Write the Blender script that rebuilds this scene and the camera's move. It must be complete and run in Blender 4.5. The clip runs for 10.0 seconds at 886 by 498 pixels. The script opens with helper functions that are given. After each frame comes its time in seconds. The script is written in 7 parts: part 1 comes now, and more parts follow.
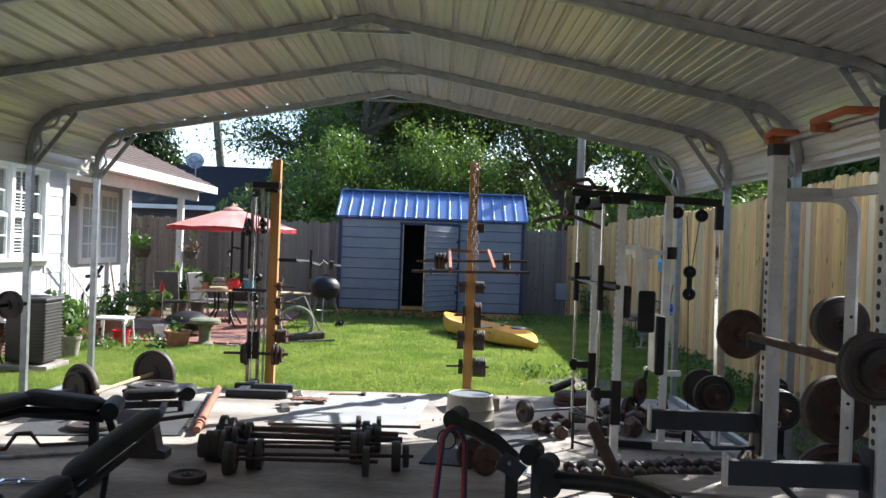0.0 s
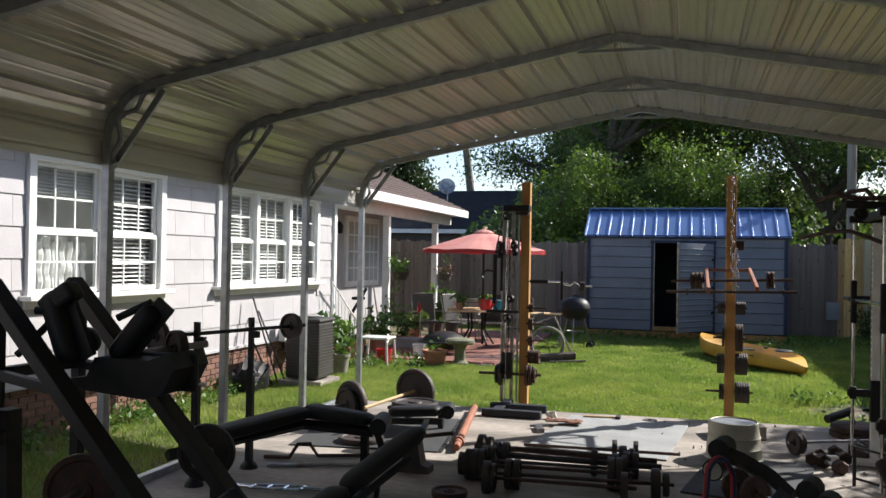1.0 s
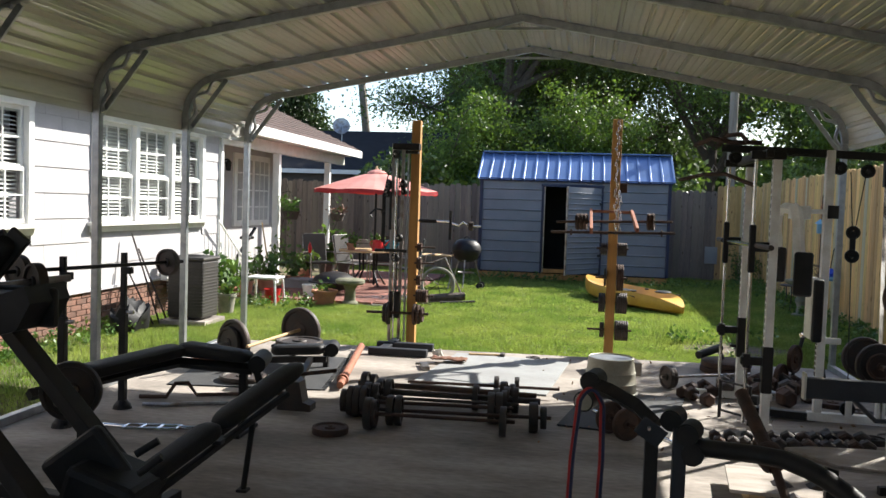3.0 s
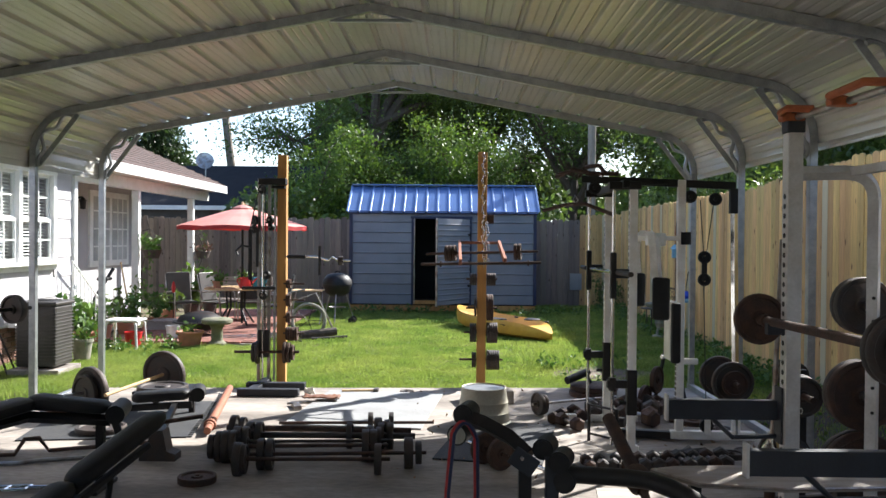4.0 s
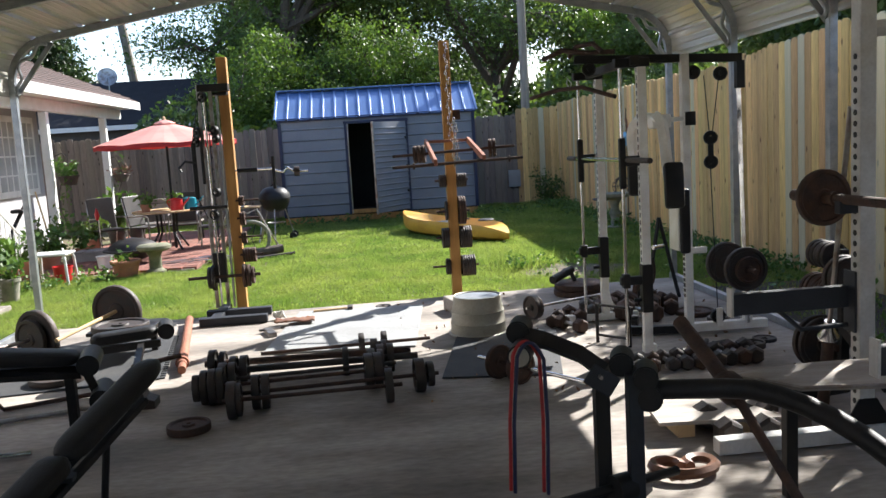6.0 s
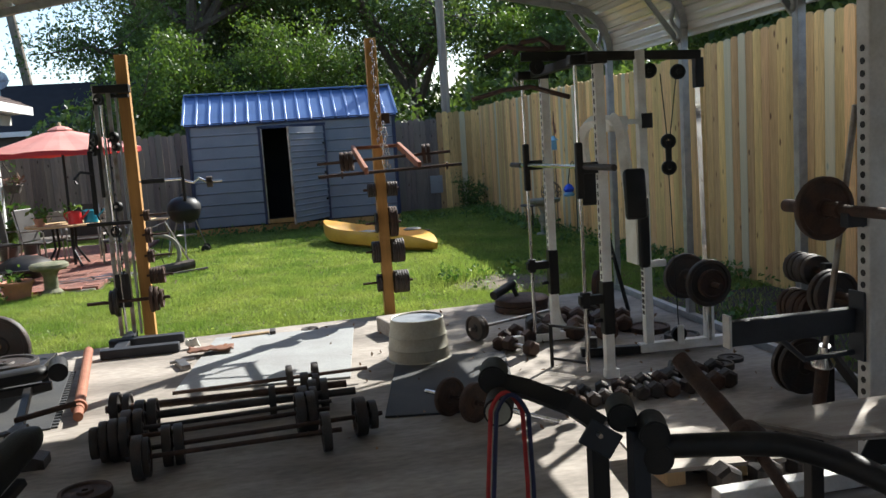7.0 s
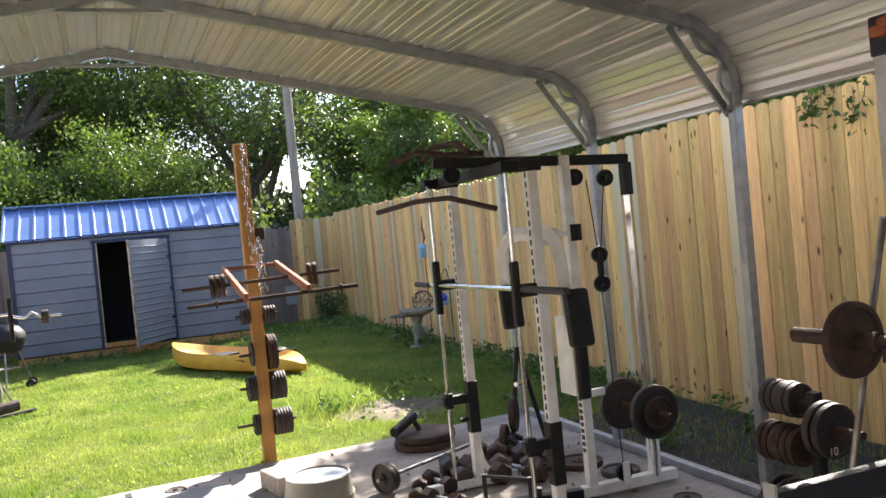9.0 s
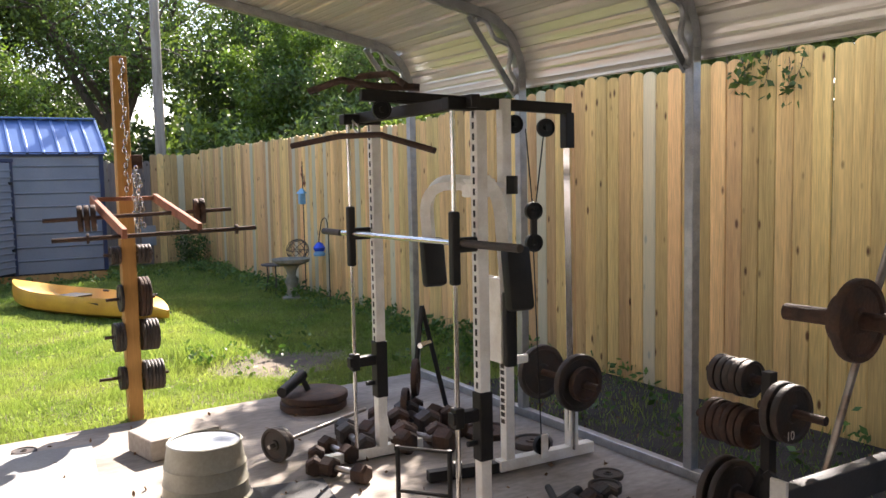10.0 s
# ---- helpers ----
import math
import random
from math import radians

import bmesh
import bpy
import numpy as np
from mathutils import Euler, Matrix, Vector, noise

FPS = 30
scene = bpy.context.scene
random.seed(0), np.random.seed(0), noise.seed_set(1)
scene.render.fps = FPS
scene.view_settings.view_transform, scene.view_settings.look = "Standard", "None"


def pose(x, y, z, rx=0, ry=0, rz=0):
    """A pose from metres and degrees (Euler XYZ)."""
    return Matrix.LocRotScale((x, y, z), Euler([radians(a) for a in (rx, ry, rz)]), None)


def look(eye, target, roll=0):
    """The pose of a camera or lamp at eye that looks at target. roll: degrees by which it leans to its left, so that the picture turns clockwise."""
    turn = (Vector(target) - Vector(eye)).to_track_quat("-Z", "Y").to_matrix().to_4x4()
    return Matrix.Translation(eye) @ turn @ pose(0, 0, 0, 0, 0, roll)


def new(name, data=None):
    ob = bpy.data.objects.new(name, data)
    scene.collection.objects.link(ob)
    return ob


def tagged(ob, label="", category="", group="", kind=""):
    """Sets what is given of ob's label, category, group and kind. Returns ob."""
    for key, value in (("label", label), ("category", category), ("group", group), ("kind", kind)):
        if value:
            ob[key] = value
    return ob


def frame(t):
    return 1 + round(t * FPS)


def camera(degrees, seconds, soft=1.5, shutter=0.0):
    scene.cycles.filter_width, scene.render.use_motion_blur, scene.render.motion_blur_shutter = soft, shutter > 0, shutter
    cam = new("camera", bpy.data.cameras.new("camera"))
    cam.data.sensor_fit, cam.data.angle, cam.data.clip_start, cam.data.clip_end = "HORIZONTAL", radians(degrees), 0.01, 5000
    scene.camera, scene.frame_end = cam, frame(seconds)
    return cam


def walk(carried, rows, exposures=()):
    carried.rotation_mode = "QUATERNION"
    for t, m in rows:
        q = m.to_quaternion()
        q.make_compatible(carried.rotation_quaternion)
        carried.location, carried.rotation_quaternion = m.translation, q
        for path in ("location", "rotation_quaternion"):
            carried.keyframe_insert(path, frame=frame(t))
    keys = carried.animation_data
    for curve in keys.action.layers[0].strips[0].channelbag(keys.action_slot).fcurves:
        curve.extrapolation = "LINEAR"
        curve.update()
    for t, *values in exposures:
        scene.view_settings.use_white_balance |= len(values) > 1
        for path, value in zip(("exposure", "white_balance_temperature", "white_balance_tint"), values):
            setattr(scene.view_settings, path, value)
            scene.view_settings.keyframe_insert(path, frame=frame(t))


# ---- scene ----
cam = camera(55.05, 10.0)
PATH = [
    (0, (0.565, -9.389, 1.627), (0.576, -7.389, 1.618), 2.1),
    (0.5, (0.533, -9.365, 1.648), (0.273, -7.382, 1.692), 0.5),
    (1, (0.526, -9.398, 1.645), (-0.033, -7.478, 1.666), 1.0),
    (1.5, (0.496, -9.423, 1.606), (-0.29, -7.584, 1.567), 2.0),
    (2, (0.518, -9.419, 1.595), (-0.18, -7.546, 1.516), 1.9),
    (2.5, (0.605, -9.376, 1.6), (0.166, -7.427, 1.496), 2.0),
    (2.7, (0.597, -9.334, 1.595), (0.224, -7.372, 1.484), 2.0),
    (3.8, (0.601, -9.271, 1.604), (0.462, -7.276, 1.561), 0.9),
    (4, (0.608, -9.26, 1.61), (0.587, -7.26, 1.586), 0.5),
    (4.5, (0.612, -9.221, 1.594), (0.876, -7.239, 1.534), -0.2),
    (5, (0.518, -9.085, 1.562), (0.679, -7.098, 1.401), -1.6),
    (5.2, (0.424, -8.989, 1.545), (0.439, -7.0, 1.337), -2.8),
    (6.3, (-0.007, -8.405, 1.577), (0.22, -6.434, 1.324), -2.9),
    (6.5, (-0.018, -8.268, 1.554), (0.227, -6.297, 1.318), -2.4),
    (7, (-0.02, -7.89, 1.588), (0.349, -5.94, 1.335), -3.8),
    (7.5, (-0.029, -7.651, 1.649), (0.581, -5.764, 1.386), -2.4),
    (8, (-0.167, -7.389, 1.727), (0.607, -5.554, 1.538), -3.9),
    (8.5, (-0.242, -7.208, 1.711), (0.556, -5.378, 1.59), -3.5),
    (9, (-0.197, -6.903, 1.726), (0.55, -5.048, 1.679), -5.4),
    (9.5, (-0.235, -6.549, 1.692), (0.658, -4.762, 1.599), -2.3),
    (10, (-0.305, -6.243, 1.686), (0.734, -4.543, 1.515), -1.1),
]
walk(cam, [(t, look(eye, target, roll)) for t, eye, target, roll in PATH], exposures=[
    (0.0, 1.57, 5850, 10), (0.5, 1.12, 6050, 11), (1.0, 0.9, 6200, 11), (1.5, 0.77, 6400, 11), (2.0, 0.8, 6350, 10), (2.5, 1.06, 6350, 9), (4.0, 1.57, 6050, 11), (4.5, 1.7, 5950, 12), (5.0, 2.08, 5900, 13),
    (6.5, 1.28, 6150, 9), (7.0, 1.2, 6150, 8), (7.5, 1.3, 6250, 8), (8.0, 1.85, 6650, 13), (8.5, 2.0, 6550, 14), (9.0, 2.22, 6550, 16), (9.5, 2.18, 6700, 16), (10.0, 2.15, 6750, 18)])

# ---- sky and sun ----
SUN = Vector((0.95, 0.93, 1.0)).normalized()
world = bpy.data.worlds.new("sky")
scene.world = world
world.use_nodes = True
sky = world.node_tree.nodes.new("ShaderNodeTexSky")
sky.sky_type, sky.sun_disc = "NISHITA", False
sky.sun_elevation, sky.sun_rotation = math.asin(SUN.z), math.atan2(SUN.x, SUN.y)
world.node_tree.links.new(sky.outputs[0], world.node_tree.nodes["Background"].inputs[0])
world.node_tree.nodes["Background"].inputs[1].default_value = 0.105
sun = new("sun", bpy.data.lights.new("sun", "SUN"))
sun.data.energy, sun.data.angle, sun.data.color = 5.0, radians(0.55), (1.0, 0.94, 0.84)
sun.rotation_euler = SUN.to_track_quat("Z", "Y").to_euler()


# ---- materials ----
def material(name, color, rough=0.6, metal=0.0, color2=None, scale=6.0, fine=60.0, bump=0.15, dirt=0.35, dirt_color=None,
             vary=0.0, stretch=(1, 1, 1), translucent=0.0, island=0.0, spec=0.5, coat=0.0, bump_dist=0.01):
    """A worn surface: a base colour, broad blotches towards color2, fine grain, bump; vary: change from object to object."""
    m = bpy.data.materials.new(name)
    m.use_nodes = True
    nodes, links = m.node_tree.nodes, m.node_tree.links
    b = nodes["Principled BSDF"]
    b.inputs["Roughness"].default_value, b.inputs["Metallic"].default_value = rough, metal
    b.inputs["Specular IOR Level"].default_value = spec
    if coat:
        b.inputs["Coat Weight"].default_value = coat
    geo = nodes.new("ShaderNodeTexCoord")
    mapping = nodes.new("ShaderNodeMapping")
    mapping.inputs["Scale"].default_value = stretch
    info = nodes.new("ShaderNodeObjectInfo")
    shift = nodes.new("ShaderNodeVectorMath")
    shift.operation = "MULTIPLY_ADD"
    shift.inputs[1].default_value = (37.0, 19.0, 53.0)
    links.new(info.outputs["Random"], shift.inputs[0])
    links.new(geo.outputs["Object"], shift.inputs[2])
    links.new(shift.outputs[0], mapping.inputs["Vector"])
    broad = nodes.new("ShaderNodeTexNoise")
    broad.inputs["Scale"].default_value, broad.inputs["Detail"].default_value = scale, 6.0
    grain = nodes.new("ShaderNodeTexNoise")
    grain.inputs["Scale"].default_value, grain.inputs["Detail"].default_value = fine, 3.0
    links.new(mapping.outputs[0], broad.inputs["Vector"])
    links.new(mapping.outputs[0], grain.inputs["Vector"])
    ramp = nodes.new("ShaderNodeValToRGB")
    ramp.color_ramp.elements[0].position, ramp.color_ramp.elements[1].position = 0.38, 0.66
    links.new(broad.outputs["Fac"], ramp.inputs[0])
    c2 = color2 or tuple(c * 0.72 for c in color)
    mix = nodes.new("ShaderNodeMix")
    mix.data_type = "RGBA"
    mix.inputs["A"].default_value, mix.inputs["B"].default_value = (*color, 1), (*c2, 1)
    links.new(ramp.outputs[0], mix.inputs["Factor"])
    hsv = nodes.new("ShaderNodeHueSaturation")
    links.new(mix.outputs["Result"], hsv.inputs["Color"])
    value = nodes.new("ShaderNodeMath")
    value.operation = "MULTIPLY_ADD"
    value.inputs[1].default_value, value.inputs[2].default_value = dirt, 1.0 - dirt / 2
    links.new(grain.outputs["Fac"], value.inputs[0])
    last = value
    if vary or island:
        spread = nodes.new("ShaderNodeMath")
        spread.operation = "MULTIPLY_ADD"
        spread.inputs[1].default_value, spread.inputs[2].default_value = vary or island, 1.0 - (vary or island) / 2
        if island:
            isl = nodes.new("ShaderNodeNewGeometry")
            links.new(isl.outputs["Random Per Island"], spread.inputs[0])
        else:
            links.new(info.outputs["Random"], spread.inputs[0])
        last = nodes.new("ShaderNodeMath")
        last.operation = "MULTIPLY"
        links.new(value.outputs[0], last.inputs[0])
        links.new(spread.outputs[0], last.inputs[1])
    links.new(last.outputs[0], hsv.inputs["Value"])
    links.new(hsv.outputs[0], b.inputs["Base Color"])
    if bump:
        bm_node = nodes.new("ShaderNodeBump")
        bm_node.inputs["Strength"].default_value, bm_node.inputs["Distance"].default_value = bump, bump_dist
        links.new(grain.outputs["Fac"], bm_node.inputs["Height"])
        links.new(bm_node.outputs[0], b.inputs["Normal"])
    if translucent:
        tr = nodes.new("ShaderNodeBsdfTranslucent")
        warm = nodes.new("ShaderNodeMix")
        warm.data_type, warm.blend_type = "RGBA", "MULTIPLY"
        warm.inputs["Factor"].default_value = 1.0
        warm.inputs["B"].default_value = (1.0, 1.0, 0.62, 1)
        links.new(hsv.outputs[0], warm.inputs["A"])
        links.new(warm.outputs["Result"], tr.inputs[0])
        both = nodes.new("ShaderNodeMixShader")
        both.inputs[0].default_value = translucent
        links.new(b.outputs[0], both.inputs[1])
        links.new(tr.outputs[0], both.inputs[2])
        links.new(both.outputs[0], nodes["Material Output"].inputs["Surface"])
    return m


def picket_material(name, color, color2, odd, odd_share):
    """Sawn boards: long grain, knots, each board its own tone; a share of boards takes the odd tone."""
    m = material(name, color, 0.75, color2=color2, scale=2.6, fine=26.0, dirt=0.95, vary=0.6, stretch=(4.2, 4.2, 0.22), bump=0.3)
    nodes, links = m.node_tree.nodes, m.node_tree.links
    hsv = next(n for n in nodes if n.type == "HUE_SAT")
    b = nodes["Principled BSDF"]
    coord = next(n for n in nodes if n.type == "TEX_COORD")
    info = next(n for n in nodes if n.type == "OBJECT_INFO")
    # knots
    mp = nodes.new("ShaderNodeMapping")
    mp.inputs["Scale"].default_value = (8.0, 8.0, 3.3)
    shift = next(n for n in nodes if n.type == "VECT_MATH")
    links.new(shift.outputs[0], mp.inputs[0])
    vor = nodes.new("ShaderNodeTexVoronoi")
    vor.inputs["Scale"].default_value = 1.0
    links.new(mp.outputs[0], vor.inputs["Vector"])
    kr = nodes.new("ShaderNodeValToRGB")
    kr.color_ramp.elements[0].position, kr.color_ramp.elements[1].position = 0.07, 0.15
    kr.color_ramp.elements[0].color, kr.color_ramp.elements[1].color = (0.2, 0.12, 0.07, 1), (1, 1, 1, 1)
    links.new(vor.outputs["Distance"], kr.inputs[0])
    kn = nodes.new("ShaderNodeMix")
    kn.data_type, kn.blend_type = "RGBA", "MULTIPLY"
    kn.inputs["Factor"].default_value = 1.0
    tone = nodes.new("ShaderNodeMath")
    tone.operation = "MULTIPLY"
    tone.inputs[1].default_value = 7.77
    tone2 = nodes.new("ShaderNodeMath")
    tone2.operation = "FRACT"
    warm = nodes.new("ShaderNodeMapRange")
    warm.inputs["To Min"].default_value, warm.inputs["To Max"].default_value = 0.485, 0.512
    links.new(info.outputs["Random"], tone.inputs[0])
    links.new(tone.outputs[0], tone2.inputs[0])
    links.new(tone2.outputs[0], warm.inputs["Value"])
    links.new(warm.outputs["Result"], hsv.inputs["Hue"])
    links.new(hsv.outputs[0], kn.inputs["A"])
    links.new(kr.outputs[0], kn.inputs["B"])
    # odd boards
    frac = nodes.new("ShaderNodeMath")
    frac.operation = "MULTIPLY"
    frac.inputs[1].default_value = 17.31
    fr2 = nodes.new("ShaderNodeMath")
    fr2.operation = "FRACT"
    less = nodes.new("ShaderNodeMath")
    less.operation = "LESS_THAN"
    less.inputs[1].default_value = odd_share
    links.new(info.outputs["Random"], frac.inputs[0])
    links.new(frac.outputs[0], fr2.inputs[0])
    links.new(fr2.outputs[0], less.inputs[0])
    scaled = nodes.new("ShaderNodeMath")
    scaled.operation = "MULTIPLY"
    scaled.inputs[1].default_value = 0.6
    links.new(less.outputs[0], scaled.inputs[0])
    od = nodes.new("ShaderNodeMix")
    od.data_type = "RGBA"
    links.new(scaled.outputs[0], od.inputs["Factor"])
    links.new(kn.outputs["Result"], od.inputs["A"])
    od.inputs["B"].default_value = (*odd, 1)
    links.new(od.outputs["Result"], b.inputs["Base Color"])
    return m


def glass_material(name, color, rough=0.05):
    m = bpy.data.materials.new(name)
    m.use_nodes = True
    b = m.node_tree.nodes["Principled BSDF"]
    b.inputs["Base Color"].default_value = (*color, 1)
    b.inputs["Roughness"].default_value, b.inputs["Transmission Weight"].default_value = rough, 1.0
    b.inputs["IOR"].default_value = 1.02
    return m


M = {
    "galv": material("galvanised steel", (0.42, 0.44, 0.46), 0.42, 0.8, color2=(0.32, 0.34, 0.36), scale=14, fine=120, dirt=0.4, bump=0.05),
    "sheet": material("pale painted roof sheet", (0.76, 0.74, 0.69), 0.24, 0.5, color2=(0.68, 0.655, 0.6), scale=1.3, fine=22, dirt=0.16, bump=0.02, stretch=(2.5, 0.5, 2.5)),
    "concrete": material("worn concrete", (0.37, 0.33, 0.29), 0.88, color2=(0.19, 0.167, 0.145), scale=1.6, fine=24, dirt=0.75, spec=0.3, bump=0.3, stretch=(0.6, 1.4, 1)),
    "soil": material("soil and thatch", (0.1, 0.1, 0.04), 0.95, color2=(0.12, 0.085, 0.05), scale=1.2, fine=45, dirt=0.7, bump=0.6),
    "dirt": material("bare dry dirt", (0.15, 0.115, 0.08), 0.95, color2=(0.07, 0.055, 0.04), scale=5, fine=60, dirt=0.6, bump=0.6),
    "grass": material("lawn grass", (0.165, 0.258, 0.06), 0.6, color2=(0.3, 0.365, 0.11), scale=1.1, fine=7, dirt=0.6, bump=0, translucent=0.5, island=0.75, spec=0.25),
    "weed": material("broad weeds", (0.07, 0.15, 0.03), 0.5, color2=(0.12, 0.2, 0.04), scale=2, fine=20, bump=0, translucent=0.35, island=0.7),
    "siding": material("off-white cement siding", (0.45, 0.43, 0.435), 0.65, color2=(0.4, 0.385, 0.39), scale=3, fine=45, dirt=0.14, vary=0.07, bump=0.12),
    "white": material("white painted wood", (0.8, 0.79, 0.76), 0.5, color2=(0.72, 0.71, 0.67), scale=5, fine=60, dirt=0.14, bump=0.06),
    "powder": material("white powder-coated steel", (0.9, 0.89, 0.85), 0.35, color2=(0.76, 0.73, 0.67), scale=9, fine=70, dirt=0.22, bump=0.03, spec=0.5),
    "brick": material("brown-red brick", (0.2, 0.1, 0.068), 0.88, color2=(0.13, 0.075, 0.055), scale=9, fine=90, dirt=0.45, vary=0.5, bump=0.35),
    "mortar": material("grey mortar", (0.4, 0.36, 0.32), 0.9, scale=8, fine=90, bump=0.3),
    "shingle": material("brown asphalt shingles", (0.13, 0.095, 0.085), 0.95, spec=0.1, color2=(0.09, 0.075, 0.07), scale=5, fine=120, dirt=0.6, bump=0.5, island=0.35),
    "darkroof": material("dark grey shingles", (0.03, 0.03, 0.034), 0.95, spec=0.1, color2=(0.035, 0.035, 0.04), scale=4, fine=110, dirt=0.5, bump=0.4),
    "pane": glass_material("window glass", (0.9, 0.94, 0.95)),
    "room": material("pale room behind the window", (0.5, 0.5, 0.48), 0.9, scale=2, bump=0),
    "blind": material("white window blind slats", (0.72, 0.71, 0.68), 0.5, scale=4, dirt=0.15, bump=0),
    "picket": picket_material("new pine pickets", (0.68, 0.455, 0.18), (0.52, 0.33, 0.125), (0.46, 0.52, 0.4), 0.07),
    "oldpicket": picket_material("weathered grey pickets", (0.21, 0.165, 0.13), (0.14, 0.115, 0.1), (0.24, 0.2, 0.15), 0.2),
    "pine": material("treated pine post", (0.5, 0.27, 0.08), 0.7, color2=(0.38, 0.19, 0.055), scale=3, fine=30, dirt=0.4, stretch=(4, 4, 0.4), bump=0.15),
    "lumber": material("bare lumber", (0.62, 0.44, 0.24), 0.75, color2=(0.52, 0.34, 0.17), scale=3, fine=30, dirt=0.3, stretch=(4, 4, 0.5), bump=0.12),
    "rust": material("rusty iron", (0.08, 0.042, 0.028), 0.75, 0.2, color2=(0.045, 0.03, 0.025), scale=14, fine=90, dirt=0.6, bump=0.4, vary=0.25),
    "redrust": material("rust-red bar", (0.33, 0.13, 0.075), 0.75, 0.15, color2=(0.23, 0.09, 0.05), scale=12, fine=90, dirt=0.5, bump=0.3),
    "iron": material("grey-black cast iron", (0.04, 0.037, 0.035), 0.6, 0.2, color2=(0.06, 0.04, 0.032), scale=10, fine=90, dirt=0.5, bump=0.3, vary=0.35),
    "blacksteel": material("black painted steel", (0.014, 0.014, 0.015), 0.5, 0.0, spec=0.3, color2=(0.022, 0.02, 0.019), scale=10, fine=70, dirt=0.4, bump=0.08),
    "greysteel": material("dark grey hammered steel", (0.032, 0.036, 0.045), 0.55, 0.1, color2=(0.026, 0.029, 0.036), spec=0.35, scale=8, fine=80, dirt=0.35, bump=0.08),
    "vinyl": material("black vinyl padding", (0.012, 0.012, 0.013), 0.55, color2=(0.018, 0.018, 0.018), spec=0.3, scale=7, fine=90, dirt=0.4, bump=0.15),
    "rubber": material("black rubber mat", (0.032, 0.034, 0.038), 0.8, color2=(0.05, 0.05, 0.05), scale=3, fine=110, dirt=0.5, bump=0.3),
    "greymat": material("grey board", (0.3, 0.31, 0.31), 0.85, color2=(0.24, 0.24, 0.24), scale=2.2, fine=60, dirt=0.35, bump=0.2),
    "chrome": material("chromed steel", (0.75, 0.76, 0.78), 0.18, 1.0, color2=(0.6, 0.58, 0.55), scale=12, fine=70, dirt=0.15, bump=0.02),
    "dullsteel": material("dull bare steel", (0.42, 0.41, 0.4), 0.35, 0.9, color2=(0.25, 0.2, 0.17), scale=10, fine=70, dirt=0.4, bump=0.06),
    "orange": material("orange rubber grip", (0.45, 0.12, 0.035), 0.6, color2=(0.33, 0.09, 0.03), scale=14, fine=60, dirt=0.3, bump=0.15),
    "blue": material("blue painted metal", (0.12, 0.2, 0.4), 0.32, 0.3, color2=(0.1, 0.165, 0.32), scale=2, fine=40, dirt=0.2, bump=0.03),
    "darkblue": material("dark blue trim", (0.014, 0.022, 0.065), 0.45, scale=3, fine=40, dirt=0.2, bump=0.03),
    "shedwall": material("slate grey metal siding", (0.2, 0.215, 0.255), 0.45, 0.1, color2=(0.165, 0.18, 0.22), scale=1.6, fine=35, dirt=0.2, bump=0.04),
    "dark": material("shed interior shade as colour", (0.03, 0.028, 0.026), 0.9, scale=3, bump=0),
    "yellow": material("yellow plastic", (0.66, 0.37, 0.045), 0.42, color2=(0.54, 0.28, 0.035), scale=3, fine=40, dirt=0.25, bump=0.04),
    "red": material("deep red canvas", (0.5, 0.045, 0.05), 0.75, color2=(0.42, 0.035, 0.04), scale=3, fine=120, dirt=0.2, bump=0.1, translucent=0.35),
    "pinkcanvas": material("sun-faded pink canvas", (0.68, 0.3, 0.25), 0.8, color2=(0.6, 0.23, 0.19), scale=3, fine=120, dirt=0.25, bump=0.1, translucent=0.15),
    "mossstone": material("mossy cast stone", (0.2, 0.19, 0.13), 0.9, color2=(0.12, 0.13, 0.07), scale=9, fine=70, dirt=0.5, bump=0.4),
    "redplastic": material("red plastic", (0.6, 0.02, 0.02), 0.4, scale=3, dirt=0.15, bump=0),
    "teal": material("teal plastic", (0.02, 0.28, 0.36), 0.4, scale=3, dirt=0.15, bump=0),
    "skyblue": material("blue glass and plastic", (0.03, 0.08, 0.6), 0.25, scale=3, dirt=0.15, bump=0),
    "navy": material("dark blue elastic", (0.012, 0.018, 0.07), 0.6, scale=20, dirt=0.2, bump=0.05),
    "paleblue": material("pale blue painted tin", (0.2, 0.42, 0.6), 0.5, scale=5, dirt=0.3, bump=0.05),
    "terracotta": material("terracotta", (0.45, 0.2, 0.11), 0.8, color2=(0.35, 0.16, 0.1), scale=8, fine=70, dirt=0.3, bump=0.2),
    "stone": material("weathered cast stone", (0.27, 0.25, 0.2), 0.9, color2=(0.16, 0.17, 0.12), scale=8, fine=70, dirt=0.45, bump=0.4),
    "tub": material("dull galvanised tub", (0.42, 0.4, 0.33), 0.55, 0.25, color2=(0.33, 0.31, 0.25), scale=5, fine=60, dirt=0.35, bump=0.08),
    "leaf": material("green leaves", (0.066, 0.115, 0.03), 0.42, color2=(0.12, 0.18, 0.038), scale=0.25, fine=1.2, bump=0, translucent=0.42, island=0.9),
    "lime": material("bright sunlit leaves", (0.085, 0.15, 0.025), 0.45, color2=(0.12, 0.19, 0.03), scale=0.4, fine=2, bump=0, translucent=0.45, island=0.8),
    "deep": material("dark green leaves", (0.04, 0.07, 0.024), 0.45, color2=(0.07, 0.108, 0.034), scale=0.3, fine=1.5, bump=0, translucent=0.35, island=0.9),
    "bark": material("grey-brown bark", (0.11, 0.085, 0.065), 0.9, color2=(0.07, 0.055, 0.045), scale=5, fine=40, dirt=0.5, stretch=(3, 3, 0.7), bump=0.7),
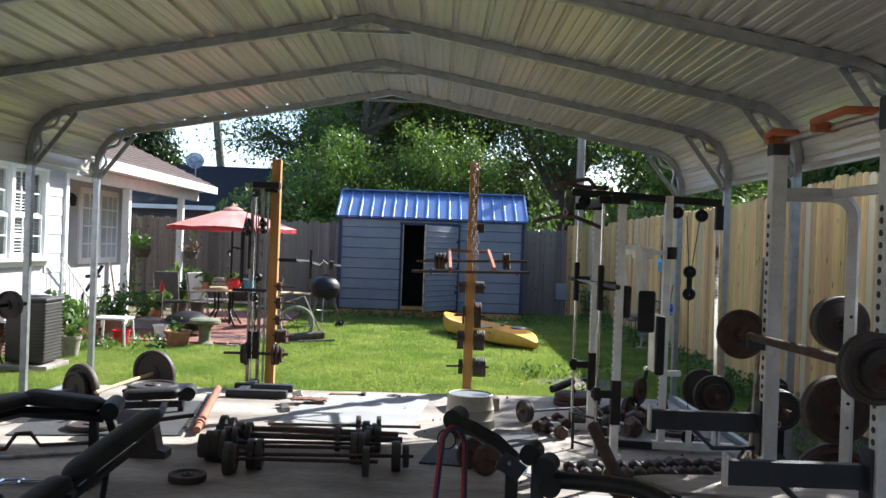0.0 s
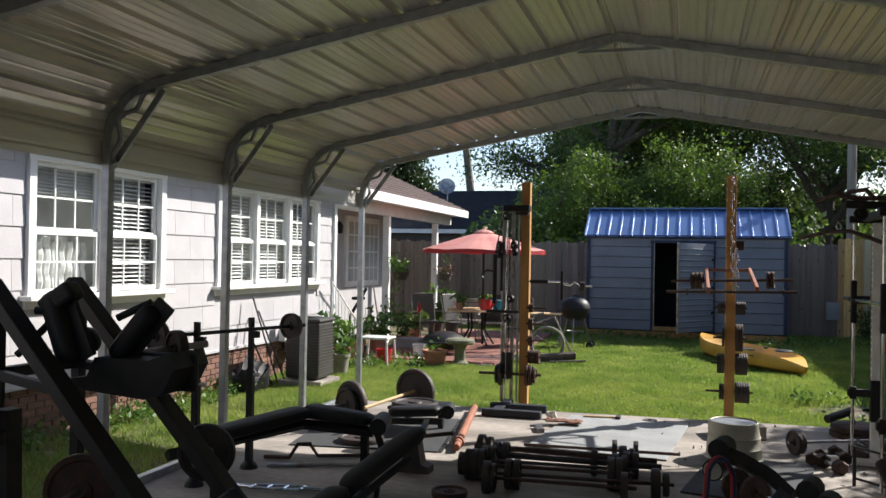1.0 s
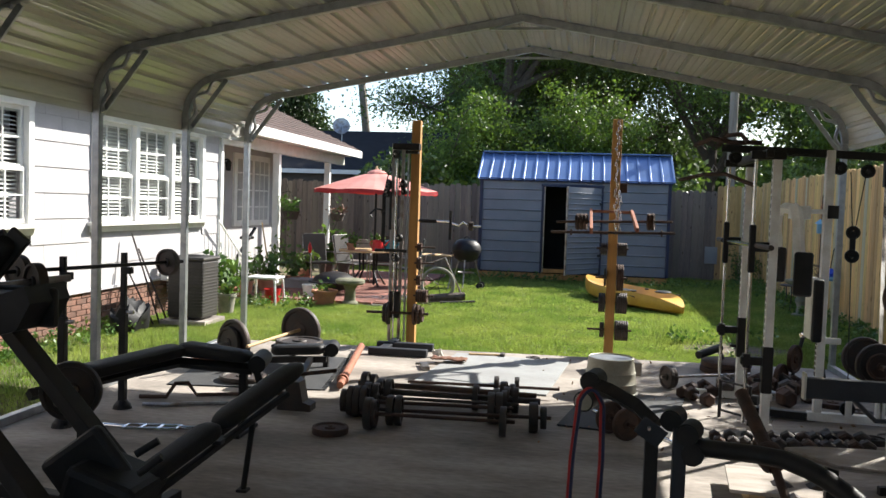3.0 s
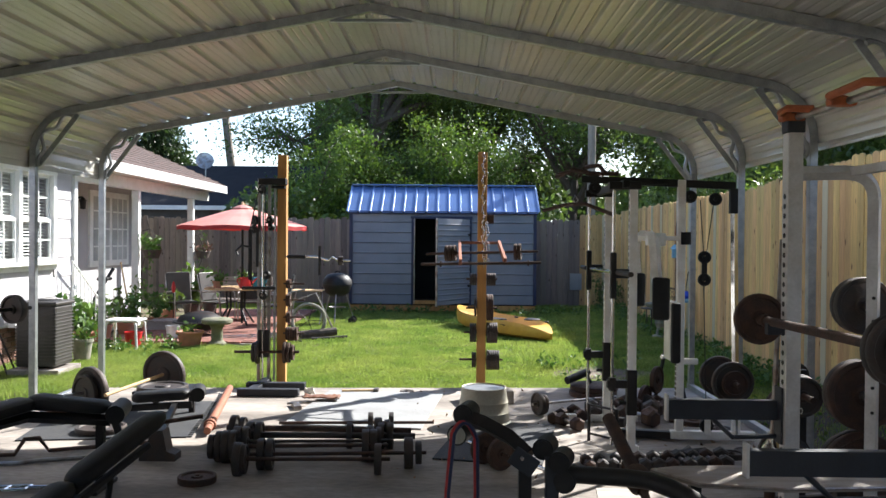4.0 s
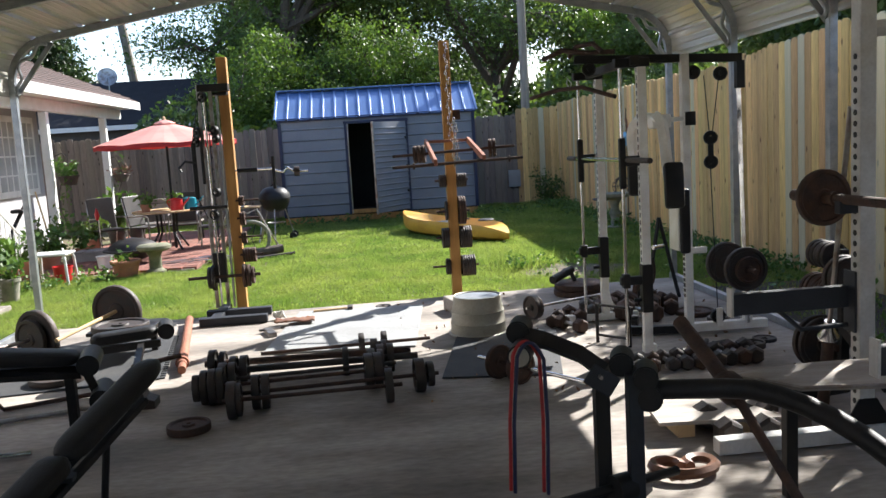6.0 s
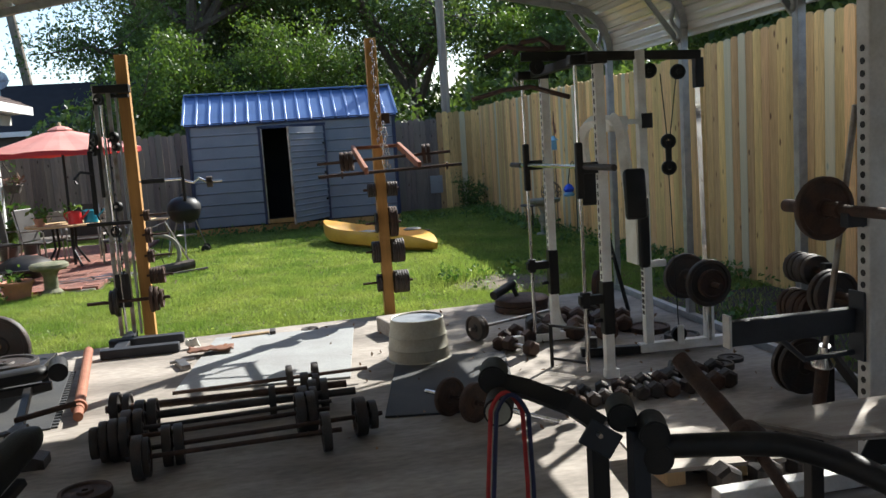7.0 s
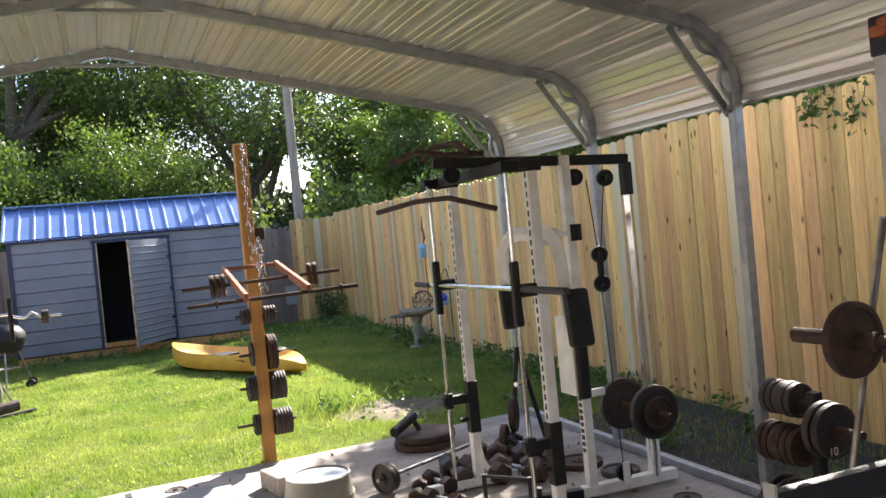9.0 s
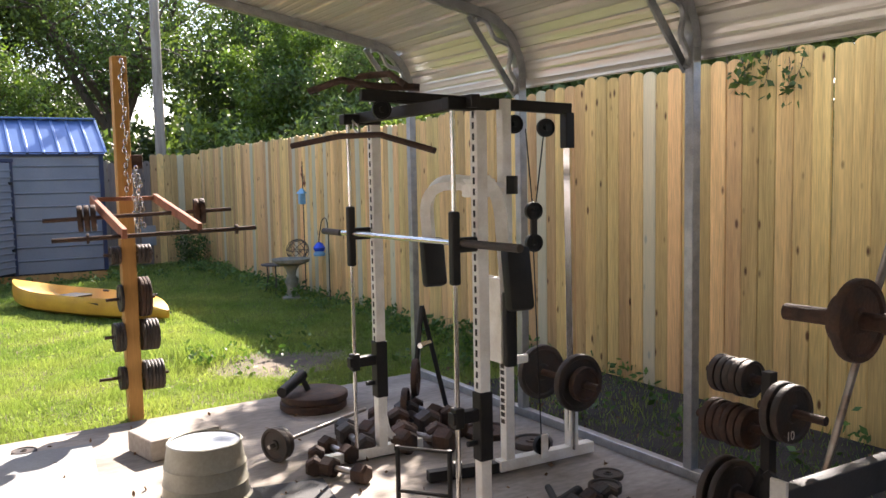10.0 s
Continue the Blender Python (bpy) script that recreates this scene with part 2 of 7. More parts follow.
    "pole": material("weathered utility pole", (0.3, 0.26, 0.21), 0.85, color2=(0.2, 0.165, 0.13), scale=4, fine=40, stretch=(4, 4, 0.3), bump=0.3),
    "plastic": material("white plastic", (0.75, 0.75, 0.73), 0.4, scale=5, dirt=0.12, bump=0.02),
    "acgrey": material("grey-brown cabinet paint", (0.055, 0.05, 0.047), 0.5, 0.2, scale=4, dirt=0.3, bump=0.05),
    "patio": material("red brick pavers", (0.26, 0.1, 0.07), 0.85, color2=(0.15, 0.075, 0.055), scale=7, fine=80, dirt=0.4, vary=0.45, bump=0.3),
    "paper": material("crumpled paper", (0.75, 0.72, 0.65), 0.7, scale=20, dirt=0.2, bump=0.3),
    "leather": material("brown leather", (0.2, 0.09, 0.045), 0.5, color2=(0.14, 0.06, 0.035), scale=14, fine=80, dirt=0.3, bump=0.2),
    "strapred": material("red elastic band", (0.5, 0.03, 0.03), 0.55, scale=20, dirt=0.2, bump=0.05),
    "shadesoil": material("soil darkened for shade", (0.05, 0.04, 0.029), 0.95, color2=(0.028, 0.023, 0.017), scale=4, fine=60, dirt=0.8, bump=0.8),
    "rackpaint": material("worn grey-white rack paint", (0.6, 0.6, 0.585), 0.42, color2=(0.48, 0.46, 0.43), scale=7, fine=60, dirt=0.35, bump=0.04),
    "doorpanel": material("grey metal door skin", (0.27, 0.28, 0.31), 0.4, 0.1, color2=(0.23, 0.24, 0.27), scale=2, fine=40, dirt=0.2, bump=0.03),
    "dryleaf": material("dry brown leaves", (0.25, 0.14, 0.07), 0.8, color2=(0.16, 0.09, 0.05), scale=9, bump=0, island=0.6),
    "ply": material("grey weathered plywood", (0.4, 0.36, 0.32), 0.8, color2=(0.29, 0.25, 0.21), scale=3, fine=40, dirt=0.35, stretch=(1, 4, 2), bump=0.2),
}


# ---- building helpers ----
def thing(name, loc, label, category, rz=0.0, group="", kind=""):
    ob = new(name)
    ob.empty_display_size = 0.1
    ob.matrix_world = pose(*loc, 0, 0, rz)
    return tagged(ob, label, category, group, kind)


def part(name, bm, mat, parent=None, label="", smooth=False):
    me = bpy.data.meshes.new(name)
    bmesh.ops.recalc_face_normals(bm, faces=bm.faces)
    bm.to_mesh(me)
    bm.free()
    me.materials.append(M[mat])
    if smooth:
        me.polygons.foreach_set("use_smooth", [True] * len(me.polygons))
        me.set_sharp_from_angle(angle=radians(40))
    ob = new(name, me)
    if parent is not None:
        ob.parent = parent
    if label:
        ob["label"] = label
    return ob


def solo(name, bm, mat, label, category, kind="", smooth=False, group=""):
    return tagged(part(name, bm, mat, None, "", smooth), label, category, group, kind)


def raw(name, verts, faces, mat, parent=None):
    me = bpy.data.meshes.new(name)
    me.from_pydata(verts, [], faces)
    me.materials.append(M[mat])
    ob = new(name, me)
    if parent is not None:
        ob.parent = parent
    return ob


def box(bm, c, size, bevel=0.0, rot=None):
    """A box at c, turned by the matrix rot, its edges rounded by bevel."""
    m = Matrix.Translation(c) @ (rot.to_4x4() if rot else Matrix()) @ Matrix.Diagonal((*size, 1))
    vs = bmesh.ops.create_cube(bm, size=1.0, matrix=m)["verts"]
    if bevel:
        es = list({e for v in vs for e in v.link_edges})
        bmesh.ops.bevel(bm, geom=es, offset=bevel, segments=2, affect="EDGES", profile=0.5)
    return bm


def B(c, size, bevel=0.0, rot=None):
    return box(bmesh.new(), c, size, bevel, rot)


def span(a, b):
    """The turn that lays local z along a to b, and the length."""
    d = Vector(b) - Vector(a)
    return d.to_track_quat("Z", "X").to_matrix(), d.length


def rod(bm, a, b, r, seg=12, r2=None):
    q, n = span(a, b)
    m = Matrix.Translation((Vector(a) + Vector(b)) / 2) @ q.to_4x4()
    bmesh.ops.create_cone(bm, cap_ends=True, segments=seg, radius1=r, radius2=r if r2 is None else r2, depth=n, matrix=m)
    return bm


def R(a, b, r, seg=12, r2=None):
    return rod(bmesh.new(), a, b, r, seg, r2)


def bar(bm, a, b, w, h, bevel=0.004):
    """A square tube from a to b."""
    q, n = span(a, b)
    return box(bm, (Vector(a) + Vector(b)) / 2, (w, h, n), bevel, q)


def T(a, b, w, h, bevel=0.004):
    return bar(bmesh.new(), a, b, w, h, bevel)


def tube(bm, pts, r, seg=8, square=False):
    """A bent tube through pts; square: with a square section of half-width r."""
    pts = [Vector(p) for p in pts]
    rings, side = [], None
    n = 4 if square else seg
    for i, p in enumerate(pts):
        d = (pts[min(i + 1, len(pts) - 1)] - pts[max(i - 1, 0)]).normalized()
        if side is None:
            side = d.orthogonal().normalized() if abs(d.z) < 0.9 else Vector((1, 0, 0))
            side = (side - d * side.dot(d)).normalized()
        side = (side - d * side.dot(d)).normalized()
        up = d.cross(side)
        ring = []
        for k in range(n):
            a = 2 * math.pi * (k + (0.5 if square else 0)) / n
            q = r * (1.414 if square else 1)
            ring.append(bm.verts.new(p + side * math.cos(a) * q + up * math.sin(a) * q))
        rings.append(ring)
    for a, b in zip(rings, rings[1:]):
        for k in range(n):
            bm.faces.new((a[k], a[(k + 1) % n], b[(k + 1) % n], b[k]))
    bm.faces.new(rings[0][::-1])
    bm.faces.new(rings[-1])
    return bm


def TU(pts, r, seg=8, square=False):
    return tube(bmesh.new(), pts, r, seg, square)


def lathe(bm, profile, m=None, seg=28):
    """Turns (radius, height) pairs round local z; m places it."""
    m = m or Matrix()
    rings = []
    for r, h in profile:
        if r < 1e-5:
            rings.append([bm.verts.new(m @ Vector((0, 0, h)))])
        else:
            rings.append([bm.verts.new(m @ Vector((r * math.cos(2 * math.pi * k / seg), r * math.sin(2 * math.pi * k / seg), h))) for k in range(seg)])
    for a, b in zip(rings, rings[1:]):
        for k in range(seg):
            k2 = (k + 1) % seg
            if len(a) == 1 and len(b) > 1:
                bm.faces.new((a[0], b[k], b[k2]))
            elif len(b) == 1 and len(a) > 1:
                bm.faces.new((a[k], a[k2], b[0]))
            elif len(a) > 1:
                bm.faces.new((a[k], a[k2], b[k2], b[k]))
    return bm


def L(profile, m=None, seg=28):
    return lathe(bmesh.new(), profile, m, seg)


def prism(bm, poly, axis, a, b):
    """Extrudes a polygon of (u, v) along an axis from a to b."""
    def at(u, v, w):
        return {"x": (w, u, v), "y": (u, w, v), "z": (u, v, w)}[axis]
    v0 = [bm.verts.new(at(u, v, a)) for u, v in poly]
    v1 = [bm.verts.new(at(u, v, b)) for u, v in poly]
    bm.faces.new(v0)
    bm.faces.new(v1[::-1])
    for i in range(len(poly)):
        j = (i + 1) % len(poly)
        bm.faces.new((v0[i], v0[j], v1[j], v1[i]))
    return bm


def PR(poly, axis, a, b):
    return prism(bmesh.new(), poly, axis, a, b)


def aim(p, d):
    """A matrix at p whose local z points along d."""
    return Matrix.Translation(p) @ Vector(d).to_track_quat("Z", "X").to_matrix().to_4x4()


def weight_disc(r, t, hole=0.016):
    """The profile of a cast weight plate: raised rim and hub, sunk web."""
    h = t / 2
    return [(hole, -h), (r * 0.28, -h), (r * 0.32, -h * 0.45), (r * 0.8, -h * 0.45), (r * 0.85, -h), (r * 0.98, -h), (r, -h * 0.7),
            (r, h * 0.7), (r * 0.98, h), (r * 0.85, h), (r * 0.8, h * 0.45), (r * 0.32, h * 0.45), (r * 0.28, h), (hole, h), (hole, -h)]


def shared(name, mesh, m, parent):
    ob = new(name, mesh)
    ob.parent = parent
    ob.matrix_basis = m
    return ob


def mesh_of(name, bm, mat, smooth=False):
    me = bpy.data.meshes.new(name)
    bmesh.ops.recalc_face_normals(bm, faces=bm.faces)
    bm.to_mesh(me)
    bm.free()
    me.materials.append(M[mat])
    if smooth:
        me.polygons.foreach_set("use_smooth", [True] * len(me.polygons))
        me.set_sharp_from_angle(angle=radians(40))
    return me


def cards(name, centres, sizes, mat, rng, parent=None, tall=1.0, droop=0.0):
    """Many small folded leaves at the given places."""
    n = len(centres)
    a = rng.normal(size=(n, 3))
    a[:, 2] -= droop
    a /= np.linalg.norm(a, axis=1)[:, None]
    b = np.cross(a, rng.normal(size=(n, 3)))
    b /= np.linalg.norm(b, axis=1)[:, None]
    s = np.asarray(sizes)[:, None] if np.ndim(sizes) else sizes
    c = np.asarray(centres)
    v = np.stack([c - a * s * tall, c + b * s * 0.5, c + a * s * tall, c - b * s * 0.5], 1).reshape(-1, 3)
    me = bpy.data.meshes.new(name)
    me.vertices.add(4 * n)
    me.vertices.foreach_set("co", v.astype(np.float32).ravel())
    me.loops.add(4 * n)
    me.loops.foreach_set("vertex_index", np.arange(4 * n, dtype=np.int32))
    me.polygons.add(n)
    me.polygons.foreach_set("loop_start", np.arange(0, 4 * n, 4, dtype=np.int32))
    me.update()
    me.validate()
    me.materials.append(M[mat])
    ob = new(name, me)
    if parent is not None:
        ob.parent = parent
    return ob


def blades(name, x, y, z, h, w, mat, rng, lean=0.35):
    """Grass: one narrow triangle a blade."""
    n = len(x)
    t = rng.uniform(0, 2 * np.pi, n)
    dx, dy = np.cos(t) * w / 2, np.sin(t) * w / 2
    lx, ly = rng.normal(0, lean, n) * h, rng.normal(0, lean, n) * h
    v = np.stack([np.stack([x - dx, y - dy, z], 1), np.stack([x + dx, y + dy, z], 1), np.stack([x + lx, y + ly, z + h], 1)], 1)
    me = bpy.data.meshes.new(name)
    me.vertices.add(3 * n)
    me.vertices.foreach_set("co", v.astype(np.float32).ravel())
    me.loops.add(3 * n)
    me.loops.foreach_set("vertex_index", np.arange(3 * n, dtype=np.int32))
    me.polygons.add(n)
    me.polygons.foreach_set("loop_start", np.arange(0, 3 * n, 3, dtype=np.int32))
    me.update()
    me.validate()
    me.materials.append(M[mat])
    return new(name, me)

# ---- ground ----
GZ = -0.06
bm = bmesh.new()
vs = [bm.verts.new((x, y, GZ)) for x, y in ((-400, -400), (400, -400), (400, 400), (-400, 400))]
bm.faces.new(vs)
solo("ground", bm, "soil", "brown soil and thatch under the lawn", "ground", "structure")
SLAB = [(-3.32, -12.0), (3.36, -12.0), (3.36, 0.08), (-3.32, -0.3)]
bm = PR(SLAB, "z", -0.16, 0.0)
bmesh.ops.bevel(bm, geom=[e for e in bm.edges if e.verts[0].co.z > -0.01 and e.verts[1].co.z > -0.01], offset=0.012, segments=2, affect="EDGES")
slab = solo("floor", bm, "concrete", "worn pale concrete slab with stains and old cracks", "slab", "structure")
bm = bmesh.new()
rng = np.random.default_rng(5)
ring = [bm.verts.new((2.5 + 0.85 * math.cos(a) * (0.8 + 0.3 * noise.noise((a, 1, 0))), 1.35 + 0.75 * math.sin(a) * (0.8 + 0.4 * noise.noise((a * 1.3, 4, 0))), GZ + 0.006)) for a in np.linspace(0, 6.1, 26)]
bm.faces.new(ring)
solo("dirt_patch", bm, "dirt", "bare patch of dry dirt in the lawn", "dirt", "structure")
bm = bmesh.new()
bm.faces.new([bm.verts.new(p) for p in ((3.4, -12, GZ + 0.005), (4.7, -12, GZ + 0.005), (4.7, 2.2, GZ + 0.005), (3.9, 1.2, GZ + 0.005), (3.4, -0.4, GZ + 0.005))])
# This soil's colour is darkened to carry the shade along the fence.
solo("dirt_strip", bm, "shadesoil", "shaded bare dirt strip between slab and fence", "dirt", "structure")

# ---- carport ----
BOW = 1.524
EAVE, TOPZ, HALF, SLOPE = 2.25, 3.29, 3.22, 0.187


def bow_line(off=0.0, bottom=0.0):
    """Points (x, z) of half a bow, from the post's foot to the ridge; off: outwards from the tube's middle."""
    r = 0.42 + off
    ang = math.atan(SLOPE)
    cx = HALF - 0.42
    cz = TOPZ - SLOPE * cx - 0.42 / math.cos(ang)
    pts = [(HALF + off, bottom), (HALF + off, cz)]
    for k in range(1, 9):
        a = (math.pi / 2 - ang) * k / 8
        pts.append((cx + r * math.cos(a), cz + r * math.sin(a)))
    pts.append((0.0, TOPZ + off / math.cos(ang)))
    return pts


carport = thing("carport", (0, 0, 0), "galvanised steel carport with pale ribbed metal roof", "carport", kind="structure")
half = bow_line()
for k in range(8):
    y = -BOW * k
    for s, nm in ((1, "bow"), (-1, "bow")):
        part("post", T((s * HALF, y, 0.057), (s * HALF, y, half[1][1]), 0.06, 0.06, 0.006), "galv", carport)
        part(nm, TU([(s * x, y, z) for x, z in half[1:]], 0.03, square=True), "galv", carport)
        # diagonal knee brace
        part("brace", T((s * (HALF - 0.005), y + 0.042, 2.22), (s * 2.83, y + 0.042, 2.725), 0.045, 0.022, 0.003), "galv", carport)
        # crimps on the inside of the bend
        crimp = bmesh.new()
        cx, cz = HALF - 0.42, half[1][1]
        tube(crimp, [(s * (cx + (0.362 - 0.03 * math.sin(j * 0.62)) * math.cos(j * 0.07)), y, cz + (0.362 - 0.03 * math.sin(j * 0.62)) * math.sin(j * 0.07)) for j in range(-4, 21)], 0.018, 6)
        part("corner_stiffener", crimp, "galv", carport, smooth=True)
    # ridge tie
    part("ridge_tie", T((-0.3, y + 0.042, TOPZ - 0.085), (0.3, y + 0.042, TOPZ - 0.085), 0.022, 0.04, 0.003), "galv", carport)
    part("ridge_tie", T((-0.3, y + 0.042, TOPZ - 0.085), (-0.05, y + 0.042, TOPZ - 0.02), 0.02, 0.03, 0.003), "galv", carport)
    part("ridge_tie", T((0.3, y + 0.042, TOPZ - 0.085), (0.05, y + 0.042, TOPZ - 0.02), 0.02, 0.03, 0.003), "galv", carport)
for s in (-1, 1):
    part("base_rail", T((s * HALF, 0.06, 0.029), (s * HALF, -11.2, 0.029), 0.058, 0.058, 0.005), "galv", carport)
# roof sheet: ribs run along the length
line = bow_line(0.036, 2.27)
samples = []
for (xa, za), (xb, zb) in zip(line, line[1:]):
    n = max(1, int(math.hypot(xb - xa, zb - za) / 0.0127))
    samples += [(xa + (xb - xa) * i / n, za + (zb - za) * i / n) for i in range(n)]
samples.append(line[-1])
full = [(x, z) for x, z in samples] + [(-x, z) for x, z in samples[::-1][1:]] + [(-line[0][0], 2.225)]
out, dist = [], 0.0
for i, (x, z) in enumerate(full):
    if i:
        dist += math.hypot(x - full[i - 1][0], z - full[i - 1][1])
    a, b = full[max(i - 1, 0)], full[min(i + 1, len(full) - 1)]
    tx, tz = b[0] - a[0], b[1] - a[1]
    n = math.hypot(tx, tz)
    nx, nz = (tz / n, -tx / n)
    u = dist % 0.2286
    rise = 0.0
    if u < 0.05:
        rise = 0.034 * min(1.0, u / 0.013, (0.05 - u) / 0.013)
    elif 0.1 < u < 0.112 or 0.165 < u < 0.177:
        rise = 0.004
    out.append((x + nx * rise, z + nz * rise) if nx * x + nz >= 0 else (x - nx * rise, z - nz * rise))
bm = bmesh.new()
r0 = [bm.verts.new((x, 0.09, z)) for x, z in out]
r1 = [bm.verts.new((x, -11.1, z)) for x, z in out]
for i in range(len(out) - 1):
    bm.faces.new((r0[i], r0[i + 1], r1[i + 1], r1[i]))
roof = part("roof_sheet", bm, "sheet", carport, "pale ribbed metal sheet, dull with dirt")
solid = roof.modifiers.new("thickness", "SOLIDIFY")
solid.thickness, solid.offset = 0.0016, 1.0

# ---- house with siding ----
HX = -5.15
house = thing("house", (HX, 0, 0), "white-sided bungalow on a low brick foundation", "house", kind="structure")
WIN = [(-3.18, -1.12, 2), (-0.02, 3.0, 3)]
WZ0, WZ1 = 1.2, 2.56
Y0, Y1 = -14.0, 3.6
# wall core, in pieces round the openings
edges = [Y0, WIN[0][0], WIN[0][1], WIN[1][0], WIN[1][1], Y1]
for i, (a, b) in enumerate(zip(edges, edges[1:])):
    if i % 2 == 0:
        part("wall", B((-0.1, (a + b) / 2, 1.62), (0.16, b - a, 2.4)), "siding", house)
    else:
        part("wall", B((-0.1, (a + b) / 2, 0.81), (0.16, b - a, 0.78)), "siding", house)
        part("wall", B((-0.1, (a + b) / 2, 2.69), (0.16, b - a, 0.26)), "siding", house)
part("foundation", B((-0.12, (Y0 + Y1) / 2, 0.15), (0.16, Y1 - Y0, 0.53)), "mortar", house, "grey mortar joints")
part("corner_board", B((-0.02, Y1 + 0.02, 1.62), (0.12, 0.1, 2.4), 0.006), "white", house)
part("end_wall", B((-0.75, Y1 - 0.06, 1.4), (1.3, 0.14, 2.9)), "siding", house)
part("porch_wall", B((-1.35, 6.5, 1.4), (0.16, 5.8, 2.9)), "siding", house)
part("sill_board", B((0.0, (Y0 + Y1) / 2, 0.43), (0.045, Y1 - Y0, 0.035), 0.004), "siding", house)
part("far_wall", B((-4.53, 9.32, 1.4), (6.2, 0.16, 2.9)), "siding", house)
part("back_wall", B((-8.0, -1.5, 1.5), (0.16, 25.0, 2.9)), "siding", house)
# roof: eave towards the yard
ez, ex, rx, rz_ = 2.83, 0.35, -4.0, 4.75
bm = PR([(ex, ez), (rx, rz_), (rx - 4.35, ez), (rx - 4.35, ez - 0.06), (rx, rz_ - 0.08), (ex, ez - 0.06)], "y", Y0 - 0.4, 10.9)
part("roof", bm, "shingle", house, "brown asphalt shingle roof")
for j in range(1, 22):
    u = j / 22
    part("shingle_course", B((ex + (rx - ex) * u, (Y0 + 10.9) / 2, ez + (rz_ - ez) * u + 0.006), (0.012, 10.9 - Y0 + 0.4, 0.012), 0.0, Euler((0, 0.415, 0)).to_matrix()), "shingle", house)
part("fascia", B((ex - 0.01, (Y0 + 10.9) / 2, ez - 0.1), (0.03, 11.3 - Y0, 0.17), 0.004), "white", house)
part("rake_board", T((ex, 10.92, ez - 0.06), (rx, 10.92, rz_ - 0.08), 0.03, 0.06), "shingle", house)
part("gable", PR([(ex - 0.3, ez - 0.1), (rx, rz_ - 0.1), (rx - 4.1, ez - 0.1)], "y", 10.6, 10.68), "white", house)
part("soffit", B((-0.55, 7.3, 2.68), (1.75, 7.3, 0.02)), "white", house)
part("porch_beam", B((-0.1, 7.2, 2.56), (0.14, 7.4, 0.2), 0.006), "white", house)
for y in (6.45, 9.75):
    part("porch_column", B((-0.1, y, 1.2), (0.13, 0.13, 2.5), 0.01), "white", house)
# the shaded porch window and lantern
pw = thing("window_3", (HX - 1.26, 8.05, 1.1), "white porch window in the shade", "window", kind="structure")
part("frame", B((0.01, 0, 0.65), (0.06, 1.95, 1.5), 0.01), "white", pw)
for y in (-0.46, 0.46):
    part("pane", B((0.045, y, 0.65), (0.008, 0.76, 1.26)), "room", pw)
    for z in (0.3, 0.65, 1.0):
        part("muntin", B((0.052, y, z), (0.012, 0.76, 0.03)), "white", pw)
    for k in (-0.13, 0.13):
        part("muntin", B((0.054, y + k, 0.65), (0.012, 0.03, 1.26)), "white", pw)
lantern = thing("wall_lantern", (HX - 1.27, 6.55, 2.2), "small black wall lantern by the porch", "lamp")
part("bracket", R((0, 0.0, 0.1), (0.12, 0.0, 0.14), 0.014), "blacksteel", lantern)
part("lamp_body", L([(0, -0.1), (0.05, -0.09), (0.06, 0.05), (0.075, 0.06), (0.02, 0.13), (0, 0.14)], Matrix.Translation((0.13, 0, 0)), 8), "blacksteel", lantern)


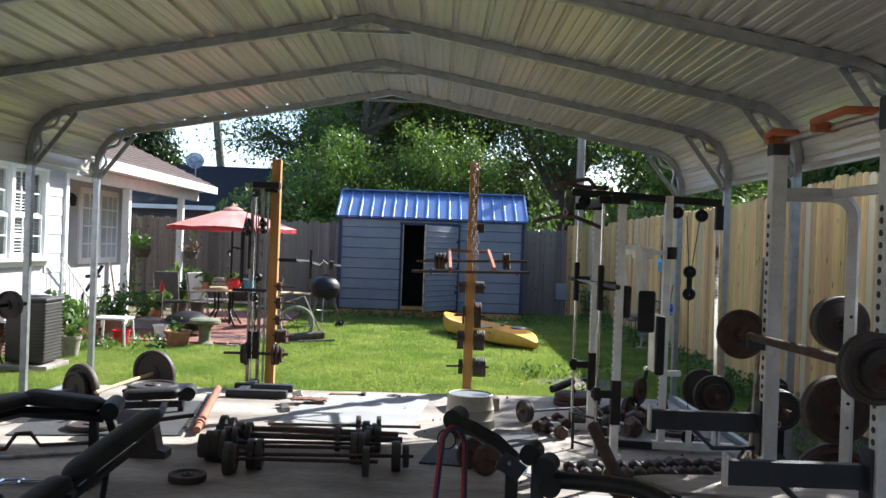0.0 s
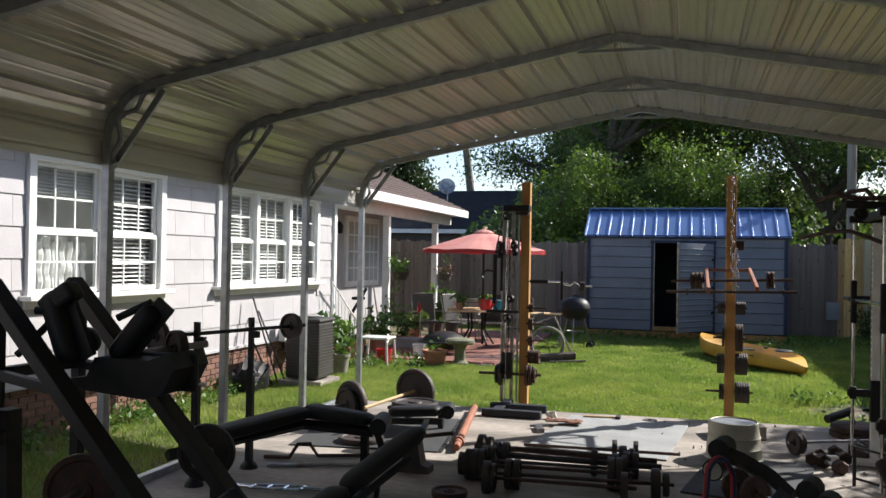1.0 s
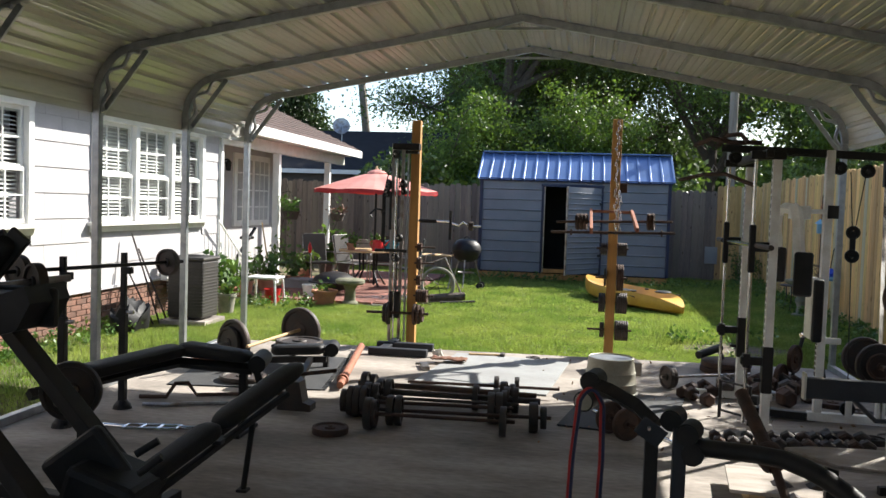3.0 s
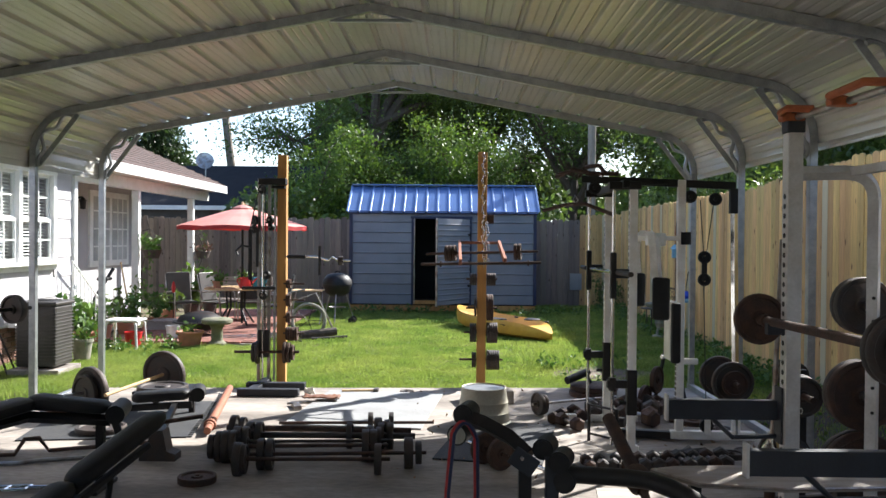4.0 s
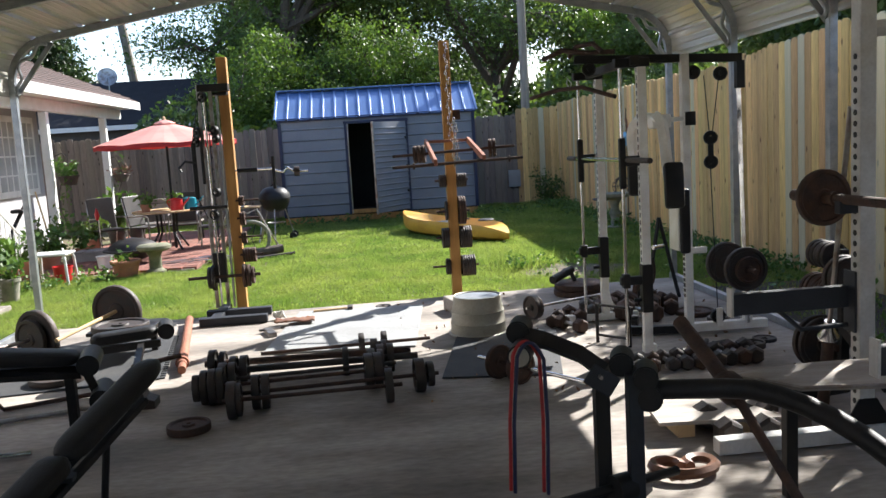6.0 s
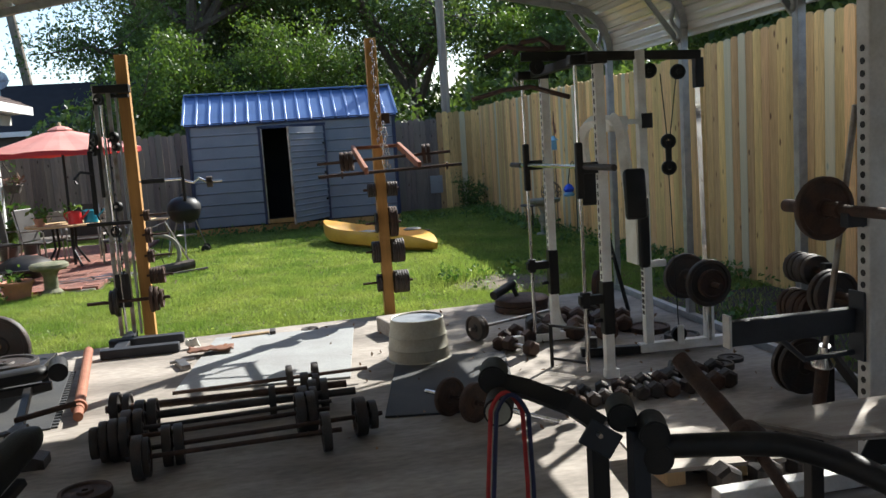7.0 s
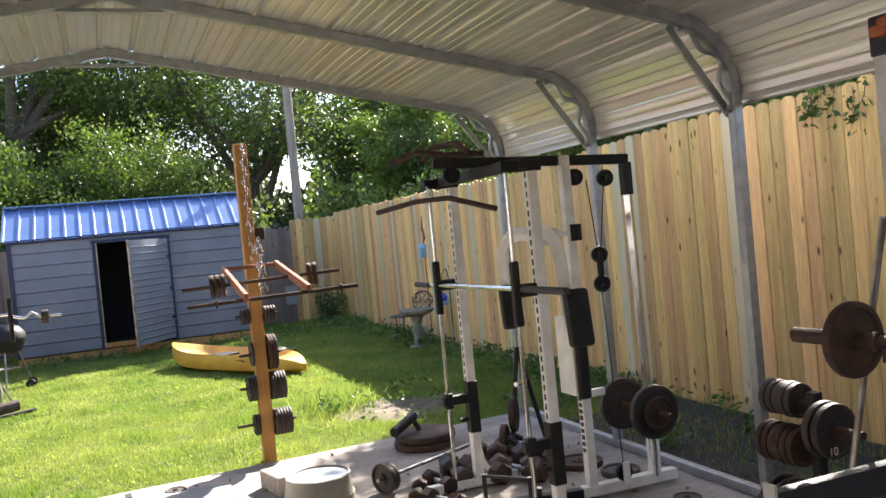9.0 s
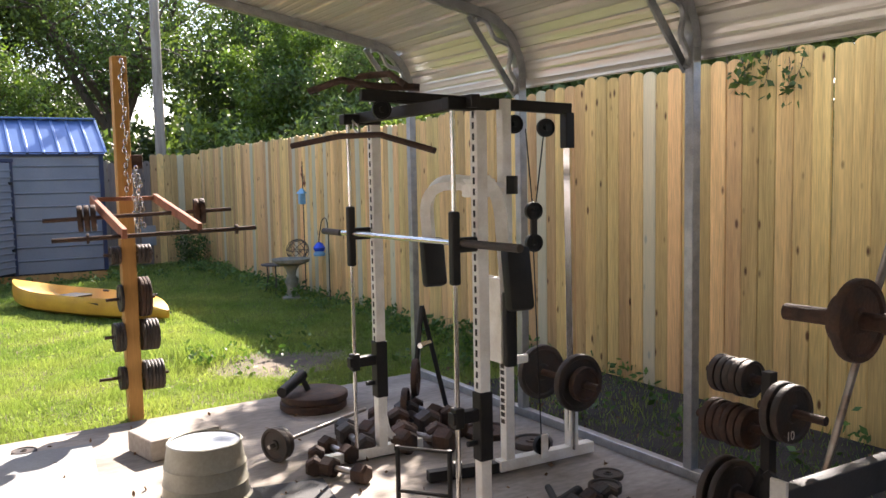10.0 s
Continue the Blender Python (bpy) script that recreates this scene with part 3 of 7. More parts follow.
def sash_window(name, y0, y1, units, label):
    """White double-hung windows side by side, with blinds behind the panes."""
    w = thing(name, (HX, y0, WZ0), label, "window", kind="structure")
    W, H = y1 - y0, WZ1 - WZ0
    part("room_behind", B((-0.5, W / 2, H / 2), (0.05, W + 0.6, H + 0.5)), "room", w)
    part("casing", B((0.0, 0.045, H / 2), (0.07, 0.09, H), 0.006), "white", w)
    part("casing", B((0.0, W - 0.045, H / 2), (0.07, 0.09, H), 0.006), "white", w)
    part("head", B((0.0, W / 2, H - 0.045), (0.075, W + 0.02, 0.09), 0.006), "white", w)
    part("sill", B((0.045, W / 2, 0.02), (0.17, W + 0.12, 0.045), 0.008), "white", w)
    part("sill_shadow_board", B((0.012, W / 2, -0.04), (0.03, W + 0.04, 0.08), 0.004), "white", w)
    uw = (W - 0.18 - 0.09 * (units - 1)) / units
    for i in range(units):
        a = 0.09 + i * (uw + 0.09)
        c = a + uw / 2
        if i:
            part("mullion", B((0.0, a - 0.045, H / 2), (0.07, 0.09, H - 0.09), 0.006), "white", w)
        for z0, z1, dx in ((0.05, 0.64, -0.02), (0.62, H - 0.09, -0.05)):
            sash = part("sash", bmesh_frame(dx, a, a + uw, z0, z1, 0.045, 0.035), "white", w)
            part("pane", B((dx, c, (z0 + z1) / 2), (0.004, uw - 0.09, z1 - z0 - 0.09)), "pane", sash).visible_shadow = False
            for j in (1, 2):
                part("muntin", B((dx + 0.004, a + 0.045 + (uw - 0.09) * j / 3, (z0 + z1) / 2), (0.016, 0.018, z1 - z0 - 0.09)), "white", sash)
            part("muntin", B((dx + 0.004, c, (z0 + z1) / 2), (0.016, uw - 0.09, 0.018)), "white", sash)
        blind = part("blind_head", B((-0.11, c, H - 0.13), (0.04, uw - 0.02, 0.04)), "blind", w)
        if units == 3 or i == 1:
            n = 26
            slat = bmesh.new()
            for k in range(n):
                box(slat, (-0.11, c, 0.06 + (H - 0.22) * k / n), (0.036, uw - 0.03, 0.0025), 0.0, Euler((0, 0.5, 0)).to_matrix())
            part("slats", slat, "blind", blind)
        else:
            slat = bmesh.new()
            for k in range(7):
                box(slat, (-0.11, c, H - 0.18 - 0.032 * k), (0.036, uw - 0.03, 0.0025), 0.0, Euler((0, 0.5, 0)).to_matrix())
            part("slats", slat, "blind", blind)
            for s in range(-4, 5):
                cur = bmesh.new()
                tube(cur, [(-0.16 + 0.012 * math.sin(j * 1.7 + s), c + s * uw * 0.11, 0.03 + (0.5 + 0.05 * (s % 2)) * j / 8) for j in range(9)], 0.036, 6)
                part("curtain", cur, "blind", blind)
    return w


def bmesh_frame(x, a, b, z0, z1, w, d):
    bm = bmesh.new()
    box(bm, (x, a + w / 2, (z0 + z1) / 2), (d, w, z1 - z0), 0.003)
    box(bm, (x, b - w / 2, (z0 + z1) / 2), (d, w, z1 - z0), 0.003)
    box(bm, (x, (a + b) / 2, z0 + w / 2), (d, b - a - 2 * w, w), 0.003)
    box(bm, (x, (a + b) / 2, z1 - w / 2), (d, b - a - 2 * w, w), 0.003)
    return bm


sash_window("window_1", *WIN[0], "pair of white double-hung windows, one with a lowered blind")
sash_window("window_2", *WIN[1], "three white double-hung windows with half-closed blinds")

# ---- shed ----
SX0, SX1, SY, SZ = -1.72, 2.52, 10.1, 0.12
shed = thing("shed", ((SX0 + SX1) / 2, SY, 0), "slate grey metal shed with blue roof, door ajar", "shed")
sw = (SX1 - SX0) / 2
o = (SX0 + SX1) / 2


def ribbed_wall(x0, x1, z0, z1, y, pitch=0.235):
    """Horizontal metal siding with rolled ribs."""
    prof = [(z0, 0.0)]
    z = z0 + pitch
    while z < z1 - 0.05:
        prof += [(z - 0.035, 0.0), (z - 0.012, -0.02), (z, -0.02), (z + 0.006, 0.0)]
        z += pitch
    prof.append((z1, 0.0))
    return PR([(y + d, zz) for zz, d in prof] + [(y + 0.02, z1), (y + 0.02, z0)], "x", x0, x1)


part("front_wall", ribbed_wall(-sw, -0.27 - o, SZ, 2.2, 0.0), "shedwall", shed)
part("front_wall", ribbed_wall(1.0 - o, sw, SZ, 2.2, 0.0), "shedwall", shed)
part("front_wall", ribbed_wall(-0.27 - o, 1.0 - o, 2.06, 2.2, 0.0), "shedwall", shed)
for s in (-1, 1):
    part("side_wall", PR([(0, SZ), (2.0, SZ), (2.0, 2.2), (1.0, 2.8), (0, 2.2)], "x", s * sw - 0.012, s * sw + 0.012), "shedwall", shed)
    part("corner_trim", B((s * (sw - 0.025), -0.02, 1.16), (0.07, 0.05, 2.1), 0.006), "darkblue", shed)
part("back_wall", B((0, 2.0, 1.15), (2 * sw, 0.03, 2.1)), "shedwall", shed)
# Near-black sheet and floor: the unlit interior's shade is put into their colour.
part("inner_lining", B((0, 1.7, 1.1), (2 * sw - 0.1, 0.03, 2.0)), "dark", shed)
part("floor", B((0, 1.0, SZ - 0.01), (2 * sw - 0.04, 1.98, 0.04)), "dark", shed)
for y in (0.06, 1.0, 1.9):
    part("skid", B((0, y, 0.03), (2 * sw - 0.02, 0.1, 0.15), 0.006), "pine", shed, "weathered wooden skid")
part("door_sill", B((0.0 - o + 0.0, -0.015, SZ + 0.04), (0.55, 0.05, 0.09), 0.005), "pine", shed)
for x in (-0.29, 1.03):
    part("door_jamb", B((x - o, -0.025, 1.1), (0.05, 0.06, 2.0), 0.005), "darkblue", shed)
part("door_track", B((0.37 - o, -0.03, 2.09), (1.4, 0.07, 0.06), 0.005), "darkblue", shed)
part("eave_trim", B((0, -0.03, 2.2), (2 * sw + 0.06, 0.05, 0.07), 0.006), "darkblue", shed)
part("door_edge", B((-0.245 - o, -0.04, 1.1), (0.022, 0.03, 1.95), 0.003), "dullsteel", shed)
door = part("door", ribbed_wall(-1.18, 0.0, 0.16, 2.05, -0.012, 0.118), "doorpanel", shed, "grey metal door swung half open")
door.matrix_basis = Matrix.Translation((1.0 - o, -0.05, 0)) @ Matrix.Rotation(radians(52), 4, "Z")
part("door_stile", B((-1.18, -0.01, 1.1), (0.035, 0.04, 1.92), 0.003), "dullsteel", door)
part("door_brace", B((-0.59, 0.02, 0.6), (1.12, 0.02, 0.06), 0.003), "darkblue", door)
for z in (0.55, 1.1, 1.7):
    part("hinge", B((-0.03, -0.03, z), (0.08, 0.03, 0.05), 0.005), "blacksteel", door)
# roof of two ribbed slopes
for s, nm in ((-1, "roof"), (1, "roof")):
    bm = bmesh.new()
    ya, yb = 1.0, 1.0 + s * 1.08
    za, zb = 2.86, 2.2
    n = 17
    xs = []
    for i in range(n + 1):
        x = -sw - 0.06 + (2 * sw + 0.12) * i / n
        xs += [(x - 0.03, 0), (x - 0.016, 0.03), (x + 0.016, 0.03), (x + 0.03, 0)]
    top = [bm.verts.new((x, ya, za + d)) for x, d in xs]
    low = [bm.verts.new((x, yb, zb + d)) for x, d in xs]
    for i in range(len(xs) - 1):
        bm.faces.new((top[i], top[i + 1], low[i + 1], low[i]))
    part(nm, bm, "blue", shed, "blue ribbed metal roof")
part("ridge_cap", B((0, 1.0, 2.885), (2 * sw + 0.14, 0.2, 0.03), 0.01), "blue", shed)

# ---- neighbour's house beyond the back fence ----
nb = thing("neighbour_house", (-7.2, 18.5, 0), "low neighbouring house with a dark shingle roof", "house")
part("wall", B((0, 2.5, 1.25), (7.6, 5.0, 2.7)), "acgrey", nb, "grey-blue siding")
bm = PR([(-0.3, 2.6), (2.6, 4.15), (5.5, 2.6), (5.5, 2.5), (2.6, 4.03), (-0.3, 2.5)], "x", -4.0, 4.0)
part("roof", bm, "darkroof", nb)
part("gable", PR([(0.0, 2.5), (2.6, 4.0), (5.2, 2.5)], "x", 3.7, 3.78), "shedwall", nb)
part("fascia", B((0, -0.31, 2.55), (8.0, 0.03, 0.14)), "white", nb)
part("rake_board", T((4.0, -0.32, 2.54), (4.0, 2.6, 4.1), 0.03, 0.14), "white", nb)
part("window", B((1.6, -0.02, 1.5), (0.9, 0.05, 1.0), 0.01), "room", nb)
dish = thing("satellite_dish", (-7.5, 18.6, 3.55), "grey satellite dish on a mast above the roof", "dish")
part("mast", R((0, 0, -0.4), (0, 0, 0.5), 0.02), "galv", dish)
part("reflector", L([(0, -0.06), (0.15, -0.045), (0.28, 0.0), (0.29, 0.005), (0.15, -0.03), (0, -0.045)], aim((0, -0.1, 0.55), (0.3, -1, 0.35)), 24), "dullsteel", dish)
part("feed_arm", R((0, -0.1, 0.4), (0.1, -0.42, 0.5), 0.012), "galv", dish)

# ---- poles and wires ----
for loc, h, r, lean, label in (((4.22, 12.9, 0), 9.0, 0.12, 0.0, "tall weathered grey utility pole behind the fence"), ((-8.25, 27.0, 0), 10.0, 0.2, -1.25, "dark leaning utility pole against the sky")):
    pl = thing("utility_pole", loc, label, "pole")
    part("shaft", R((0, 0, -0.3), (lean, 0, h), r, 16, r * 0.75), "pole", pl)
    part("crossarm", B((lean, 0, h - 0.6), (1.8, 0.1, 0.12), 0.01), "pole", pl)
    for x in (-0.7, 0.0, 0.7):
        part("insulator", L([(0.03, 0), (0.05, 0.04), (0.03, 0.08), (0.045, 0.12), (0, 0.15)], Matrix.Translation((lean + x, 0, h - 0.54)), 10), "plastic", pl)
wires = thing("overhead_wire", (4.35, 12.9, 8.3), "black overhead service wires", "wire")
for a, b, sag in (((0, 0, 0), (-13.6, 14.0, 1.0), 0.8), ((0, 0, -1.6), (9.0, -3.0, -3.2), 0.5), ((0, 0, -1.9), (9.0, -2.6, -3.6), 0.5)):
    pts = [Vector(a).lerp(Vector(b), i / 16) - Vector((0, 0, sag * 4 * (i / 16) * (1 - i / 16))) for i in range(17)]
    part("cable", TU(pts, 0.012, 5), "dullsteel", wires)

# ---- trees ----
def limb(bm, a, d, n, r0, rng, bend=0.25, up=0.05):
    """A tapering, wandering limb; gives back its points."""
    pts, p, v = [Vector(a)], Vector(a), Vector(d).normalized()
    step = Vector(d).length / n
    for _ in range(n):
        v = (v + Vector(rng.normal(0, bend, 3)) * 0.5 + Vector((0, 0, up))).normalized()
        p = p + v * step
        pts.append(p.copy())
    seg = 7
    rings = []
    for i, q in enumerate(pts):
        r = r0 * (1 - 0.8 * i / n)
        dd = (pts[min(i + 1, n)] - pts[max(i - 1, 0)]).normalized()
        side = dd.orthogonal().normalized()
        w = dd.cross(side)
        rings.append([bm.verts.new(q + (side * math.cos(2 * math.pi * k / seg) + w * math.sin(2 * math.pi * k / seg)) * r) for k in range(seg)])
    for ra, rb in zip(rings, rings[1:]):
        for k in range(seg):
            bm.faces.new((ra[k], ra[(k + 1) % seg], rb[(k + 1) % seg], rb[k]))
    return pts


def tree(name, loc, height, spread, fork, leaves, size, mat, label, seed, low=0.3, r=0.28):
    """Trunk, main limbs with side branches, and leaves in clumps along the outer branches."""
    rng = np.random.default_rng(seed)
    t = thing(name, loc, label, "tree")
    bm = bmesh.new()
    trunk = limb(bm, (0, 0, -0.2), (rng.normal(0, 0.3), rng.normal(0, 0.3), height * fork), 8, r, rng, 0.12)
    part("trunk", bm, "bark", t, smooth=True)
    tips = []
    bm = bmesh.new()
    for k in range(9):
        a = k * 2.4 + rng.uniform(-0.4, 0.4)
        base = trunk[int(rng.integers(4, 9))]
        rise = rng.uniform(0.25, 1.0) * height * (1 - fork)
        out_ = spread * rng.uniform(0.5, 1.0)
        pts = limb(bm, base, (math.cos(a) * out_, math.sin(a) * out_, rise), 8, r * 0.45, rng, 0.22, 0.04)
        for j in range(3, 9):
            for _ in range(2):
                b2 = rng.uniform(0, 2 * math.pi)
                ln = spread * rng.uniform(0.2, 0.45)
                sub = limb(bm, pts[j], (math.cos(b2) * ln, math.sin(b2) * ln, rng.uniform(-0.35, 0.6) * ln), 4, r * 0.12, rng, 0.3)
                tips += sub[1:]
    part("branchwork", bm, "bark", t, smooth=True)
    tips = np.array([tuple(p) for p in tips])
    tips = tips[tips[:, 2] > height * low]
    per = max(1, leaves // len(tips))
    c = np.repeat(tips, per, 0)
    c = c + rng.normal(0, 1, c.shape) * np.array([0.42, 0.42, 0.3]) * (spread / 4.2)
    crown = cards("crown", c, rng.uniform(0.6, 1.3, len(c)) * size, mat, rng, t, droop=0.3)
    return t


tree("tree", (-2.9, 24.5, 0), 15.0, 6.0, 0.42, 70000, 0.07, "leaf", "large broadleaf tree with a dark forked trunk", 1, 0.28, 0.42)
tree("tree", (5.5, 27.0, 0), 15.0, 6.5, 0.4, 38000, 0.075, "leaf", "tall dark tree with hanging branches", 2, 0.25, 0.4)
tree("tree", (-12.6, 26.0, 0), 9.5, 2.6, 0.4, 50000, 0.085, "deep", "dark tree behind the houses", 3, 0.25, 0.3)
tree("tree", (12.0, 24.0, 0), 11.0, 5.5, 0.35, 60000, 0.08, "leaf", "broadleaf tree behind the wooden fence", 4, 0.2, 0.3)
tree("tree", (0.8, 18.5, 0), 6.0, 2.6, 0.3, 32000, 0.055, "lime", "young tree behind the shed with light green leaves", 5, 0.15, 0.12)
tree("tree", (-3.8, 17.5, 0), 5.0, 2.4, 0.3, 26000, 0.055, "lime", "small light green tree behind the back fence", 6, 0.15, 0.1)
tree("tree", (7.7, 14.0, 0), 8.6, 1.8, 0.25, 40000, 0.05, "lime", "bushy light green tree over the fence corner", 7, 0.12, 0.1)
tree("tree", (9.6, 13.5, 0), 8.2, 3.0, 0.25, 46000, 0.055, "leaf", "dense vine-covered tree beyond the fence", 8, 0.1, 0.14)
# The next two trees are out of view, added to shade and dapple the slab.
tree("tree", (8.3, 3.7, 0), 6.5, 1.6, 0.6, 14400, 0.070, "leaf", "unseen broadleaf tree added beyond the wooden fence to shade the slab", 10, 0.5, 0.16)
tree("tree", (7.3, -1.0, 0), 6.0, 1.4, 0.6, 2600, 0.075, "leaf", "unseen thin tree added beyond the wooden fence for dappled shade", 12, 0.6, 0.1)
tree("tree", (1.6, 29.0, 0), 14.0, 5.5, 0.35, 50000, 0.08, "deep", "tall dark tree filling the gap behind the shed", 9, 0.2, 0.34)

rng = np.random.default_rng(21)


def thicket(name, label, boxes, n, size, mat):
    """Uneven masses of leaves for what nobody could count."""
    c = []
    for (x0, x1, y0, y1, z0, z1), k in boxes:
        m = int(n * k)
        x, y, u = rng.uniform(x0, x1, m), rng.uniform(y0, y1, m), rng.uniform(0, 1, m)
        top = z1 * (0.72 + 0.28 * np.sin(x * 1.1 + 0.6 * np.sin(y * 1.7)) * np.sin(x * 0.43 + y * 0.61 + 1.0))
        c.append(np.stack([x, y, z0 + (top - z0) * u ** 0.8], 1))
    c = np.concatenate(c)
    return tagged(cards(name, c, rng.uniform(0.6, 1.4, len(c)) * size, mat, rng), label, "bushes", kind="stuff")


thicket("far_woods", "distant belt of dark green woods", [((-45, -13, 34, 40, 0, 5.0), 0.7), ((-7.5, 34, 31, 38, 0, 6.0), 1.4), ((16, 40, 8, 30, 0, 6.0), 0.6), ((-6.5, 2.0, 33, 39, 0, 11.0), 1.1), ((2.0, 7.5, 33, 39, 0, 6.5), 0.5), ((10.5, 26, 30, 38, 0, 11.0), 0.9)], 30000, 0.2, "deep")
thicket("shrub_belt", "mixed green shrubs behind the back fence", [((-6, 4.0, 14.6, 18, 0, 3.3), 0.9), ((4.8, 9.5, 12.8, 16.5, 0, 3.6), 0.8)], 17000, 0.1, "leaf")
# The second, higher box of leaves is added to block sun from the slab.
thicket("hedge", "dense hedge of small leaves beyond the wooden fence, heightened to shade the slab", [((5.1, 6.6, -9, 12, 0, 3.5), 1.1), ((5.3, 6.7, -3.0, 3.6, 2.4, 5.2), 1.0)], 30000, 0.055, "leaf")
# Always behind the camera: added leaves that hold back low sky light.
thicket("rear_woods", "unseen dark leaves added behind the open rear of the carport", [((-30, 30, -30, -24, 0, 8.0), 1.0)], 16000, 0.35, "deep")

# vine hanging over the fence
vine = thing("vine", (4.66, -2.3, 2.5), "thin green vine hanging over the fence top", "vine")
bm = bmesh.new()
vp = []
for k in range(6):
    y = -0.35 + 0.13 * k
    pts = limb(bm, (0.06, y, 0.02), (-0.08, rng.normal(0, 0.1), -rng.uniform(0.15, 0.42)), 6, 0.004, rng, 0.3, -0.15)
    vp += [tuple(p) for p in pts]
part("stem", bm, "bark", vine)
vp = np.repeat(np.array(vp), 5, 0) + rng.normal(0, 0.035, (len(vp) * 5, 3))
cards("leaves", vp, rng.uniform(0.02, 0.04, len(vp)), "leaf", rng, vine)

# ---- lawn ----
rng = np.random.default_rng(8)


def lawn(x0, x1, y0, y1, n, h, w):
    x, y = rng.uniform(x0, x1, n), rng.uniform(y0, y1, n)
    keep = ~(((x - 2.5) / 0.62) ** 2 + ((y - 1.35) / 0.6) ** 2 < rng.uniform(0.1, 1.4, n))
    keep &= ~((x < -2.4) & (y > 3.75) & (y < 10.2))
    keep &= ~((x > -3.33) & (x < 3.37) & (y < 0.02 + 0.02 * np.sin(9 * x)))
    x, y = x[keep], y[keep]
    tuft = 0.55 + 0.8 * np.abs(np.sin(x * 3.1 + 1.7 * np.sin(y * 2.3)) * np.sin(y * 3.7 + 1.4 * np.sin(x * 2.7))) + 0.35 * np.abs(np.sin(x * 11 + y * 7) * np.sin(y * 13 - x * 5))
    return x, y, h * tuft * rng.uniform(0.4, 1.3, len(x)), np.full(len(x), w)


parts_ = [lawn(-5.1, 4.7, -0.35, 3.5, 330000, 0.036, 0.006), lawn(-5.1, 4.7, 3.5, 7.5, 170000, 0.04, 0.009), lawn(-5.1, 4.8, 7.5, 12.2, 90000, 0.048, 0.013),
          lawn(-5.1, -3.3, -9, -0.3, 42000, 0.06, 0.008), lawn(3.4, 4.7, -6.5, 0.3, 5000, 0.05, 0.008)]
gx, gy, gh, gw = (np.concatenate(c) for c in zip(*parts_))
tagged(blades("lawn", gx, gy, np.full(len(gx), GZ), gh, gw, "grass", rng), "sunlit green lawn grass, uneven and freshly grown", "grass", kind="stuff")
# broader weeds along fence, slab and foundation
wx, wy = [], []
for x0, x1, y0, y1, n in ((3.5, 4.7, -6, 0.5, 45), (4.1, 4.7, 0, 11.5, 200), (-5.1, -4.6, -8, 0.2, 150), (1.7, 2.2, 1.5, 2.6, 5), (1.9, 3.4, 0.4, 2.6, 10), (-2.2, 4.5, 9.3, 10.0, 60), (-5, -3.4, 2.6, 3.9, 26)):
    wx.append(rng.uniform(x0, x1, n)), wy.append(rng.uniform(y0, y1, n))
wx, wy = np.concatenate(wx), np.concatenate(wy)
c = np.repeat(np.stack([wx, wy, np.full(len(wx), 0.0)], 1), 16, 0)
c += rng.normal(0, 1, c.shape) * (0.06, 0.06, 0.045) + (0, 0, 0.035)
tagged(cards("weeds", c, rng.uniform(0.018, 0.045, len(c)), "weed", rng), "broad-leaved weeds at the edges of the lawn", "weeds", kind="stuff")

# low clover between the blades, and seed stems in a rank tuft
cx_, cy_ = rng.uniform(-4.9, 4.6, 30000), rng.uniform(0.1, 9.8, 30000)
ok = np.sin(cx_ * 1.7 + 2 * np.sin(cy_ * 1.1)) * np.sin(cy_ * 2.1 + cx_) > 0.12
ok &= ~((cx_ < -2.4) & (cy_ > 3.75)) & ~(((cx_ - 2.5) / 0.62) ** 2 + ((cy_ - 1.35) / 0.6) ** 2 < 1.2)
cx_, cy_ = cx_[ok], cy_[ok]
tagged(cards("clover", np.stack([cx_, cy_, GZ + rng.uniform(0.015, 0.05, len(cx_))], 1), rng.uniform(0.008, 0.02, len(cx_)), "grass", rng), "low clover leaves among the lawn grass", "clover", kind="stuff")
n = 700
tx, ty = rng.normal(1.95, 0.22, n), rng.normal(2.1, 0.22, n)
tagged(blades("tall_grass", tx, ty, np.full(n, GZ), rng.uniform(0.08, 0.26, n), np.full(n, 0.009), "grass", rng, 0.5), "rank tuft of unmown grass beside the bare dirt", "grass", kind="stuff")
n = 260
lx, ly = np.concatenate([rng.uniform(0.2, 3.1, n // 2), rng.uniform(3.45, 4.65, n)]), np.concatenate([rng.uniform(-3.6, -0.2, n // 2), rng.uniform(-6.0, 1.0, n)])
tagged(cards("dry_leaves", np.stack([lx, ly, np.where(lx < 3.4, 0.012, GZ + 0.02)], 1), rng.uniform(0.01, 0.024, len(lx)), "dryleaf", rng), "scattered dry brown leaves and litter", "leaves", kind="stuff")

# ---- gym equipment ----
def builder(root):
    """Adds parts, given in world coordinates, to a thing."""
    inv = root.matrix_basis.inverted()

    def add(name, bm, mat, parent=None, label="", smooth=False):
        bm.transform(inv)
        return part(name, bm, mat, parent or root, label, smooth)
    return add


def disc(p, d, r, t, seg=28):
    return L(weight_disc(r, t), aim(p, d), seg)


def arc(a, c, b, n=8):
    """Points of a smooth bend from a to b pulled towards c."""
    a, b, c = Vector(a), Vector(b), Vector(c)
    return [(1 - t) ** 2 * a + 2 * t * (1 - t) * c + t * t * b for t in (i / n for i in range(n + 1))]


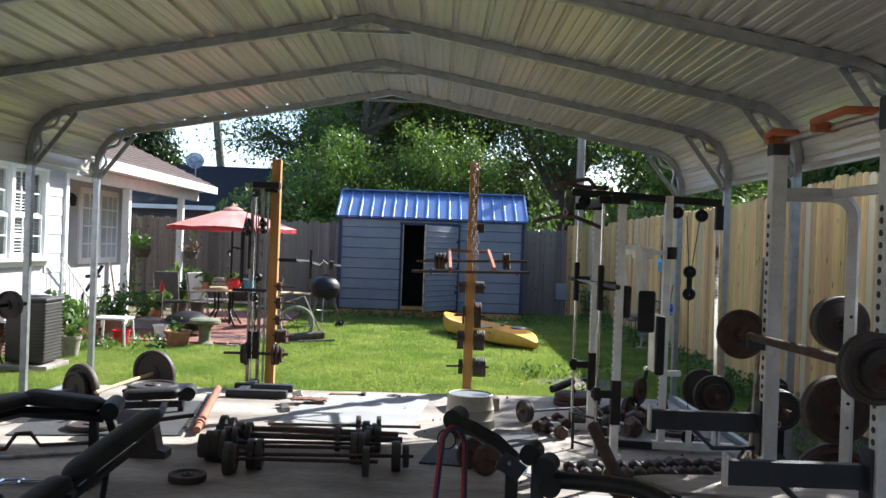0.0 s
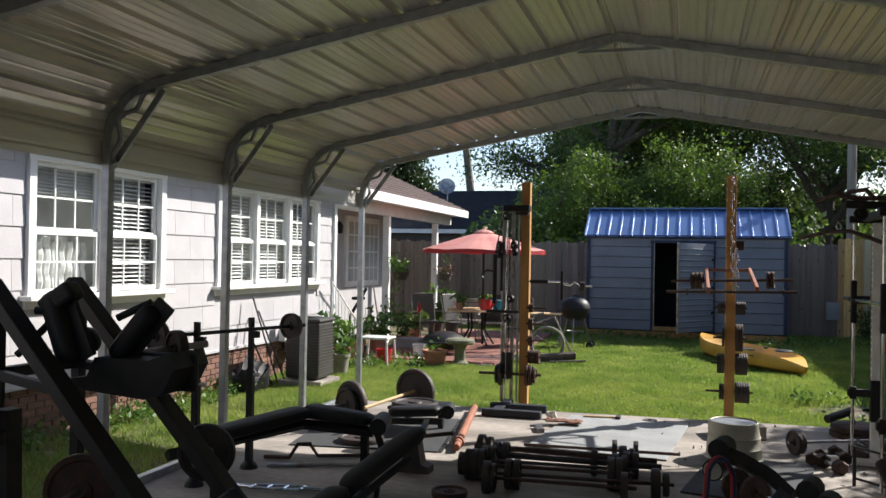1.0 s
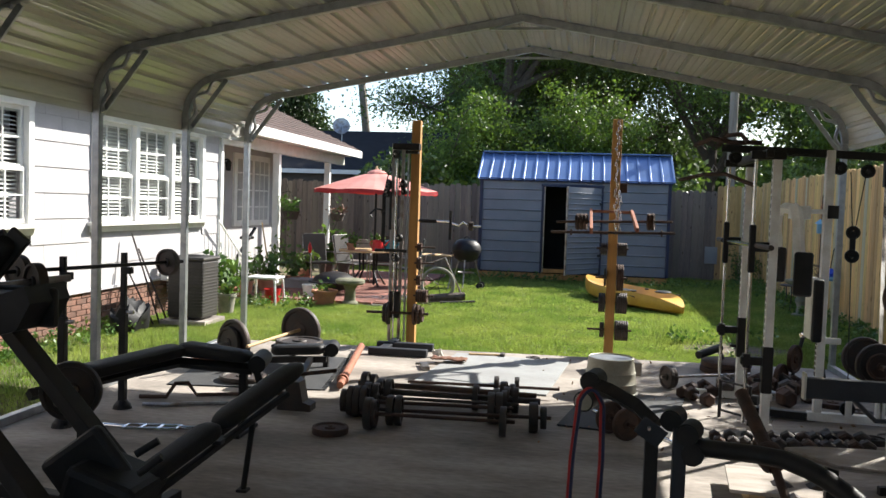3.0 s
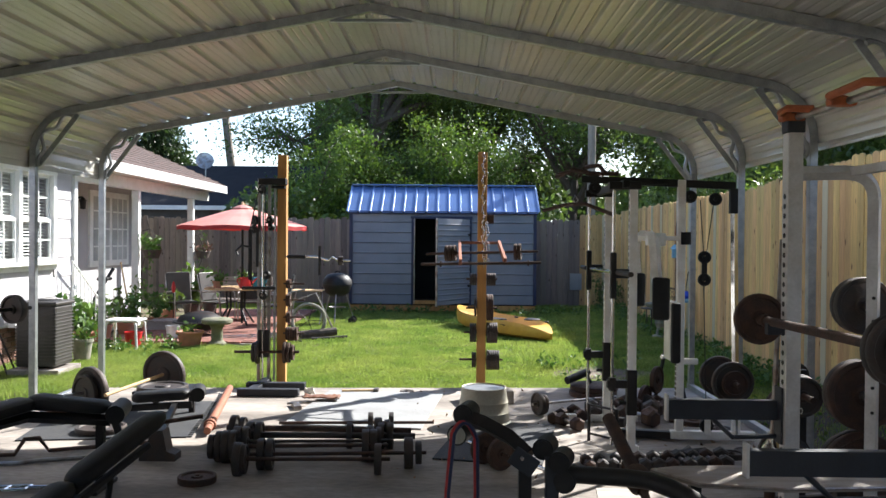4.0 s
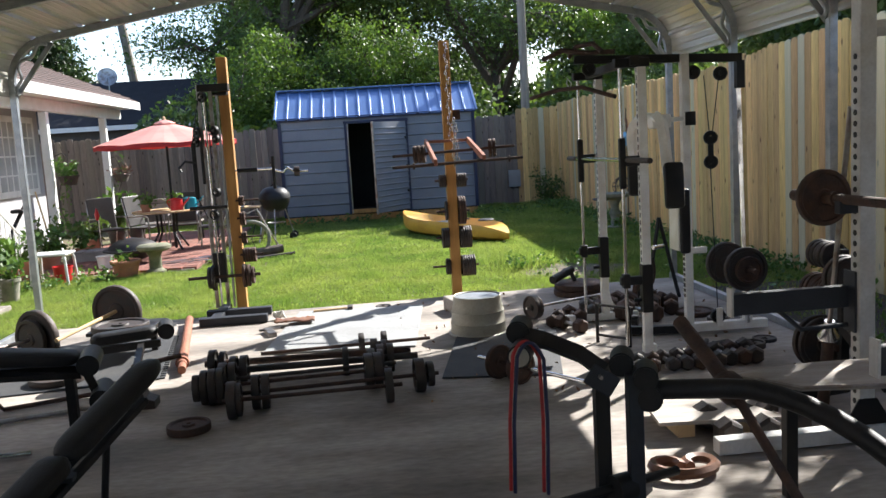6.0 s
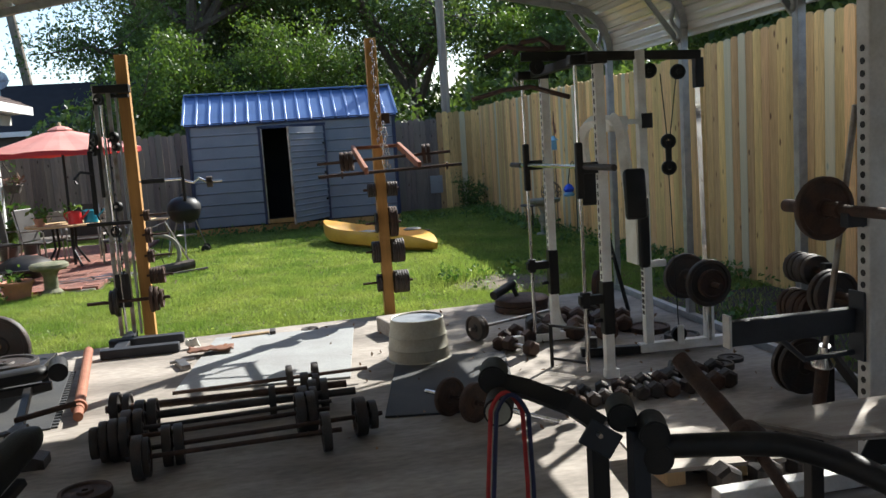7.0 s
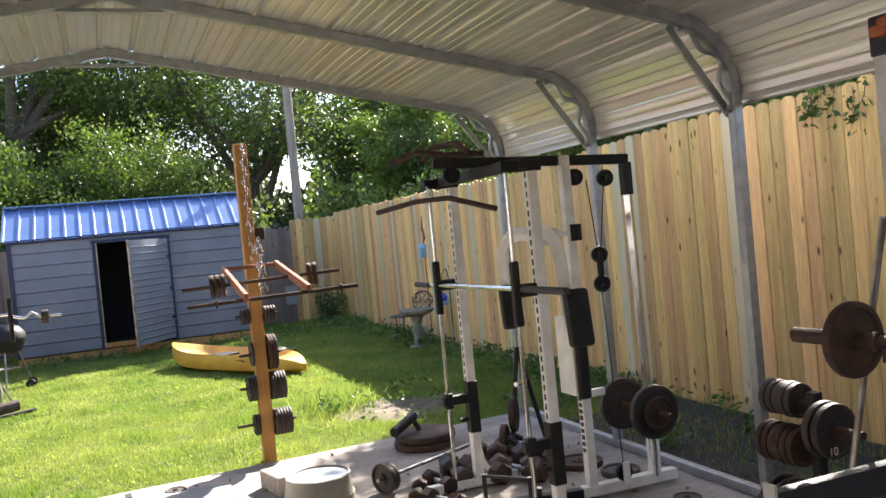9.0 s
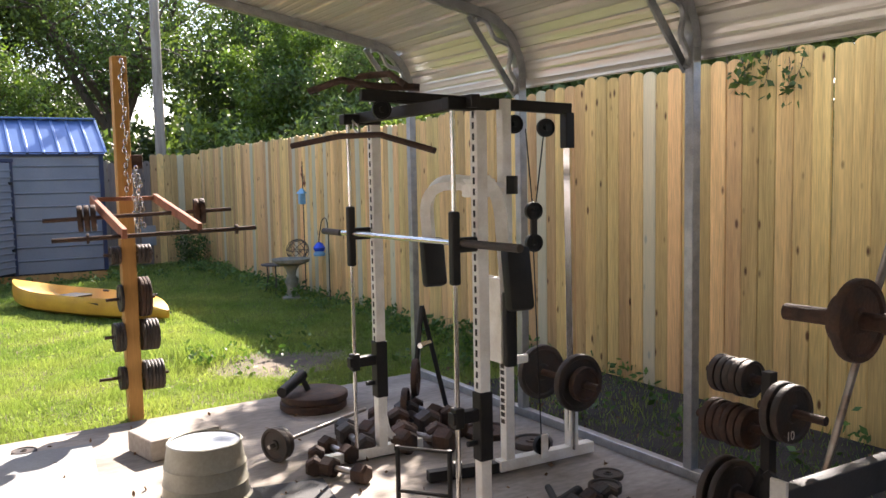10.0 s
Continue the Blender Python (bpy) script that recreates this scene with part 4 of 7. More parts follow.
def bolster(a, b, w, h, seg=14, n=14, round_=0.35, taper=1.0):
    """An upholstered pad from a to b: soft-edged section, rounded ends; taper: width at b against a."""
    a, b = Vector(a), Vector(b)
    d = (b - a).normalized()
    side = d.cross(Vector((0, 0, 1))).normalized()
    up = side.cross(d)
    bm = bmesh.new()
    rings = []
    ln = (b - a).length
    for i in range(n + 1):
        u = 0.5 - 0.5 * math.cos(math.pi * i / n)
        e = min(u, 1 - u) * ln / (w * round_)
        k = math.sqrt(max(0.0, 1 - (1 - min(1.0, e)) ** 2)) * 0.92 + 0.08
        k *= 1 + (taper - 1) * u
        ring = []
        for j in range(seg):
            t = 2 * math.pi * j / seg
            c, s_ = math.cos(t), math.sin(t)
            ring.append(bm.verts.new(a + d * (u * ln) + side * (math.copysign(abs(c) ** 0.6, c) * w / 2 * k) + up * (math.copysign(abs(s_) ** 0.6, s_) * h / 2 * k)))
        rings.append(ring)
    for ra, rb_ in zip(rings, rings[1:]):
        for j in range(seg):
            bm.faces.new((ra[j], ra[(j + 1) % seg], rb_[(j + 1) % seg], rb_[j]))
    bm.faces.new(rings[0][::-1])
    bm.faces.new(rings[-1])
    return bm


# power rack
rack = thing("power_rack", (2.4, -5.3, 0), "worn grey-white steel power rack with round holes", "rack")
add = builder(rack)
hole = mesh_of("hole", R((0.0, 0, 0), (-0.003, 0, 0), 0.014, 14), "blacksteel")
for ux, uy, rx_, ry_ in ((2.4, -4.76, 2.82, -4.78), (2.45, -5.85, 2.86, -5.88)):
    up = add("upright", T((ux, uy, 0.0), (ux, uy, 2.2), 0.08, 0.08, 0.006), "rackpaint")
    for k in range(33):
        shared("hole", hole, Matrix.Translation((ux - 0.04 - 2.4, uy + 5.3, 0.2 + 0.0515 * k)), up)
    add("cap", B((ux, uy, 2.25), (0.093, 0.093, 0.14), 0.008), "greysteel")
    pts = [(ux + 0.03, uy, 1.97), (rx_ - 0.16, ry_, 1.975)] + [tuple(p) for p in arc((rx_ - 0.15, ry_, 1.975), (rx_, ry_, 1.975), (rx_, ry_, 1.82))] + [(rx_, ry_, 0.05)]
    rear = add("rear_leg", TU(pts, 0.027, square=True), "rackpaint")
    for z in (1.32, 1.2, 0.85, 0.72, 0.45, 0.33):
        add("bolt", R((rx_ - 0.012, ry_ - 0.027, z), (rx_ - 0.012, ry_ - 0.034, z), 0.009, 8), "blacksteel", rear)
    add("base_beam", T((ux - 0.76, uy - 0.04, 0.05), (rx_ + 0.12, ry_, 0.05), 0.075, 0.075, 0.006), "rackpaint")
    add("gusset", PR([(ux - 0.12, 0.09), (ux + 0.12, 0.09), (ux + 0.045, 0.22), (ux - 0.045, 0.22)], "y", uy - 0.048, uy - 0.041), "blacksteel")
    add("gusset", PR([(rx_ - 0.1, 0.09), (rx_ + 0.1, 0.09), (rx_ + 0.03, 0.22), (rx_ - 0.03, 0.22)], "y", ry_ - 0.04, ry_ - 0.033), "blacksteel")
    arm = add("safety_arm", B((ux - 0.34, uy + 0.06, 0.71), (0.58, 0.05, 0.105), 0.004), "greysteel")
    add("arm_end", B((ux - 0.635, uy + 0.06, 0.72), (0.012, 0.056, 0.14), 0.002), "rackpaint", arm)
    add("arm_plate", B((ux - 0.047, uy + 0.03, 0.69), (0.012, 0.1, 0.3), 0.004), "greysteel", arm)
    add("arm_prop", TU([(ux - 0.4, uy + 0.06, 0.67), (ux - 0.28, uy + 0.06, 0.56), (ux - 0.05, uy + 0.05, 0.57)], 0.013), "greysteel", arm)
    add("hook_plate", B((ux - 0.07, uy - 0.0, 1.15), (0.12, 0.05, 0.06), 0.004), "greysteel")
add("clamp_band", B((2.45, -5.85, 0.6), (0.096, 0.096, 0.07), 0.005), "greysteel")
add("pull_up_bar", R((2.4, -4.76, 2.26), (2.45, -5.85, 2.26), 0.018, 14), "dullsteel")
for y0, y1 in ((-4.78, -4.98), (-5.3, -5.72)):
    x0, x1 = 2.4 + 0.045 * (-4.76 - y0), 2.4 + 0.045 * (-4.76 - y1)
    grip = add("grip", TU([(x0, y0, 2.27), (x0 - 0.09, y0 - 0.03, 2.28), (x1 - 0.1, y1 + 0.08, 2.29), (x1, y1, 2.275)], 0.019), "orange", None, "orange rubber grip", True)
    add("grip_block", B((x0 - 0.02, y0, 2.26), (0.12, 0.07, 0.04), 0.008), "orange", grip)
add("rear_stretcher", T((2.82, -4.78, 0.05), (2.86, -5.88, 0.05), 0.06, 0.06), "rackpaint")
add("rear_stretcher", T((2.7, -4.78, 1.98), (2.72, -5.88, 1.98), 0.045, 0.045), "rackpaint")
for p, d, rs in (((2.82, -4.75, 1.27), 1, (0.155, 0.15)), ((2.82, -4.75, 0.79), 1, (0.19, 0.185)), ((2.82, -4.75, 0.37), 1, (0.22, 0.22)), ((2.87, -5.92, 1.27), -1, (0.15, 0.15)), ((2.87, -5.92, 0.76), -1, (0.2, 0.2)), ((2.87, -5.92, 0.33), -1, (0.21,))):
    add("storage_peg", R(p, (p[0], p[1] + d * 0.26, p[2]), 0.022), "dullsteel")
    for i, r in enumerate(rs):
        pl = thing("weight_plate", (p[0], p[1] + d * (0.075 + 0.055 * i), p[2]), "iron weight plate stored on a rack peg", "weight plate", group="plates stored on the power rack")
        part("plate", L(weight_disc(r, 0.045, 0.026), aim((0, 0, 0), (0, 1, 0))), "rust" if i == 0 and p[2] < 1.2 else "iron", pl, smooth=True)

# barbell on the rack
bb = thing("barbell", (2.31, -5.3, 1.19), "rusty barbell with plates resting on the power rack", "barbell")
add = builder(bb)
e0, e1 = Vector((2.285, -4.33, 1.185)), Vector((2.335, -6.3, 1.2))
bd = (e1 - e0).normalized()
add("bar", R(e0 + bd * 0.36, e1 - bd * 0.36, 0.024, 16), "rust")
for s, e in ((1, e0), (-1, e1)):
    add("sleeve", R(e, e + bd * s * 0.38, 0.03, 16), "rust")
    add("collar", R(e + bd * s * 0.36, e + bd * s * 0.385, 0.036, 16), "rust")
for off, r, m in ((0.27, 0.14, "rust"), (0.22, 0.085, "rust")):
    add("plate", disc(e0 + bd * off, bd, r, 0.035), m, smooth=True)
for off, r, m in ((0.32, 0.145, "iron"), (0.28, 0.145, "iron"), (0.235, 0.09, "iron")):
    add("plate", disc(e1 - bd * off, bd, r, 0.035), m, smooth=True)

# smith machine with pulley tower
smith = thing("smith_machine", (2.2, -2.35, 0), "white and black smith machine with pulley tower and pads", "smith machine")
add = builder(smith)
slot = mesh_of("slot", B((0, 0, 0), (0.003, 0.017, 0.032), 0.001), "blacksteel")
FL, FR, BK = Vector((1.985, -1.74, 0)), Vector((1.965, -2.87, 0)), Vector((2.45, -2.4, 0))
for c in (FL, FR):
    y = c.y
    up = add("upright", T((c.x, y, 0.06), (c.x, y, 2.0), 0.06, 0.06, 0.005), "powder")
    dz = -0.18 if c is FL else -0.25
    for k in range(27):
        shared("slot", slot, Matrix.Translation((c.x - 0.03 - 2.2, y + 2.35, 0.62 + 0.052 * k)), up)
    add("foot_beam", T((1.62 if c is FL else 1.93, y, 0.04), (2.26 if c is FL else 2.02, y, 0.04), 0.06, 0.06, 0.005), "powder")
    if c is FL:
        add("gusset", TU(arc((c.x + 0.02, y, 0.24), (c.x + 0.03, y, 0.07), (c.x + 0.2, y, 0.075)), 0.018, square=True), "powder")
    add("guide_rod", R((1.82, y, 0.07), (1.82, y, 1.99), 0.0125, 14), "chrome", smooth=True)
    slider = add("slider", T((1.82, y, 1.17), (1.82, y, 1.52), 0.045, 0.045, 0.01), "blacksteel")
    add("slider_block", B((1.88, y, 1.36), (0.12, 0.05, 0.07), 0.008), "blacksteel", slider)
    sleeve = add("upright_sleeve", B((c.x, y, 0.72 + dz), (0.074, 0.074, 0.34), 0.006), "blacksteel")
    add("stop_arm", B((1.88, y, 0.78 + dz), (0.2, 0.05, 0.06), 0.006), "blacksteel", sleeve)
    add("stop_bracket", B((1.82, y, 0.78 + dz), (0.05, 0.055, 0.1), 0.006), "blacksteel", sleeve)
    add("pop_pin", R((c.x - 0.04, y, 0.64 + dz), (c.x - 0.09, y, 0.64 + dz), 0.014, 10), "blacksteel", sleeve)
add("bar", R((1.82, -1.5, 1.36), (1.85, -3.06, 1.37), 0.014, 14), "chrome", smooth=True)
add("bar_sleeve", R((1.848, -2.9, 1.37), (1.855, -3.34, 1.372), 0.019, 14), "iron")
add("bar_sleeve", R((1.82, -1.6, 1.36), (1.815, -1.36, 1.36), 0.019, 14), "iron")
add("top_cross_beam", T((1.9, -1.62, 2.03), (1.9, -2.95, 2.03), 0.06, 0.05), "blacksteel")
for y in (-1.74, -2.87):
    add("top_bracket", B((1.9, y, 2.02), (0.24, 0.07, 0.06), 0.006), "blacksteel")
add("top_beam", T((1.68, -2.2, 2.115), (2.86, -2.47, 2.05), 0.06, 0.06, 0.005), "blacksteel")
add("top_plate", B((2.1, -2.3, 2.075), (0.5, 0.09, 0.012), 0.003, Euler((0, 0.04, -0.22)).to_matrix()), "blacksteel")
add("end_drop", B((2.845, -2.465, 1.93), (0.06, 0.06, 0.2), 0.006), "blacksteel")
add("tower_leg", T((2.9, -2.43, 0.06), (2.85, -2.46, 1.9), 0.042, 0.042, 0.004), "chrome")
for p in ((1.78, -2.24, 2.04), (2.52, -2.4, 1.965), (2.71, -2.44, 1.945)):
    pu = add("pulley", disc(p, (0.2, 1, 0), 0.052, 0.03, 20), "vinyl", smooth=True)
    add("pulley_bolt", R((p[0], p[1] - 0.02, p[2]), (p[0], p[1] + 0.02, p[2]), 0.017, 10), "blacksteel", pu)
add("cable", TU([(2.6, -2.4, 1.94), (2.63, -2.42, 1.48), (2.63, -2.42, 1.3), (2.645, -2.43, 0.7), (2.66, -2.44, 0.16)], 0.004, 6), "blacksteel")
add("cable", TU([(2.7, -2.44, 1.94), (2.645, -2.42, 1.48)], 0.004, 6), "blacksteel")
fl = add("floating_pulley", B((2.635, -2.42, 1.39), (0.045, 0.02, 0.2), 0.008), "blacksteel")
for z in (1.48, 1.3):
    add("pulley", disc((2.635, -2.42, z), (0.2, 1, 0), 0.052, 0.03, 20), "vinyl", fl, smooth=True)
# back post, pec arms, back pad
back = add("back_post", T((2.45, -2.4, 0.06), (2.45, -2.4, 2.1), 0.06, 0.06, 0.005), "powder")
for k, z in enumerate((0.62, 0.58, 0.54, 0.5, 0.46, 0.42, 0.38, 0.34, 0.3)):
    add("mark", B((2.419, -2.4, z), (0.002, 0.034, 0.024 if k % 3 else 0.03)), "iron", back)
pec = add("pec_head", B((2.23, -2.47, 1.62), (0.14, 0.13, 0.1), 0.012), "powder")
add("pec_bar", T((2.23, -2.45, 1.63), (2.46, -2.4, 1.63), 0.035, 0.045), "powder", pec)
add("pec_pivot", R((2.48, -2.4, 1.58), (2.48, -2.4, 1.68), 0.05, 16), "blacksteel")
for s, ye, yp in ((1, -2.0, -2.05), (-1, -2.74, -2.86)):
    pts = [(2.2, -2.47 + s * 0.02, 1.64)] + arc((2.17, -2.47 + s * 0.1, 1.65), (2.14, ye - 0.06, 1.67), (2.16, ye - 0.04, 1.47 if s > 0 else 1.4)) + [(2.2, ye - 0.02, 1.1)]
    arm = add("pec_arm", TU(pts, 0.03, square=True), "powder")
    add("arm_pad", T((2.185, yp + 0.01, 1.33), (2.17, yp - 0.05, 1.06 if s > 0 else 1.02), 0.1, 0.13, 0.022), "vinyl", arm, "black foam pad", True)
add("back_pad", B((2.385, -2.525, 0.88), (0.075, 0.05, 0.48), 0.018), "vinyl")
add("back_board", B((2.375, -2.4, 0.89), (0.06, 0.19, 0.47), 0.006), "powder")
add("seat_tab", B((2.52, -2.4, 0.64), (0.16, 0.012, 0.05), 0.01), "powder")
add("base_spine", T((1.98, -2.3, 0.04), (2.45, -2.4, 0.04), 0.06, 0.06), "blacksteel")
add("rear_base", T((2.38, -2.4, 0.05), (3.05, -2.42, 0.05), 0.065, 0.065, 0.005), "powder")
add("carriage_post", T((2.9, -2.42, 0.08), (2.9, -2.42, 0.42), 0.06, 0.06, 0.005), "powder")
add("low_pulley_bracket", B((2.66, -2.47, 0.13), (0.05, 0.012, 0.14), 0.006), "powder")
add("low_pulley", disc((2.66, -2.44, 0.13), (0, 1, 0), 0.055, 0.028, 20), "vinyl", smooth=True)
add("weight_peg", R((2.82, -2.12, 0.5), (2.82, -2.75, 0.5), 0.02), "rust")
for y, r, m in ((-2.24, 0.165, "iron"), (-2.58, 0.165, "iron"), (-2.63, 0.1, "rust")):
    pl = thing("weight_plate", (2.82, y, 0.5), "iron weight plate on the pulley tower carriage", "weight plate", group="plates on the pulley tower")
    part("plate", L(weight_disc(r, 0.04, 0.021), aim((0, 0, 0), (0, 1, 0))), m, pl, smooth=True)
lat = thing("lat_bar", (1.62, -2.3, 1.86), "rusty angled pull-down bar hanging from its cable", "pull-down bar")
add = builder(lat)
add("bar", TU([(1.39, -1.95, 1.86), (1.55, -2.2, 1.9), (1.68, -2.4, 1.9), (1.85, -2.66, 1.81)], 0.016, 10), "rust")
add("shackle", TU([(1.615, -2.3, 1.9), (1.6, -2.27, 1.94), (1.62, -2.22, 1.98), (1.64, -2.26, 1.94), (1.615, -2.3, 1.9)], 0.006, 6), "dullsteel")
junk = thing("row_handle", (1.72, -2.22, 2.14), "rusty rowing handle lying on top of the smith machine", "handle")
add = builder(junk)
add("bar", TU([(1.5, -1.95, 2.15), (1.62, -2.1, 2.2), (1.75, -2.22, 2.16), (1.95, -2.35, 2.15)], 0.02, 8), "rust")
add("bar", TU([(1.68, -2.05, 2.15), (1.72, -2.12, 2.22), (1.8, -2.3, 2.22), (1.84, -2.4, 2.15)], 0.018, 8), "rust")


def hex_dumbbell(loc, size, rz, mat, label, group):
    d = thing("dumbbell", (loc[0], loc[1], size * 0.86), label, "dumbbell", rz, group)
    part("handle", R((-size * 1.3, 0, 0), (size * 1.3, 0, 0), size * 0.3, 10), "dullsteel", d)
    for s in (-1, 1):
        part("head", L([(0, -size * 0.8), (size * 0.75, -size * 0.8), (size, -size * 0.55), (size, size * 0.55), (size * 0.75, size * 0.8), (0, size * 0.8)], aim((s * size * 1.9, 0, 0), (1, 0, 0)) @ Matrix.Rotation(math.pi / 6 + math.pi / 2, 4, "Z"), 6), mat, d)
    return d


rng = np.random.default_rng(12)
for k in range(11):
    u = k / 10
    hex_dumbbell((1.58 + 0.98 * u, -3.26 + 0.07 * u + rng.normal(0, 0.01), 0), 0.042 + 0.018 * u, 84 + rng.normal(0, 8), "iron" if k % 3 else "rust", "small rusty iron dumbbell in a row on the slab", "row of small dumbbells")
for x, y, s in ((1.63, -1.98, 0.06), (1.56, -1.72, 0.055), (1.75, -1.62, 0.06), (1.9, -1.55, 0.075), (2.08, -1.62, 0.08), (2.0, -1.4, 0.07), (2.25, -1.5, 0.085), (2.2, -1.25, 0.07), (2.42, -1.62, 0.08), (2.45, -1.35, 0.085), (2.62, -1.55, 0.07), (2.28, -1.75, 0.08), (2.6, -1.2, 0.07)):
    hex_dumbbell((x, y, 0), s, rng.uniform(60, 120), "iron" if rng.uniform() < 0.6 else "rust", "rusty black hex dumbbell lying inside the machine", "dumbbells inside the smith machine")
for x, y, s in ((1.76, -4.52, 0.07), (1.95, -4.52, 0.07), (2.12, -4.5, 0.06)):
    hex_dumbbell((x, y, 0), s, rng.uniform(70, 110), "iron", "heavy grey hex dumbbell beside the rack base", "dumbbells beside the rack")


def floor_barbell(a, b, plates, label, mat="rust", r=0.013, group="barbells on the slab", plate_mat=""):
    """plates: (distance from a, radius, thickness); they rest on the slab."""
    a, b = Vector(a), Vector(b)
    t = thing("barbell", ((a.x + b.x) / 2, (a.y + b.y) / 2, 0), label, "barbell", 0, group)
    f = builder(t)
    f("bar", R(a, b, r, 12), mat)
    d = (b - a).normalized()
    for off, rr, tt in plates:
        f("plate", disc(a + d * off, d, rr, tt, 24), plate_mat or ("iron" if (off * 100) % 3 < 2.2 else "rust"), smooth=True)
    return t


floor_barbell((-0.88, -3.565, 0.113), (0.2, -3.515, 0.113), ((0.06, 0.113, 0.05), (0.1, 0.1, 0.03), (1.0, 0.105, 0.045)), "rusty fixed barbell with one plate at each end")
floor_barbell((-0.78, -3.41, 0.108), (0.44, -3.31, 0.108), ((0.08, 0.108, 0.045), (0.14, 0.108, 0.045), (1.1, 0.108, 0.06), (1.17, 0.08, 0.04)), "rusty fixed barbell with small plates on the slab")
floor_barbell((-1.12, -3.24, 0.115), (0.16, -3.13, 0.115), ((0.03, 0.085, 0.04), (0.08, 0.11, 0.04), (0.13, 0.115, 0.045), (0.18, 0.115, 0.04), (1.12, 0.115, 0.05), (1.18, 0.115, 0.05)), "rusty fixed barbell with a thick stack of plates")
floor_barbell((-1.0, -3.07, 0.112), (0.18, -2.98, 0.112), ((0.05, 0.112, 0.05), (0.11, 0.11, 0.045), (1.02, 0.112, 0.05), (1.08, 0.1, 0.04)), "dark iron barbell with paired plates", "iron")
floor_barbell((-0.98, -2.8, 0.1), (0.34, -2.78, 0.1), ((0.06, 0.1, 0.05), (0.13, 0.1, 0.05), (0.82, 0.1, 0.04), (1.06, 0.1, 0.05), (1.13, 0.1, 0.045)), "thick rusty bar with small plates", "iron", 0.024)
floor_barbell((-1.16, -2.56, 0.1), (0.3, -2.6, 0.1), ((0.06, 0.1, 0.05), (0.13, 0.085, 0.04), (1.2, 0.1, 0.05), (1.27, 0.085, 0.04)), "rusty barbell on the slab", "rust", 0.024)
floor_barbell((-0.8, -2.3, 0.085), (0.47, -2.22, 0.085), ((0.75, 0.085, 0.04), (0.92, 0.085, 0.04)), "long thin rusty bar with small plates")
floor_barbell((1.36, -1.5, 0.105), (2.2, -1.08, 0.105), ((0.06, 0.105, 0.04), (0.1, 0.1, 0.03)), "short barbell with one small grey plate", "dullsteel")
floor_barbell((0.74, -3.02, 0.115), (1.3, -3.85, 0.115), ((0.2, 0.115, 0.03), (0.4, 0.115, 0.035)), "chromed short bar with two rusty plates", "chrome", plate_mat="rust")


def loose_plate(x, y, r, t, mat, label, z=0.0):
    pl = thing("weight_plate", (x, y, z + t / 2), label, "weight plate")
    part("plate", L(weight_disc(r, t), None, 30), mat, pl, smooth=True)
    return pl


loose_plate(-1.05, -3.72, 0.125, 0.045, "rust", "small rusty weight plate lying flat on the slab")
loose_plate(2.86, -2.78, 0.085, 0.025, "iron", "small iron plate lying by the rail")
loose_plate(2.7, -2.93, 0.09, 0.04, "iron", "small thick iron plate on the slab")
loose_plate(2.85, -2.1, 0.13, 0.04, "iron", "iron plate lying behind the smith machine")
loose_plate(2.75, -1.75, 0.16, 0.04, "rust", "rusty plate lying behind the dumbbells")
loose_plate(0.15, -0.4, 0.075, 0.02, "iron", "small iron ring plate on the slab edge")
loose_plate(-2.9, -1.5, 0.2, 0.05, "redrust", "rust-red plate lying flat near the base rail", 0.02)
loose_plate(-1.95, -1.75, 0.22, 0.05, "iron", "large iron plate lying on a stand", 0.24)
loose_plate(-2.25, -2.35, 0.2, 0.045, "iron", "iron plate lying on the rubber mat", 0.012)
# heavy rusty disc with a roller on it
dr = thing("heavy_disc", (2.08, -0.46, 0), "stack of two heavy rusty flat discs", "weight plate")
for k in range(2):
    part("disc", L([(0, 0), (0.235, 0), (0.245, 0.01), (0.245, 0.05), (0.235, 0.058), (0.06, 0.058), (0, 0.056)], Matrix.Translation((0.01 * k, 0, 0.06 * k)), 40), "rust", dr, smooth=True)
rl = thing("foam_roller_handle", (1.98, -0.42, 0.12), "black padded T-handle lying on the rusty discs", "handle")
add = builder(rl)
add("roller", R((1.8, -0.56, 0.17), (2.04, -0.36, 0.23), 0.04, 16), "vinyl")
add("stem", R((2.02, -0.38, 0.22), (2.06, -0.42, 0.12), 0.022, 12), "blacksteel")
tb = thing("tub", (0.9, -1.8, 0), "dull galvanised wash tub turned upside down", "tub")
part("shell", L([(0.232, 0), (0.236, 0.012), (0.226, 0.02), (0.222, 0.09), (0.226, 0.1), (0.22, 0.11), (0.212, 0.18), (0.216, 0.19), (0.209, 0.2), (0.193, 0.3), (0.197, 0.31), (0.19, 0.315), (0.184, 0.31)], None, 44), "tub", tb, smooth=True)
part("bottom", L([(0.186, 0.304), (0.15, 0.302), (0, 0.301)], None, 40), "galv", tb, "paler dented bottom plate", True)
part("rim_bead", L([(0.236, 0.0), (0.243, 0.006), (0.243, 0.014), (0.234, 0.02)], None, 44), "tub", tb, smooth=True)
blk = thing("concrete_block", (0.97, -0.85, 0), "low concrete block on the slab", "block", 12)
part("block", B((0, 0, 0.065), (0.46, 0.34, 0.13), 0.012), "concrete", blk)
bd_ = thing("floor_board", (-0.15, -1.25, 0), "flat grey board lying on the sunlit slab", "board", -6)
part("board", B((0, 0, 0.008), (1.2, 1.65, 0.015), 0.003), "greymat", bd_)
mt = thing("rubber_mat", (1.0, -2.5, 0), "black rubber floor mat", "mat", -11)
part("mat", B((0, 0, 0.007), (0.8, 1.35, 0.014), 0.004), "rubber", mt)
mt = thing("rubber_mat", (-2.25, -1.85, 0), "dark rubber mat with a toothed edge", "mat", 8)
